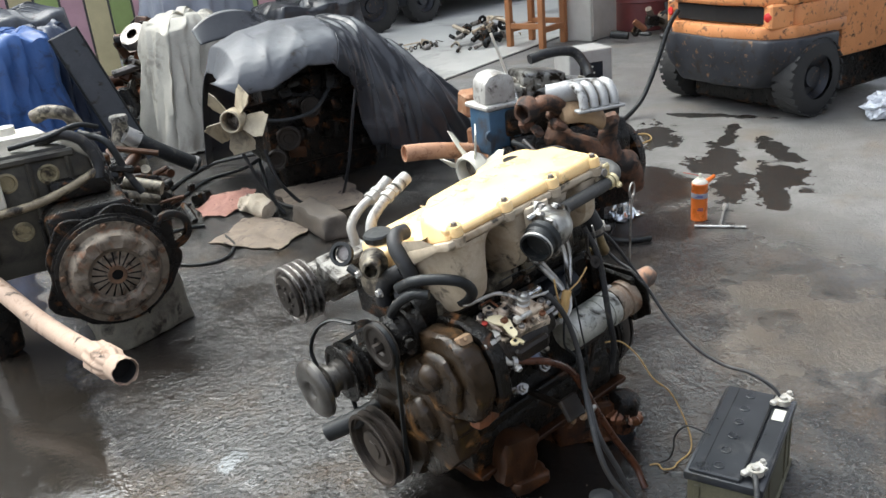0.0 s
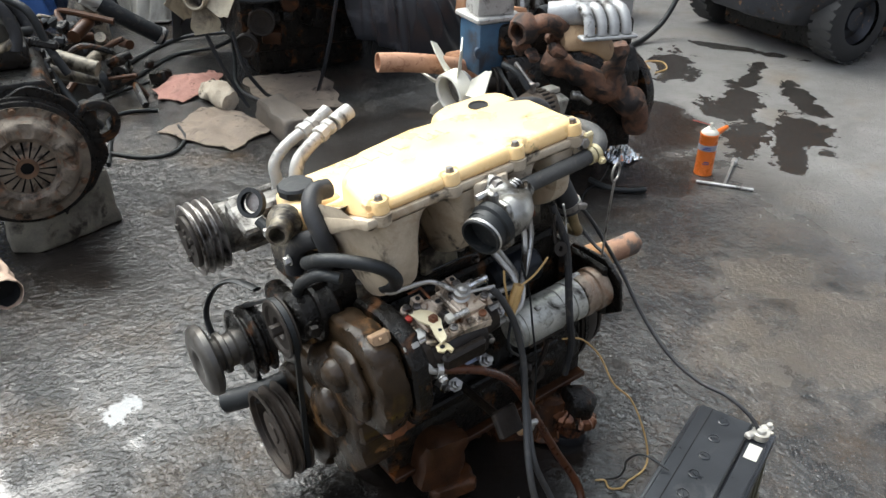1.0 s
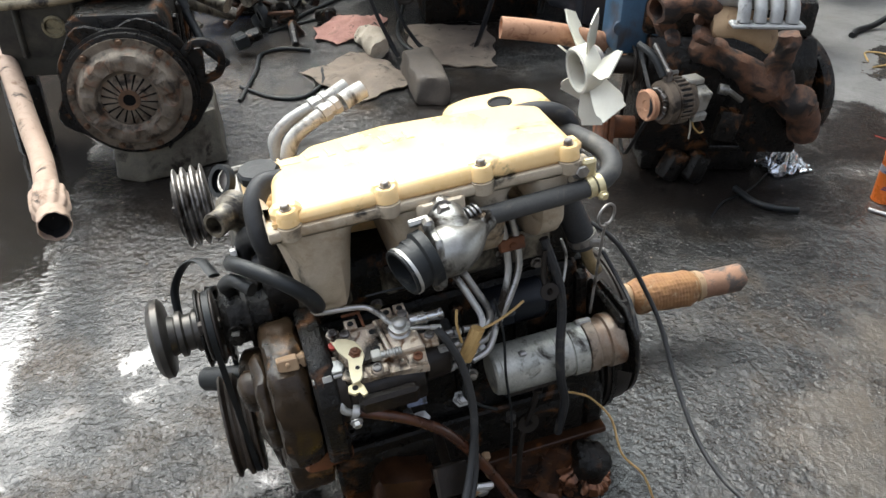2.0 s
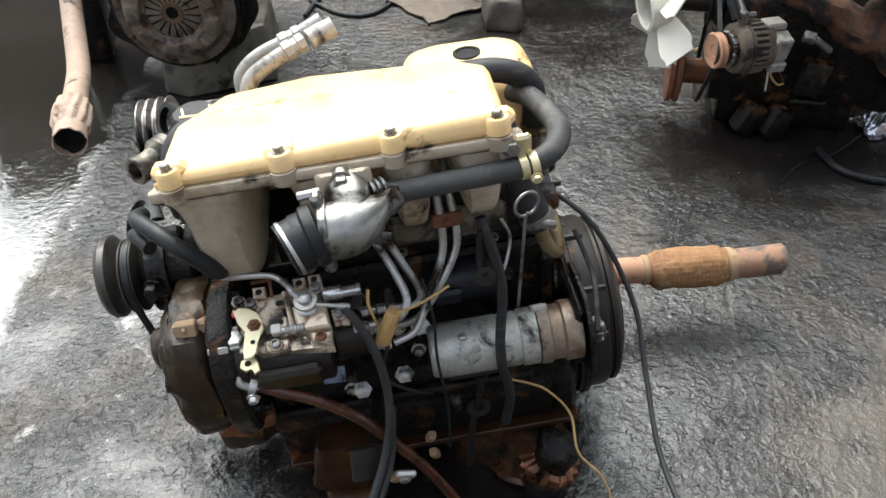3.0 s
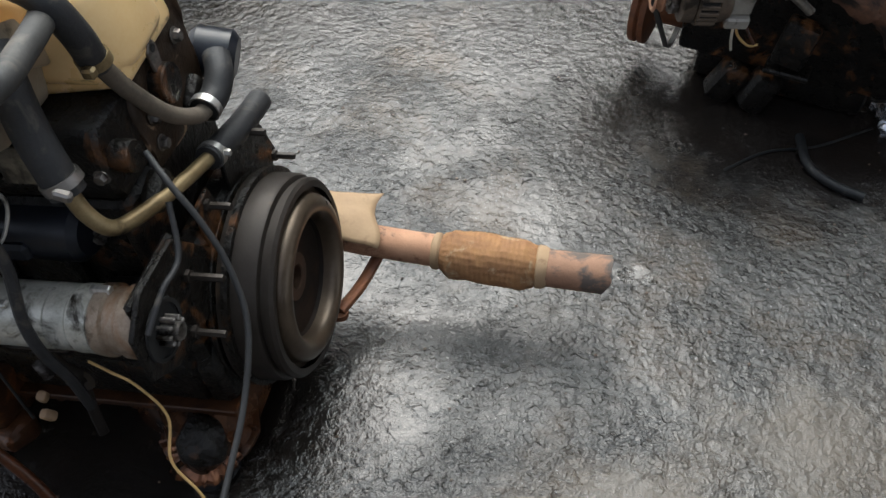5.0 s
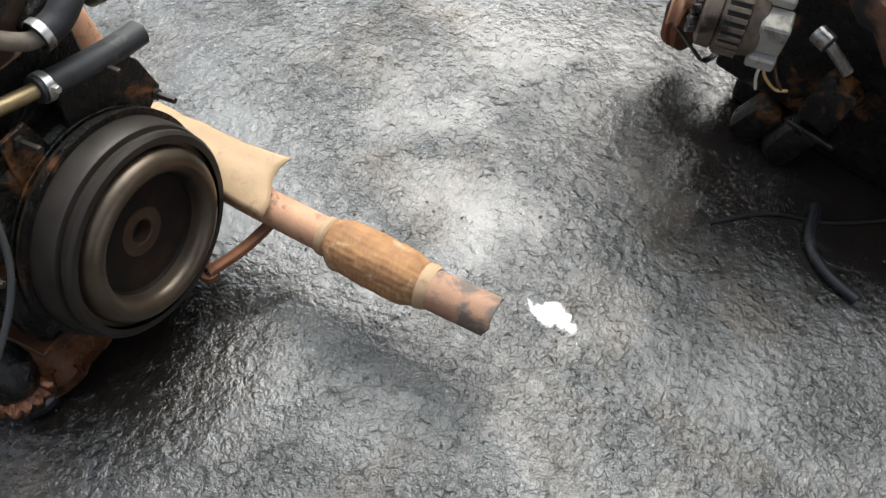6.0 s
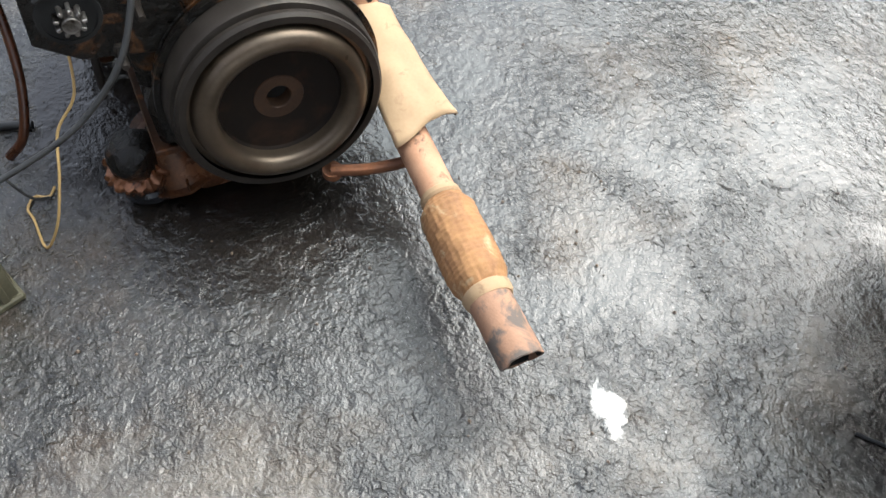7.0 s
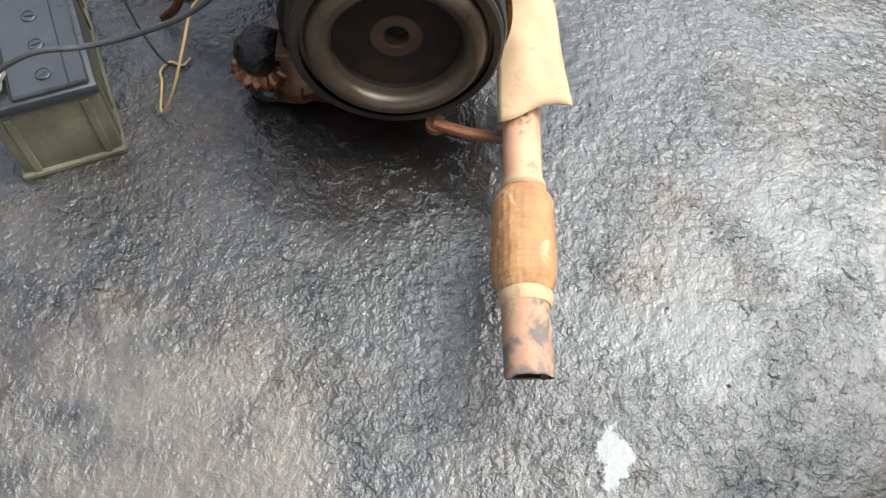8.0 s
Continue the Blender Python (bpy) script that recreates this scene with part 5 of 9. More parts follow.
part("tail_stub", b, material("burnt_pipe_end", (0.36, 0.20, 0.125), (0.21, 0.11, 0.065), 0.78, 0.0, 18, 260, 0.35, stain=(0.105, 0.082, 0.068), stain_at=0.46, stain_soft=0.08, stain_scale=13), exhaust, "open rusted pipe end")
b = BM()
lathe(b, E(0.908, 0.2273, 0.1519), E(1.003, 0.225, 0.157) - E(0.882, 0.228, 0.1505), [(0, 0.001), (0, 0.0312), (0.0925, 0.0318)], 28, True)
for v in b.verts:
    if (v.co - E(1.003, 0.225, 0.157)).length < 0.05:
        v.co.x -= 0.40 * max(0.0, E(1.003, 0.225, 0.157).z + 0.012 - v.co.z)
part("soot", b, M_DARK, exhaust)
b = BM()
ax = E(0.20, -0.06, 0.97) - E(0, 0, 0)
base = E(0.352, -0.196, 0.024)
lathe(b, base, ax, [(0.0, 0.020), (0.0, 0.040), (0.012, 0.044), (0.026, 0.046), (0.036, 0.056), (0.046, 0.058), (0.054, 0.054), (0.060, 0.042), (0.070, 0.036)], 72)
q = ax.normalized().to_track_quat("Z", "Y").to_matrix().inverted()
for v in b.verts:
    loc = q @ (v.co - base)
    t, h = math.atan2(loc.y, loc.x), math.exp(-((loc.z - 0.046) / 0.022) ** 2)
    pleat = abs(math.sin(9 * t + 2.0 * noise.noise(Vector((math.cos(t) * 2, math.sin(t) * 2, h)))))
    v.co += (q.inverted() @ Vector((math.cos(t), math.sin(t), 0))) * (0.010 * h * (pleat - 0.5)) + 0.003 * noise.noise_vector(v.co * 35)
part("crimped_can", b, material("copper_brown_oily_tin", (0.30, 0.125, 0.06), (0.07, 0.03, 0.016), 0.2, 0.6, 14, 160, 0.4, stain=(0.015, 0.010, 0.007), stain_at=0.49, stain_soft=0.1, stain_scale=22), engine, "copper-brown crumpled tin cup below the rear plate")
b = BM()
lathe(b, base, ax, [(0.045, 0.030), (0.060, 0.041), (0.085, 0.040), (0.10, 0.039), (0.112, 0.034), (0.116, 0.02), (0.114, 0.004)], 40)
rough_up(b, 0.010, 28)
part("can_body", b, M_OILY, engine, "oil-black upper half of the tin cup")
b = BM()
lathe(b, E(0.358, -0.19, 0.0), (0, 0, 1), [(0, 0.046), (0.004, 0.050), (0.022, 0.052), (0.030, 0.048), (0.031, 0.002)], 36)
rough_up(b, 0.003, 30)
part("rubber_base", b, material("wet_black_rubber", (0.018, 0.019, 0.022), (0.008, 0.008, 0.009), 0.22, 0, 20, 160, 0.2), engine, "wet black rubber foot under the tin cup")
b = BM()
ring = [E(0.246 + 0.016 * math.cos(t), -0.338 + 0.006 * math.cos(t), 0.806 + 0.018 * math.sin(t)) for t in (2 * math.pi * k / 16 for k in range(-4, 13))]
tube(b, [E(0.246, -0.33, 0.62), E(0.246, -0.334, 0.74)] + ring, 0.0022, 8, 3)
part("dipstick", b, M_STEEL, engine, "bright wire dipstick ring")
# bent sheet over the pipe
b = BM()
vs, fs = [], []
NU, NV = 22, 14
for i in range(NU + 1):
    u = i / NU
    for j in range(NV + 1):
        v = j / NV
        x = 0.29 + (0.272 + 0.012 * math.sin(v * 5 + 1)) * u
        half = 0.048 + 0.008 * u
        y = 0.258 + (v - 0.5) * 2 * half * (1.0 + 0.12 * u * u * (v > 0.7))
        z = 0.240 - 0.046 * u - 0.020 * (2 * v - 1) ** 2 + 0.030 * u * u * max(0.0, v - 0.7) * 3 + 0.007 * noise.noise(Vector((x * 18, y * 18, 0)))
        vs.append(E(x, y, z))
for i in range(NU):
    for j in range(NV):
        k = i * (NV + 1) + j
        fs.append((k, k + 1, k + NV + 2, k + NV + 1))
merge(b, vs, fs)
shield = part("heat_shield", b, M_SHIELD, exhaust, "bent tan heat shield sheet")
solid = shield.modifiers.new("thickness", "SOLIDIFY")
solid.thickness = 0.003
b = BM()
tube(b, [E(0.566, 0.246, 0.125), E(0.556, 0.215, 0.110), E(0.540, 0.165, 0.099), E(0.515, 0.107, 0.092)], 0.019, 16, 6, flat=0.55)
lathe(b, E(0.515, 0.107, 0.088), E(0.1, 0, 1) - E(0, 0, 0), [(-0.004, 0.0075), (-0.004, 0.0175), (0.010, 0.0175), (0.010, 0.0075)], 20, True)
part("hanger_bracket", b, M_RUSTDARK, exhaust, "flat rusty pipe hanger strap with an eye")
# ---- battery ----
M_BATTERY = material("battery_plastic", (0.032, 0.034, 0.038), (0.018, 0.019, 0.021), 0.33, 0, 14, 200, 0.06, stain=(0.12, 0.115, 0.105), stain_at=0.56, stain_soft=0.25, stain_scale=10)
M_CASE = material("muddy_battery_case", (0.13, 0.118, 0.072), (0.055, 0.05, 0.03), 0.6, 0, 10, 160, 0.15, stain=(0.20, 0.185, 0.12), stain_at=0.5, stain_soft=0.3, stain_scale=7)
M_LEAD = material("corroded_lead", (0.62, 0.60, 0.55), (0.38, 0.34, 0.28), 0.5, 0.6, 40, 220, 0.25, stain=(0.35, 0.20, 0.10), stain_at=0.55)
battery = thing("battery", pose(0.362, -0.588, 0, 0, 0, 21), "dusty black car battery with clamped cables on the ground", "battery")
b = BM()
prism(b, [(-0.192, -0.084), (0.192, -0.084), (0.192, 0.084), (-0.192, 0.084)], "z", 0.0, 0.168, 0.006, 2)
for s in (1, -1):
    for k in (-0.16, -0.10, 0.10, 0.16):
        part("case_rib", box(BM(), (k, s * 0.085, 0.08), (0.012, 0.005, 0.15), bevel=0.002), M_CASE, battery)
    for k in (0.06, -0.06):
        part("case_rib", box(BM(), (s * 0.193, k, 0.08), (0.005, 0.014, 0.15), bevel=0.002), M_CASE, battery)
box(b, (0, 0, 0.008), (0.396, 0.180, 0.016), bevel=0.004)
part("case", b, M_CASE, battery, "muddy grey battery case with ribs")
b = BM()
box(b, (0, 0, 0.179), (0.400, 0.180, 0.022), bevel=0.004, seg=2)
box(b, (0, 0.022, 0.194), (0.388, 0.118, 0.012), bevel=0.003)
box(b, (0, -0.062, 0.192), (0.30, 0.042, 0.008), bevel=0.003)
lid = part("lid", b, M_BATTERY, battery, "black dusty battery lid")
b = BM()
box(b, (0, -0.037, 0.1995), (0.386, 0.003, 0.0025), bevel=0.0006)
box(b, (0, 0.052, 0.2005), (0.386, 0.002, 0.0016), bevel=0.0004)
part("lid_seam", b, M_DARK, lid)
for i in range(6):
    b = BM()
    lathe(b, (-0.16 + 0.064 * i, 0.018, 0.2), (0, 0, 1), [(0, 0.0125), (0.002, 0.0125), (0.003, 0.0105), (0.0012, 0.0095), (0.0012, 0.001)], 20)
    box(b, (-0.16 + 0.064 * i, 0.018, 0.2022), (0.014, 0.003, 0.002), (0, 0, 25 * i), 0.0005)
    part("vent_plug", b, M_BATTERY, lid)
for x in (0.160, -0.155):
    b = BM()
    lathe(b, (x, -0.062, 0.192), (0, 0, 1), [(0, 0.011), (0.026, 0.0095), (0.028, 0.008)], 16)
    post = part("terminal_post", b, M_LEAD, battery)
    b = BM()
    lathe(b, (x, -0.062, 0.200), (0, 0, 1), [(0, 0.0115), (0, 0.019), (0.014, 0.019), (0.014, 0.0115)], 18, True)
    box(b, (x + 0.02, -0.070, 0.207), (0.03, 0.018, 0.012), (0, 0, 20), 0.003)
    box(b, (x - 0.012, -0.046, 0.207), (0.03, 0.016, 0.013), (0, 0, -30), 0.003)
    hexbolt(b, (x + 0.026, -0.072, 0.213), (0, 0, 1), 0.007, 0.008)
    rod(b, (x + 0.015, -0.086, 0.207), (x + 0.03, -0.056, 0.207), 0.004, seg=8)
    rough_up(b, 0.001, 90)
    part("clamp", b, M_LEAD, post, "corroded lead clamp")
b = BM()
box(b, (0.105, -0.063, 0.1968), (0.05, 0.028, 0.0016), bevel=0.0004)
part("sticker", b, M_WHITE, battery, "worn white sticker")

# ---- cables on the ground and between engine and battery ----
def hose(name, pts, r, mat, label, category, seg=12, **kw):
    base = Vector(pts[0])
    ob = thing(name, pose(base.x, base.y, 0), label, category)
    bm = BM()
    tube(bm, [Vector(p) - Vector((base.x, base.y, 0)) for p in pts], r, seg, 8, **kw)
    part("sheath", bm, mat, ob)
    return ob


M_CABLE = material("dusty_black_cable", (0.036, 0.036, 0.036), (0.018, 0.018, 0.018), 0.55, 0, 20, 160, 0.15, stain=(0.08, 0.075, 0.068), stain_at=0.58, stain_scale=26)
hose("battery_cable", [(0.36, -0.07, 0.62), (0.40, -0.10, 0.595), (0.435, -0.115, 0.55), (0.468, -0.135, 0.49), (0.495, -0.175, 0.42), (0.50, -0.25, 0.34), (0.497, -0.345, 0.285), (0.503, -0.43, 0.262), (0.515, -0.50, 0.262), (0.528, -0.555, 0.24), (0.534, -0.585, 0.211)], 0.0046, M_CABLE, "dusty black battery cable draped from engine to battery", "cable")
hose("earth_cable", [(0.003, -0.2875, 0.609), (0.020, -0.298, 0.586), (0.044, -0.314, 0.530), (0.056, -0.335, 0.445), (0.042, -0.367, 0.355), (0.002, -0.434, 0.275), (0.0, -0.475, 0.20), (0.03, -0.53, 0.12), (0.06, -0.61, 0.05), (0.10, -0.71, 0.02), (0.155, -0.77, 0.09), (0.196, -0.735, 0.18), (0.235, -0.700, 0.211)], 0.0068, M_CABLE, "thick black earth cable from pump to battery", "cable")
hose("second_cable", [(0.060, -0.328, 0.43), (0.052, -0.362, 0.345), (0.022, -0.425, 0.275), (0.045, -0.46, 0.19), (0.062, -0.50, 0.11), (0.09, -0.56, 0.04), (0.14, -0.62, 0.009), (0.18, -0.63, 0.008)], 0.0062, M_CABLE, "black cable hanging beside the earth cable to the ground", "cable")
hose("ground_cable", [(0.14, -0.36, 0.008), (0.10, -0.46, 0.008), (0.0, -0.50, 0.008), (-0.1, -0.53, 0.008), (-0.2, -0.50, 0.008), (-0.27, -0.44, 0.008)], 0.008, M_CABLE, "black cable lying on wet ground beside the engine", "cable")
hose("tan_wire", [(0.265, -0.228, 0.352), (0.30, -0.236, 0.345), (0.333, -0.238, 0.322), (0.372, -0.252, 0.272), (0.381, -0.294, 0.218), (0.425, -0.316, 0.165), (0.448, -0.345, 0.09), (0.445, -0.375, 0.03), (0.42, -0.39, 0.004), (0.36, -0.396, 0.004), (0.333, -0.402, 0.004), (0.31, -0.387, 0.004), (0.318, -0.363, 0.004), (0.30, -0.35, 0.004)], 0.0023, M_YWIRE, "thin tan wire hanging from the starter to the ground", "wire", 8)
hose("thin_black_wire", [(0.322, -0.361, 0.004), (0.33, -0.39, 0.03), (0.31, -0.42, 0.09), (0.275, -0.45, 0.16), (0.265, -0.495, 0.217), (0.285, -0.55, 0.207)], 0.0024, M_CABLE, "thin black wire lying over the battery edge", "wire", 8)
b = BM()
yj = thing("yellow_jug", pose(-0.11, -0.55, 0, 0, 0, 25), "yellow plastic jug standing on the ground", "jug")
lathe(b, (0, 0, 0), (0, 0, 1), [(0, 0.055), (0.006, 0.06), (0.17, 0.06), (0.20, 0.045), (0.215, 0.022), (0.235, 0.022)], 28)
part("body", b, material("yellow_plastic", (0.80, 0.50, 0.04), (0.65, 0.38, 0.03), 0.4, 0, 12, 160, 0.04), yj)
b = BM()
lathe(b, (0, 0, 0.228), (0, 0, 1), [(0, 0.026), (0.018, 0.026), (0.02, 0.023)], 24)
part("cap", b, M_RUBBER, yj)

def sheet(nx, ny, lx, ly, height, thick=0.004, edge=0.0, seed=0.0):
    """A cloth or sheet: a grid with uneven edges, raised by height(x, y), with thickness."""
    bm = BM()
    top, low = [], []
    for j in range(ny + 1):
        for i in range(nx + 1):
            u, v = i / nx - 0.5, j / ny - 0.5
            e = edge * noise.noise(Vector((u * 4 + seed, v * 4, seed)))
            x, y = u * lx * (1 + e), v * ly * (1 + edge * noise.noise(Vector((u * 4, v * 4 + seed, 7 + seed))))
            z = height(x, y)
            top.append((x, y, z + thick))
            low.append((x, y, z))
    n = len(top)
    fs = []
    w = nx + 1
    for j in range(ny):
        for i in range(nx):
            k = j * w + i
            fs.append((k, k + 1, k + w + 1, k + w))
            fs.append((n + k + w, n + k + w + 1, n + k + 1, n + k))
    for i in range(nx):
        fs.append((i + 1, i, n + i, n + i + 1))
        k = ny * w + i
        fs.append((k, k + 1, n + k + 1, n + k))
    for j in range(ny):
        k = j * w
        fs.append((k, k + w, n + k + w, n + k))
        k = j * w + nx
        fs.append((k + w, k, n + k, n + k + w))
    merge(bm, top + low, fs)
    return bm


def folds(amp, freq, seed, base=0.001):
    return lambda x, y: base + amp * abs(noise.noise(Vector((x * freq + seed, y * freq * 0.7, seed)))) + 0.3 * amp * abs(noise.noise(Vector((x * freq * 3, y * freq * 3 + seed, 0))))


# ---- spray can and T-wrench ----
M_ORANGE = material("orange_print", (0.78, 0.19, 0.03), (0.66, 0.14, 0.02), 0.3, 0.2, 12, 160, 0.03)
can = thing("spray_can", pose(1.897, 0.666, 0, 0, 0, 35) @ Matrix.Scale(1.13, 4), "orange spray can with white top standing on the ground", "spray can")
b = BM()
lathe(b, (0, 0, 0), (0, 0, 1), [(0, 0.030), (0.003, 0.0335), (0.006, 0.0325), (0.152, 0.0325), (0.155, 0.0338), (0.159, 0.032)], 36)
body = part("body", b, M_ORANGE, can, "orange printed can body")
b = BM()
lathe(b, (0, 0, 0.158), (0, 0, 1), [(0, 0.0318), (0.004, 0.031), (0.014, 0.022), (0.018, 0.014), (0.021, 0.014), (0.023, 0.008)], 32)
part("dome", b, M_WHITE, can, "white domed can top")
b = BM()
lathe(b, (0, 0, 0.178), (0, 0, 1), [(0, 0.008), (0.012, 0.0075), (0.018, 0.006)], 16)
nozzle = part("nozzle", b, M_WHITE, can)
b = BM()
rod(b, (-0.004, 0.004, 0.19), (-0.085, 0.062, 0.228), 0.0018, seg=8)
part("straw", b, material("red_straw", (0.6, 0.05, 0.03), None, 0.4, 0, 20, 100, 0.0), nozzle, "thin red spray straw")
b = BM()
lathe(b, (0, 0, 0.098), (0, 0, 1), [(0, 0.0327), (0, 0.0332), (0.022, 0.0332), (0.022, 0.0327)], 36, True)
part("grey_band", b, material("grey_print", (0.33, 0.33, 0.38), (0.22, 0.22, 0.26), 0.35, 0.1, 14, 100, 0.02), body, "grey label band")
b = BM()
for k, (z, w) in enumerate(((0.106, 0.03), (0.112, 0.022), (0.05, 0.024), (0.057, 0.02))):
    box(b, (-0.0333, -0.002 * k, z), (0.0012, w, 0.0035), (0, 0, 0), 0.0003)
pieces("label_print", b, material("blue_print", (0.06, 0.07, 0.22), None, 0.4, 0, 20, 100, 0.0), body, "unreadable dark print bars")
b = BM()
rod(b, (0.03, -0.02, 0.148), (0.075, -0.055, 0.163), 0.012, 0.008, seg=12)
part("side_trigger", b, M_ORANGE, can, "orange side nozzle cap")
wr = thing("t_wrench", pose(1.86, 0.53, 0.0), "chrome T-handle socket wrench lying on the ground", "wrench")
b = BM()
rod(b, (-0.062, 0.088, 0.008), (0.068, -0.092, 0.008), 0.0068, seg=12)
part("handle_bar", b, M_CLEAN, wr)
b = BM()
rod(b, (0.0, 0.0, 0.008), (0.205, 0.115, 0.014), 0.0055, seg=12)
part("shaft", b, M_CLEAN, wr)
b = BM()
rod(b, (0.2, 0.112, 0.013), (0.235, 0.132, 0.013), 0.0125, seg=16)
part("socket", b, M_CLEAN, wr)
hose("hose_piece", [(1.44, 0.86, 0.012), (1.45, 0.76, 0.012), (1.50, 0.70, 0.012), (1.56, 0.67, 0.012)], 0.011, M_RUBBER, "short black rubber hose lying on the ground", "hose")
hose("dark_string", [(1.26, 0.72, 0.004), (1.36, 0.80, 0.004), (1.48, 0.84, 0.004), (1.62, 0.93, 0.004)], 0.003, M_RUBBER, "thin dark cord lying on wet ground", "string", 8)
hose("dropped_hose", [(1.30, 1.55, 0.012), (1.45, 1.62, 0.012), (1.62, 1.58, 0.012)], 0.004, M_YWIRE, "short frayed tan cord lying on the ground", "string", 8)

# Bright crumpled sheet, also standing in for glints of the wet asphalt.
foil = thing("crumpled_foil", pose(1.715, 0.965, 0), "crumpled bright sheet for foil and glints on wet ground", "rubbish")
b = sheet(34, 30, 0.17, 0.13, lambda x, y: 0.004 + 0.055 * max(0.0, 1 - (x / 0.09) ** 2 - (y / 0.07) ** 2) * abs(noise.noise(Vector((x * 38, y * 38, 2)))) * 2.2 + 0.010 * abs(noise.noise(Vector((x * 90, y * 90, 5)))), 0.0012, 0.35, 6)
part("sheet", b, material("foil_glint", (0.80, 0.82, 0.84), (0.62, 0.64, 0.66), 0.18, 0.9, 30, 160, 0.2), foil, smooth=8)

# ---- engine with an exposed clutch ----
M_CLUTCH = material("dusty_clutch_steel", (0.25, 0.205, 0.155), (0.085, 0.064, 0.046), 0.6, 0.3, 22, 200, 0.5, stain=(0.17, 0.075, 0.036), stain_at=0.52, stain_soft=0.14, stain_scale=16, grime=0.6)
M_CLUTCHRING = material("rusty_clutch_ring", (0.20, 0.115, 0.065), (0.08, 0.047, 0.03), 0.6, 0.4, 20, 200, 0.2)
M_PAN = material("dusty_grey_pan", (0.20, 0.18, 0.135), (0.07, 0.062, 0.05), 0.6, 0.1, 9, 160, 0.4, stain=(0.045, 0.036, 0.028), stain_at=0.50, stain_soft=0.2, grime=0.4)
clutch_engine = thing("clutch_engine", pose(-0.508, 1.495, 0, 0, 0, -7), "scrap engine with exposed round clutch cover on wet ground", "engine")
M_COREPLUG = material("tarnished_plug", (0.36, 0.31, 0.19), (0.16, 0.13, 0.075), 0.5, 0.3, 24, 200, 0.15, grime=0.5)
AX = (0, -1, 0)
ZC = 0.315
b = BM()
lathe(b, (0, 0.10, ZC), AX, [(0, 0.1), (0, 0.215), (0.012, 0.215), (0.014, 0.206), (0.03, 0.206), (0.034, 0.19)], 64)
clutch_wheel = part("flywheel", b, M_OILY, clutch_engine, "dark flywheel with ring gear")
b = BM()
lathe(b, (0, 0.066, ZC), AX, [(0, 0.10), (0, 0.192), (0.006, 0.192), (0.007, 0.166), (0.022, 0.158), (0.040, 0.150), (0.047, 0.142), (0.049, 0.138), (0.050, 0.126), (0.050, 0.112), (0.048, 0.104), (0.042, 0.098), (0.034, 0.094), (0.032, 0.088), (0.02, 0.088)], 144, True)
for v in b.verts:
    r = math.hypot(v.co.x, v.co.z - ZC)
    if 0.105 < r < 0.142:
        t = math.atan2(v.co.z - ZC, v.co.x)
        v.co.y += 0.007 * max(0.0, math.cos(9 * t)) ** 0.5 * (0.104 < r < 0.142)
part("pressure_plate", b, M_CLUTCH, clutch_engine, "worn grey-brown pressed clutch cover")
b = BM()
for i in range(18):
    t = 2 * math.pi * i / 18
    r0, r1, w0, w1 = 0.034, 0.088, 0.0040, 0.0115
    c, s = math.cos(t), math.sin(t)
    pts = [(r0, -w0), (r1, -w1), (r1, w1), (r0, w0)]
    vs = [(r * c - w * s, 0.040 - (0.012 if r == r0 else 0.0), ZC + r * s + w * c) for r, w in pts]
    vs += [(x, y + 0.003, z) for x, y, z in vs]
    merge(b, vs, [(0, 1, 2, 3), (7, 6, 5, 4), (0, 4, 5, 1), (1, 5, 6, 2), (2, 6, 7, 3), (3, 7, 4, 0)])
pieces("spring_finger", b, M_CLUTCH, clutch_engine, "radial diaphragm spring fingers")
b = BM()
lathe(b, (0, 0.032, ZC), AX, [(0, 0.020), (0.004, 0.020), (0.005, 0.034), (0, 0.036)], 36, True)
part("release_ring", b, M_CLUTCHRING, clutch_engine)
# Flat black disc paints the shade seen between the spring fingers.
b = BM()
lathe(b, (0, 0.055, ZC), AX, [(0, 0.001), (0.001, 0.094), (0.002, 0.094)], 40)
part("clutch_cavity", b, M_DARK, clutch_engine)
for i in range(9):
    t = 2 * math.pi * i / 9 + 0.2
    b = BM()
    hexbolt(b, (0.181 * math.cos(t), 0.061, ZC + 0.181 * math.sin(t)), AX, 0.009, 0.008)
    part("clutch_bolt", b, M_CLUTCHRING, clutch_engine)
b = BM()
ol = [((0.235 + 0.018 * math.cos(5 * t + 1) + 0.01 * math.cos(9 * t)) * math.cos(t), ZC + (0.235 + 0.018 * math.cos(5 * t + 1) + 0.01 * math.cos(9 * t)) * math.sin(t)) for t in (2 * math.pi * i / 56 for i in range(56))]
prism(b, ol, "y", 0.105, 0.118, 0.003)
lathe(b, (0.235, 0.12, ZC + 0.09), AX, [(0, 0.05), (0, 0.075), (0.022, 0.075), (0.026, 0.068), (0.026, 0.052)], 32, True)
box(b, (0.18, 0.112, ZC + 0.07), (0.12, 0.012, 0.12), bevel=0.004)
part("bell_plate", b, M_OILY, clutch_engine, "black bell housing plate with starter ring")
for piece in clutch_engine.children:
    piece.location = (0.018, -0.095, 0.006)
b = BM()
prism(b, [(-0.155, 0.25), (-0.16, 0.53), (-0.12, 0.56), (0.13, 0.56), (0.16, 0.50), (0.155, 0.25), (0.12, 0.14), (-0.12, 0.14)], "y", 0.06, 0.78, 0.012, 2)
for i in range(5):
    box(b, (-0.165, 0.2 + 0.13 * i, 0.40), (0.02, 0.03, 0.22), bevel=0.006)
    box(b, (0.165, 0.2 + 0.13 * i, 0.40), (0.02, 0.03, 0.22), bevel=0.006)
box(b, (0, 0.47, 0.60), (0.22, 0.56, 0.08), bevel=0.02, seg=2)
pieces("block_casting", b, M_OILY, clutch_engine)
b = BM()
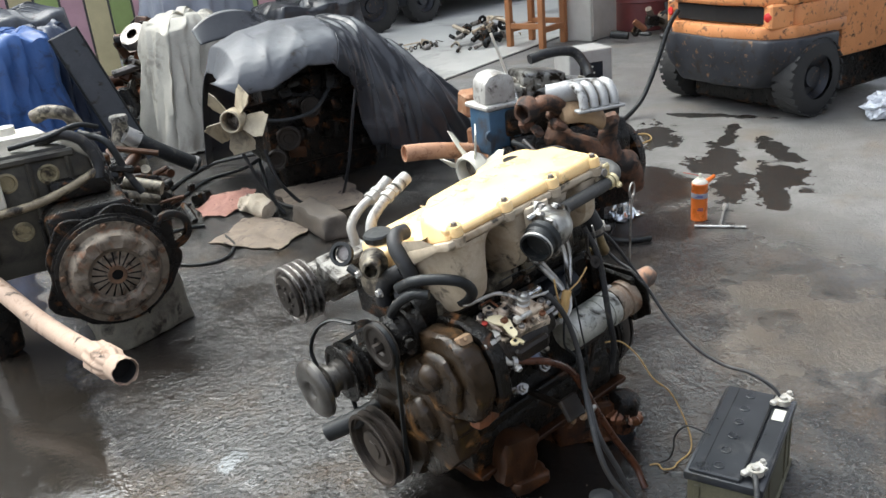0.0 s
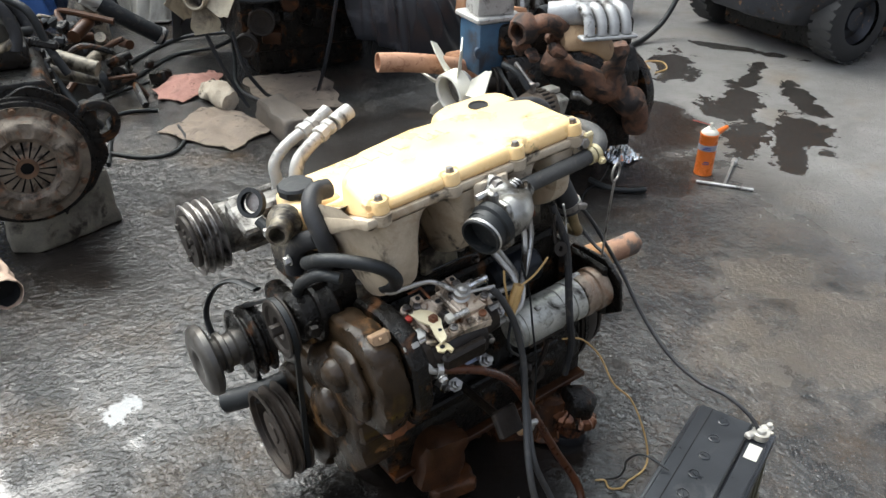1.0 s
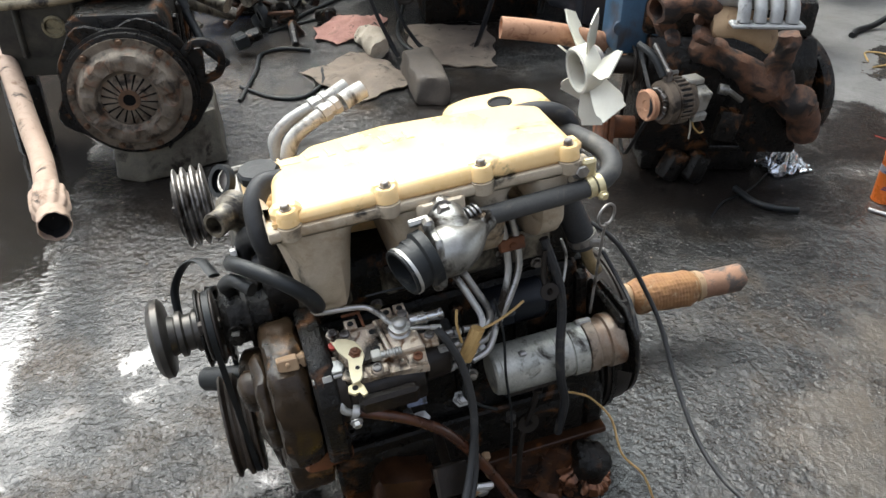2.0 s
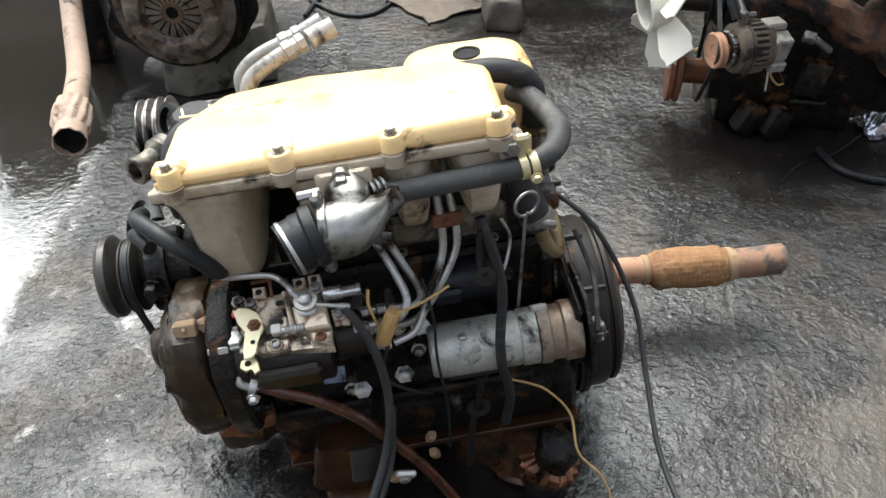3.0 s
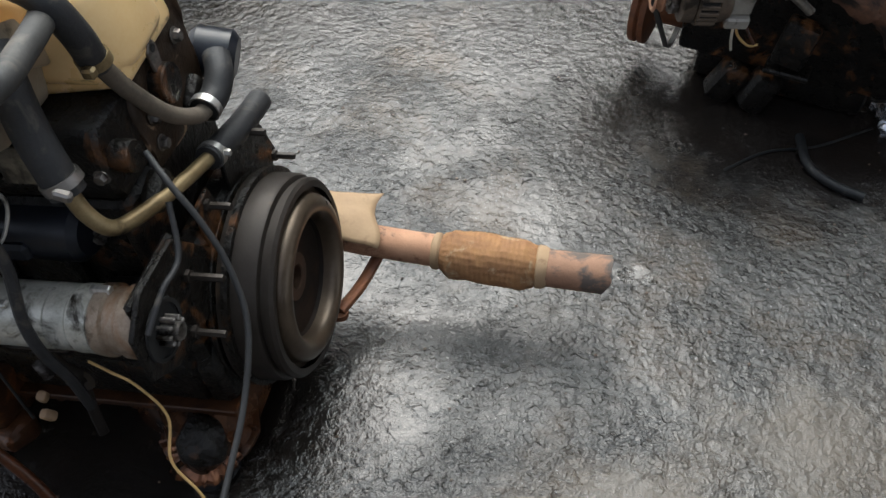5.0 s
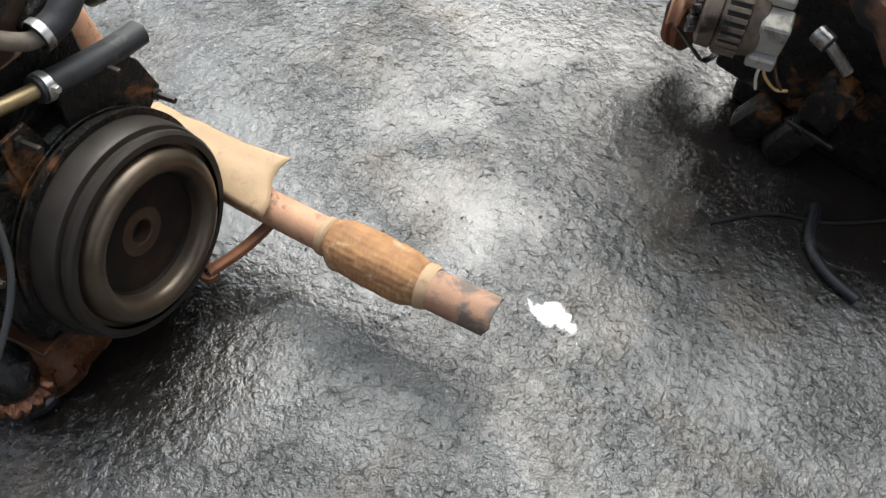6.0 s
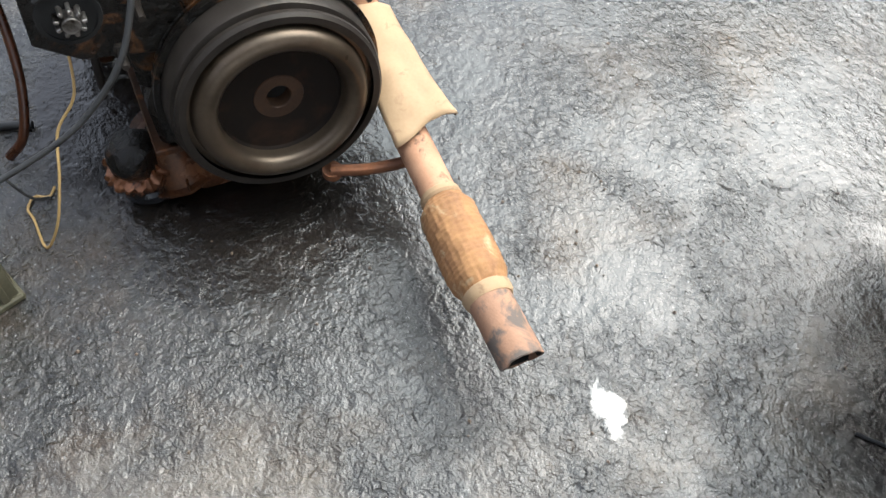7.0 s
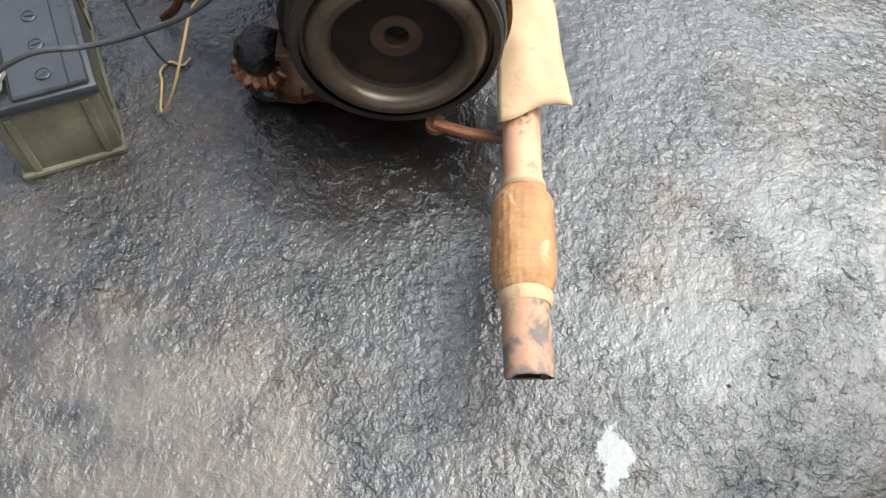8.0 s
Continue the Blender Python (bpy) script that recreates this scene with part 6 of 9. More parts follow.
prism(b, [(-0.09, -0.005), (0.02, -0.035), (0.14, 0.02), (0.285, 0.09), (0.26, 0.38), (-0.10, 0.40)], "z", 0.0, 0.20, 0.014, 2, 0.90)
bmesh.ops.subdivide_edges(b, edges=[e for e in b.edges if e.calc_length() > 0.05], cuts=3, use_grid_fill=True)
rough_up(b, 0.008, 14)
rough_up(b, 0.003, 50)
for v in b.verts:
    v.co.z = max(0.0, v.co.z)
part("oil_pan", b, M_PAN, clutch_engine, "dusty grey cast oil pan resting on the ground")
b = BM()
prism(b, [(-0.42, 0.30), (-0.42, 0.745), (-0.38, 0.765), (-0.02, 0.765), (0.06, 0.70), (0.08, 0.45), (0.02, 0.30)], "y", 0.225, 0.52, 0.014, 2)
for x in (-0.34, -0.155, -0.02):
    box(b, (x, 0.222, 0.55), (0.022, 0.024, 0.36), bevel=0.008)
box(b, (-0.2, 0.224, 0.735), (0.42, 0.03, 0.03), bevel=0.008)
rough_up(b, 0.003, 30)
pieces("side_block", b, material("olive_grimy_casting", (0.075, 0.068, 0.05), (0.03, 0.027, 0.021), 0.55, 0.1, 10, 160, 0.3, stain=(0.014, 0.012, 0.010), stain_at=0.5, stain_soft=0.2, stain_scale=7), clutch_engine, "grimy olive cast block side with core plugs")
for x, z in ((-0.24, 0.665), (-0.095, 0.668), (-0.23, 0.475)):
    b = BM()
    lathe(b, (x, 0.227, z), (0, -1, 0), [(0, 0.038), (0.008, 0.038), (0.010, 0.030), (0.003, 0.026), (0.003, 0.001)], 24)
    part("core_plug", b, M_COREPLUG, clutch_engine, "tarnished yellow core plug")
b = BM()
box(b, (-0.31, 0.205, 0.655), (0.10, 0.02, 0.15), (0, 0, 0), 0.012, seg=2)
part("side_plate", b, M_WHITE, clutch_engine, "dirty cream plastic plate")
b = BM()
tube(b, [(-0.42, 0.175, 0.565), (-0.32, 0.18, 0.567), (-0.22, 0.18, 0.572), (-0.12, 0.19, 0.585), (0.0, 0.20, 0.62), (0.09, 0.21, 0.655)], 0.017, 16, 8)
part("coolant_pipe", b, material("tan_tarnished_pipe", (0.36, 0.30, 0.20), (0.15, 0.115, 0.075), 0.45, 0.3, 14, 200, 0.2, grime=0.7), clutch_engine, "long tan coolant pipe")
for pts, r, m in (([(-0.10, 0.30, 0.77), (-0.02, 0.24, 0.80), (0.05, 0.22, 0.76), (0.08, 0.21, 0.68), (0.07, 0.20, 0.62)], 0.020, M_HOSE), ([(-0.2, 0.26, 0.78), (-0.08, 0.22, 0.80), (0.04, 0.25, 0.82), (0.12, 0.30, 0.79)], 0.010, M_RUBBER), ([(0.05, 0.3, 0.78), (0.13, 0.22, 0.74), (0.17, 0.20, 0.62), (0.21, 0.18, 0.53)], 0.014, M_RUBBER)):
    b = BM()
    tube(b, pts, r, 12, 8)
    part("hose", b, m, clutch_engine)
b = BM()
box(b, (-0.16, 0.68, 0.70), (0.24, 0.18, 0.11), (0, 0, 8), 0.03, seg=3)
rod(b, (-0.18, 0.68, 0.75), (-0.18, 0.68, 0.785), 0.04, seg=22)
part("reservoir", b, M_WHITE, clutch_engine, "dirty white plastic reservoir")
b = BM()
tube(b, [(-0.05, 0.80, 0.78), (0.0, 0.76, 0.80), (0.07, 0.73, 0.78), (0.10, 0.73, 0.72)], 0.03, 16, 6)
lathe(b, (0.09, 0.73, 0.735), (0.3, 0, -1), [(0, 0.036), (0.012, 0.036)], 18)
part("water_outlet", b, M_OLIVEALU, clutch_engine)
for pts, r, m in (([(0.06, 0.6, 0.60), (0.10, 0.58, 0.68), (0.13, 0.56, 0.62), (0.14, 0.52, 0.52)], 0.021, M_HOSE), ([(-0.2, 0.45, 0.60), (-0.05, 0.5, 0.66), (0.08, 0.58, 0.70), (0.17, 0.65, 0.69)], 0.010, M_HOSE), ([(0.15, 0.45, 0.50), (0.20, 0.40, 0.40), (0.24, 0.35, 0.33), (0.30, 0.40, 0.25)], 0.016, M_RUBBER), ([(-0.25, 0.4, 0.56), (-0.10, 0.38, 0.62), (0.05, 0.44, 0.62), (0.14, 0.52, 0.60)], 0.014, M_RUBBER), ([(-0.1, 0.3, 0.57), (0.02, 0.3, 0.63), (0.12, 0.36, 0.60)], 0.018, M_OILY)):
    b = BM()
    tube(b, pts, r, 12, 8)
    part("hose", b, m, clutch_engine)
b = BM()
for k in range(16):
    rr = random.Random(k)
    part("fitting", box(BM(), (rr.uniform(-0.18, 0.17), rr.uniform(0.2, 0.74), rr.uniform(0.56, 0.66)), (rr.uniform(0.03, 0.08), rr.uniform(0.03, 0.09), rr.uniform(0.03, 0.07)), (rr.uniform(-20, 20), rr.uniform(-20, 20), rr.uniform(0, 90)), 0.008), M_OILY, clutch_engine)
b = BM()
rod(b, (0.20, 0.50, 0.50), (0.33, 0.42, 0.46), 0.03, seg=18)
rod(b, (0.10, 0.60, 0.45), (0.34, 0.62, 0.36), 0.028, seg=18)
part("side_pipe", b, M_OLIVEALU, clutch_engine)

# front pipe leaning on that engine
M_FRONTPIPE = material("pale_rusted_tan", (0.47, 0.345, 0.26), (0.33, 0.225, 0.16), 0.75, 0.1, 14, 220, 0.3, stain=(0.20, 0.115, 0.07), stain_at=0.56, stain_soft=0.14, stain_scale=14, grime=0.2)
fp = thing("front_pipe", pose(-0.705, 0.817, 0.019), "pale rusted exhaust front pipe with ribbed flex end", "pipe")
b = BM()
tube(b, [(-0.02, 0.16, 0.235), (-0.035, 0.26, 0.228), (-0.06, 0.42, 0.225), (-0.10, 0.60, 0.25), (-0.155, 0.85, 0.31), (-0.21, 1.08, 0.36)], 0.034, 20, 8)
part("pipe", b, M_FRONTPIPE, fp)
b = BM()
tube(b, [(-0.022, 0.185, 0.235), (-0.015, 0.12, 0.237), (-0.002, 0.035, 0.239)], 0.050, 84, 10, lambda u: 0.74 + 0.26 * min(1, u * 6, (1 - u) * 5))
for v in b.verts:
    d = Vector((v.co.x + 0.012, 0, v.co.z - 0.237))
    t = math.atan2(d.z, d.x)
    v.co += d * (0.05 * math.cos(11 * t)) + 0.0012 * noise.noise_vector(v.co * 40)
part("flex_section", b, M_FRONTPIPE, fp, "ribbed tan flex sleeve")
b = BM()
hollow(b, (-0.004, 0.05, 0.238), (0.008, -0.018, 0.240), 0.040, 0.003, 0.0435, 36, 0.065)
for v in b.verts:
    if v.co.y < 0.0:
        v.co.y += 0.011 * noise.noise(Vector((v.co.x * 50, 0, v.co.z * 50))) + 0.006 * noise.noise(Vector((v.co.x * 140, 3, v.co.z * 140)))
part("pipe_mouth", b, M_FRONTPIPE, fp, "jagged open pipe mouth")
b = BM()
lathe(b, (0.0, 0.03, 0.2385), (0.1, -1, 0), [(0, 0.001), (0.0, 0.036), (0.040, 0.0385)], 30, True)
part("soot", b, M_DARK, fp)
stand = thing("pipe_rest", pose(-0.872, 1.84, 0, 0, 0, 10), "dark oily scrap casting holding up the pipe", "scrap metal")
b = BM()
box(b, (0, 0, 0.14), (0.12, 0.16, 0.28), (0, 0, 0), 0.03, seg=2)
box(b, (0, 0, 0.29), (0.09, 0.10, 0.06), (10, 5, 0), 0.02, seg=2)
rough_up(b, 0.012, 12)
part("casting", b, M_OILY, stand)


# cloths on the ground
M_PINK = material("pink_cloth", (0.42, 0.22, 0.175), (0.24, 0.115, 0.09), 0.9, 0, 14, 160, 0.3, stain=(0.13, 0.075, 0.055), stain_at=0.53, grime=0.2)
M_CREAM = material("cream_cloth", (0.48, 0.42, 0.33), (0.28, 0.23, 0.17), 0.9, 0, 12, 160, 0.3, stain=(0.18, 0.14, 0.10), stain_at=0.54, grime=0.2)
M_CARD = material("soiled_cardboard", (0.25, 0.195, 0.145), (0.13, 0.10, 0.075), 0.85, 0, 9, 120, 0.25, stain=(0.07, 0.055, 0.042), stain_at=0.54, stain_soft=0.2, grime=0.2)
pk = thing("pink_rag", pose(0.50, 2.78, 0, 0, 0, -20), "dirty pink rag lying crumpled on the ground", "rag")
part("cloth", sheet(24, 20, 0.30, 0.36, lambda x, y: 0.002 + 0.045 * max(0, 1 - (x / 0.16) ** 2 - (y / 0.19) ** 2) + 0.035 * abs(noise.noise(Vector((x * 11, y * 11, 1)))) + 0.014 * abs(noise.noise(Vector((x * 27, y * 27, 4)))), 0.005, 0.45, 1), M_PINK, pk)
cr = thing("cream_rag", pose(0.535, 2.50, 0, 0, 0, 30), "cream cloth folded over on the ground", "rag")
b = BM()
tube(b, [(-0.05, -0.12, 0.05), (-0.01, -0.04, 0.055), (0.02, 0.05, 0.05), (0.06, 0.12, 0.035)], 0.055, 18, 8, lambda u: 0.75 + 0.3 * math.sin(3 * u + 0.5), 0.8)
rough_up(b, 0.018, 16)
rough_up(b, 0.008, 38, 2)
for v in b.verts:
    v.co.z = max(v.co.z, 0.002)
part("cloth", b, M_CREAM, cr)
cd = thing("cardboard_sheet", pose(0.42, 2.18, 0, 0, 0, 28), "soiled brown cardboard lying flat on the ground", "cardboard")
part("sheet", sheet(18, 18, 0.36, 0.42, folds(0.045, 6, 5), 0.005, 0.25, 5), M_CARD, cd)
cd2 = thing("cardboard_sheet", pose(0.92, 2.46, 0, 0, 0, -15), "dark oil-soaked cardboard lying under the covered engine", "cardboard")
part("sheet", sheet(18, 18, 0.40, 0.55, folds(0.012, 5, 9), 0.005, 0.2, 8), M_CARD, cd2)
for k, (pts, r) in enumerate((
    ([(-0.12, 2.05, 0.008), (-0.02, 2.35, 0.008), (0.03, 2.55, 0.008), (0.14, 2.6, 0.008), (0.26, 2.55, 0.008)], 0.009),
    ([(-0.1, 2.2, 0.007), (0.02, 2.05, 0.007), (0.14, 2.03, 0.007), (0.24, 2.15, 0.007), (0.27, 2.32, 0.007)], 0.008),
    ([(0.25, 3.0, 0.008), (0.45, 3.2, 0.008), (0.65, 3.35, 0.008), (0.85, 3.30, 0.03), (0.92, 3.2, 0.09)], 0.011),
    ([(0.10, 2.85, 0.006), (0.22, 2.92, 0.006), (0.36, 2.98, 0.006)], 0.007),
    ([(0.92, 3.2, 0.09), (0.80, 2.9, 0.05), (0.72, 2.7, 0.012), (0.70, 2.5, 0.010), (0.75, 2.3, 0.010)], 0.010),
    ([(0.3, 3.25, 0.01), (0.55, 3.5, 0.01), (0.78, 3.62, 0.02), (0.98, 3.45, 0.06), (1.02, 3.2, 0.12)], 0.012))):
    hose("floor_hose", pts, r, M_RUBBER, "thin black rubber hose lying across the floor", "hose", 10)

# ---- engine under a grey tarpaulin ----
te = thing("covered_engine", pose(1.2, 2.85, 0), "large dark engine half covered by a tarpaulin", "engine")
b = BM()
box(b, (-0.03, 0.02, 0.40), (0.74, 0.44, 0.50), (0, 0, -8), 0.03, seg=2)
box(b, (-0.08, 0.0, 0.70), (0.46, 0.34, 0.14), (0, 0, -8), 0.03, seg=2)
box(b, (0.0, 0.05, 0.12), (0.6, 0.34, 0.24), (0, 0, -8), 0.03, seg=2)
rough_up(b, 0.012, 8)
pieces("block", b, M_OILY, te)
for k in range(24):
    rr = random.Random(100 + k)
    bm = BM()
    c = (rr.uniform(-0.40, 0.30), -0.22 + rr.uniform(-0.05, 0.03), rr.uniform(0.18, 0.62))
    if k % 3:
        box(bm, c, (rr.uniform(0.04, 0.12), rr.uniform(0.06, 0.14), rr.uniform(0.04, 0.12)), (rr.uniform(-25, 25), rr.uniform(-25, 25), rr.uniform(-30, 30)), 0.012, seg=2)
    else:
        rod(bm, c, (c[0] + rr.uniform(-0.04, 0.04), c[1] - 0.09, c[2] + rr.uniform(-0.03, 0.03)), rr.uniform(0.02, 0.045), seg=16, bevel=0.008)
    rough_up(bm, 0.004, 25, k)
    part("fitting", bm, M_BROWN if k % 7 == 2 else M_OILY, te)
for x, z, r in ((-0.36, 0.36, 0.065), (-0.45, 0.26, 0.055), (-0.20, 0.50, 0.055)):
    b = BM()
    pulley(b, (x - 0.05, -0.36, z), (0.5, 0.85, 0), 0.05, r, 1, 0.012, 0.008, 0.025)
    rod(b, (x - 0.03, -0.33, z), (x + 0.09, -0.14, z), r * 0.5, seg=18)
    part("pulley", b, M_FLY, te, "oily black belt pulley")
for pts, r in (([(-0.66, -0.36, 0.56), (-0.52, -0.46, 0.50), (-0.30, -0.46, 0.50), (-0.12, -0.36, 0.58)], 0.011), ([(-0.56, -0.36, 0.34), (-0.54, -0.42, 0.18), (-0.47, -0.44, 0.06), (-0.43, -0.46, 0.02)], 0.012), ([(-0.70, -0.40, 0.36), (-0.66, -0.44, 0.22), (-0.60, -0.47, 0.08), (-0.57, -0.5, 0.012)], 0.012), ([(0.2, -0.2, 0.5), (0.24, -0.3, 0.3), (0.2, -0.33, 0.1)], 0.02)):
    b = BM()
    tube(b, pts, r, 12, 8, flat=0.7)
    part("hose", b, M_RUBBER, te)


def fan_blade(bm, m, r0, r1, w0, w1, pitch):
    """A twisted plastic blade in the plane y-z of m, thick enough to show its edge."""
    vs = []
    n = 7
    for i in range(n + 1):
        u = i / n
        r = r0 + (r1 - r0) * u
        w = w0 + (w1 - w0) * min(1, u * 1.6)
        if u > 0.85:
            w *= 0.86
        a = radians(pitch * (1 - 0.15 * u))
        for s in (-1, 1):
            for h in (0.0025, -0.0025):
                vs.append(m @ Vector((s * w * math.sin(a) + h * math.cos(a), s * w * math.cos(a) - h * math.sin(a), r)))
    fs = []
    for i in range(n):
        k = 4 * i
        fs += [(k, k + 4, k + 6, k + 2), (k + 1, k + 3, k + 7, k + 5), (k, k + 1, k + 5, k + 4), (k + 2, k + 6, k + 7, k + 3)]
    fs += [(0, 2, 3, 1), (4 * n, 4 * n + 1, 4 * n + 3, 4 * n + 2)]
    merge(bm, vs, fs)


def fan(parent, c, yaw, r, hub, angles, mat, pitch=35, width=0.05, tilt=0):
    """A moulded fan: an open hub ring, its boss and single blades; its axis along x turned by yaw and tilted."""
    M = Matrix.Translation(c) @ Matrix.Rotation(radians(yaw), 4, "Z") @ Matrix.Rotation(radians(tilt), 4, "Y")
    ax = M.to_3x3() @ Vector((1, 0, 0))
    bm = BM()
    lathe(bm, M @ Vector((-0.03, 0, 0)), ax, [(0.0, hub * 0.80), (-0.004, hub * 0.9), (0.0, hub), (0.058, hub * 1.04), (0.058, hub * 0.92), (0.02, hub * 0.78), (0.0, hub * 0.80)], 40, True)
    core = part("fan", bm, mat, parent, "cream moulded plastic fan")
    bm = BM()
    lathe(bm, M @ Vector((-0.01, 0, 0)), ax, [(0.02, 0.001), (0.02, hub * 0.28), (0.03, hub * 0.5), (0.034, hub * 0.86), (0.06, hub * 0.86)], 30)
    ring_bolts(bm, M @ Vector((0.018, 0, 0)), -ax, hub * 0.55, 4, 0.007, 0.008)
    part("fan_boss", bm, M_STEEL, core, "grimy steel fan boss with four bolts")
    for a in angles:
        bm = BM()
        fan_blade(bm, M @ Matrix.Translation((0.014, 0, 0)) @ Matrix.Rotation(radians(a), 4, "X"), hub * 0.95, r, width * 0.6, width, pitch)
        part("fan_blade", bm, mat, core)
    return core


M_FAN = material("cream_fan_plastic", (0.80, 0.77, 0.66), (0.70, 0.66, 0.54), 0.45, 0, 14, 160, 0.05, stain=(0.45, 0.37, 0.26), stain_at=0.66)
M_FANDIRTY = material("grimy_fan_plastic", (0.46, 0.39, 0.27), (0.24, 0.195, 0.13), 0.5, 0, 12, 160, 0.08, stain=(0.10, 0.08, 0.06), stain_at=0.52)
fan(te, (-0.735, -0.44, 0.545), 35, 0.17, 0.060, (100, 172, 238, 310, 28), M_FANDIRTY, 40, 0.068)
b = BM()
rod(b, (-0.70, -0.42, 0.54), (-0.36, -0.16, 0.50), 0.045, seg=22)
part("fan_shaft", b, M_OILY, te)

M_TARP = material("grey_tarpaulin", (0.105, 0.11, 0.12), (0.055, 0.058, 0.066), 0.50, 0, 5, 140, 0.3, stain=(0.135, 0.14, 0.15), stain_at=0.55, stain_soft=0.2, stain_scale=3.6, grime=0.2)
M_TARPDARK = material("black_tarpaulin", (0.035, 0.037, 0.042), (0.016, 0.017, 0.02), 0.32, 0, 5, 120, 0.1)


CREST = [(0.0, 0.56, 2.78, 0.73), (0.07, 0.64, 2.85, 0.855), (0.20, 0.80, 2.88, 0.905), (0.35, 1.02, 2.88, 0.935), (0.48, 1.26, 2.88, 0.922), (0.60, 1.49, 2.88, 0.885), (0.72, 1.69, 2.84, 0.74), (0.84, 1.84, 2.80, 0.61), (1.0, 2.10, 2.74, 0.33)]
HEM = [(0.0, 0.43, 2.52, 0.735), (0.07, 0.52, 2.42, 0.660), (0.20, 0.69, 2.38, 0.660), (0.35, 0.91, 2.38, 0.745), (0.45, 1.07, 2.38, 0.728), (0.52, 1.15, 2.40, 0.63), (0.58, 1.20, 2.42, 0.50), (0.64, 1.27, 2.42, 0.22), (0.76, 1.49, 2.40, 0.14), (0.82, 1.56, 2.38, 0.08), (0.90, 1.75, 2.38, 0.06), (1.0, 2.02, 2.46, 0.05)]


def along(table, u):
    """A smooth walk through rows of (u, x, y, z)."""
    for a, c in zip(table, table[1:]):
        if u <= c[0] or c is table[-1]:
            k = max(0.0, min(1.0, (u - a[0]) / (c[0] - a[0])))
            k = k * k * (3 - 2 * k) * 0.6 + k * 0.4
            return Vector(a[1:]).lerp(Vector(c[1:]), k)


def tarp(u, v):
    """The sheet from its back hem over the ridge to the lifted front hem; smooth at the fan end, sharply creased beyond."""
    top, hem = along(CREST, u), along(HEM, u)
    rough = max(0.0, min(1.0, (u - 0.42) / 0.12))
    if v < 0.35:
        k = 1 - v / 0.35
        p = Vector((top.x + 0.04 * k, top.y + 0.06 + 0.42 * k, top.z - (top.z - 0.12) * k ** 2.0))
    else:
        k = (v - 0.35) / 0.65
        p = Vector((top.x + (hem.x - top.x) * k, top.y + (hem.y - top.y) * math.sin(k * math.pi / 2), top.z + (hem.z - top.z) * k ** 2.3))
    crease = abs(noise.noise(Vector((u * 11 - v * 4, v * 0.7, 3)))) + 0.35 * abs(noise.noise(Vector((u * 24 - v * 7, v * 1.1, 7)))) - 0.2
    soft = 0.6 * noise.noise(Vector((u * 6 - v * 2, v * 1.2, 1))) - 0.35 * abs(noise.noise(Vector((u * 9 + v * 3, v * 1.5, 9))))
    lift = (1 - rough) * 0.035 * soft + rough * 0.11 * crease + 0.003 * noise.noise(Vector((u * 40, v * 30, 2)))
    p += Vector((0.15, -0.75, 0.60)) * lift
    p.z = max(p.z, 0.012)
    return p.x, p.y, p.z


def draped(name, fn, nu, nv, mat, parent, label, thick=0.004, wrap=None):
    bm = BM()
    m = parent.matrix_world.inverted()
    merge(bm, [m @ Vector(fn(i / nu, j / nv)) for i in range(nu + 1) for j in range(nv + 1)], [(i * (nv + 1) + j, i * (nv + 1) + j + 1, (i + 1) * (nv + 1) + j + 1, (i + 1) * (nv + 1) + j) for i in range(nu) for j in range(nv)])
    ob = part(name, bm, mat, parent, label, 80)
    mod = ob.modifiers.new("thickness", "SOLIDIFY")
    mod.thickness = thick
    return ob


tp = thing("tarpaulin", pose(1.3, 2.9, 0), "dusty grey tarpaulin draped over a large engine", "tarpaulin")
# One sheet in two greys: paler at the fan end, darker beyond.
draped("cover", lambda u, v: tarp(0.47 * u, v), 60, 60, M_TARP, tp, "paler grey half of the sheet")
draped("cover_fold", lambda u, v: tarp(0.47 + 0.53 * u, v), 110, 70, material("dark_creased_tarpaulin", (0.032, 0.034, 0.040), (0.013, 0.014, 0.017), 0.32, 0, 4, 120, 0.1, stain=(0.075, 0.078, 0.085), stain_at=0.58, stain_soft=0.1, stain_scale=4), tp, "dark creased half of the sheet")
draped("back_flap", lambda u, v: (0.60 + 0.50 * u, 2.98 + 0.10 * v + 0.02 * math.sin(7 * u), 0.86 + 0.04 * u + (0.02 + 0.115 * math.sin(math.pi * (0.15 + 0.85 * u))) * v), 30, 10, M_TARPDARK, tp, "black flap standing up behind the ridge")
b = BM()
tube(b, [Vector(p) - Vector((1.3, 2.9, 0)) for p in ((1.19, 2.40, 0.56), (1.13, 2.37, 0.42), (1.09, 2.37, 0.25), (1.05, 2.38, 0.10), (1.03, 2.40, 0.012))], 0.026, 12, 8, flat=0.25)
part("hanging_strip", b, M_TARPDARK, tp, "torn black strip hanging from the hem")

# ---- engine with the white fan ----
def shift(bm, x, y, z):
    for v in bm.verts:
        v.co += Vector((x, y, z))
    return bm



fe = thing("fan_engine", pose(0.925, 1.044, 0, 0, 0, -17.5), "rusty petrol engine with cream plastic fan on wet ground", "engine")
b = BM()
prism(b, [(-0.16, 0.10), (-0.17, 0.42), (-0.12, 0.50), (0.14, 0.50), (0.18, 0.42), (0.17, 0.10)], "x", 0.20, 0.76, 0.012, 2)
box(b, (0.45, 0.0, 0.06), (0.42, 0.22, 0.12), bevel=0.02, seg=2)
shift(b, 0, 0.23, 0)
part("block", b, M_OILY, fe)
b = BM()
box(b, (0.46, 0.20, 0.56), (0.56, 0.18, 0.12), bevel=0.02, seg=2)
part("cylinder_head", b, M_OILY, fe)
fan(fe, (0.0, 0.092, 0.392), 20, 0.200, 0.078, (14, -38, -90, -140, 168, 118, 66), M_FAN, 50, 0.054, -8)
b = BM()
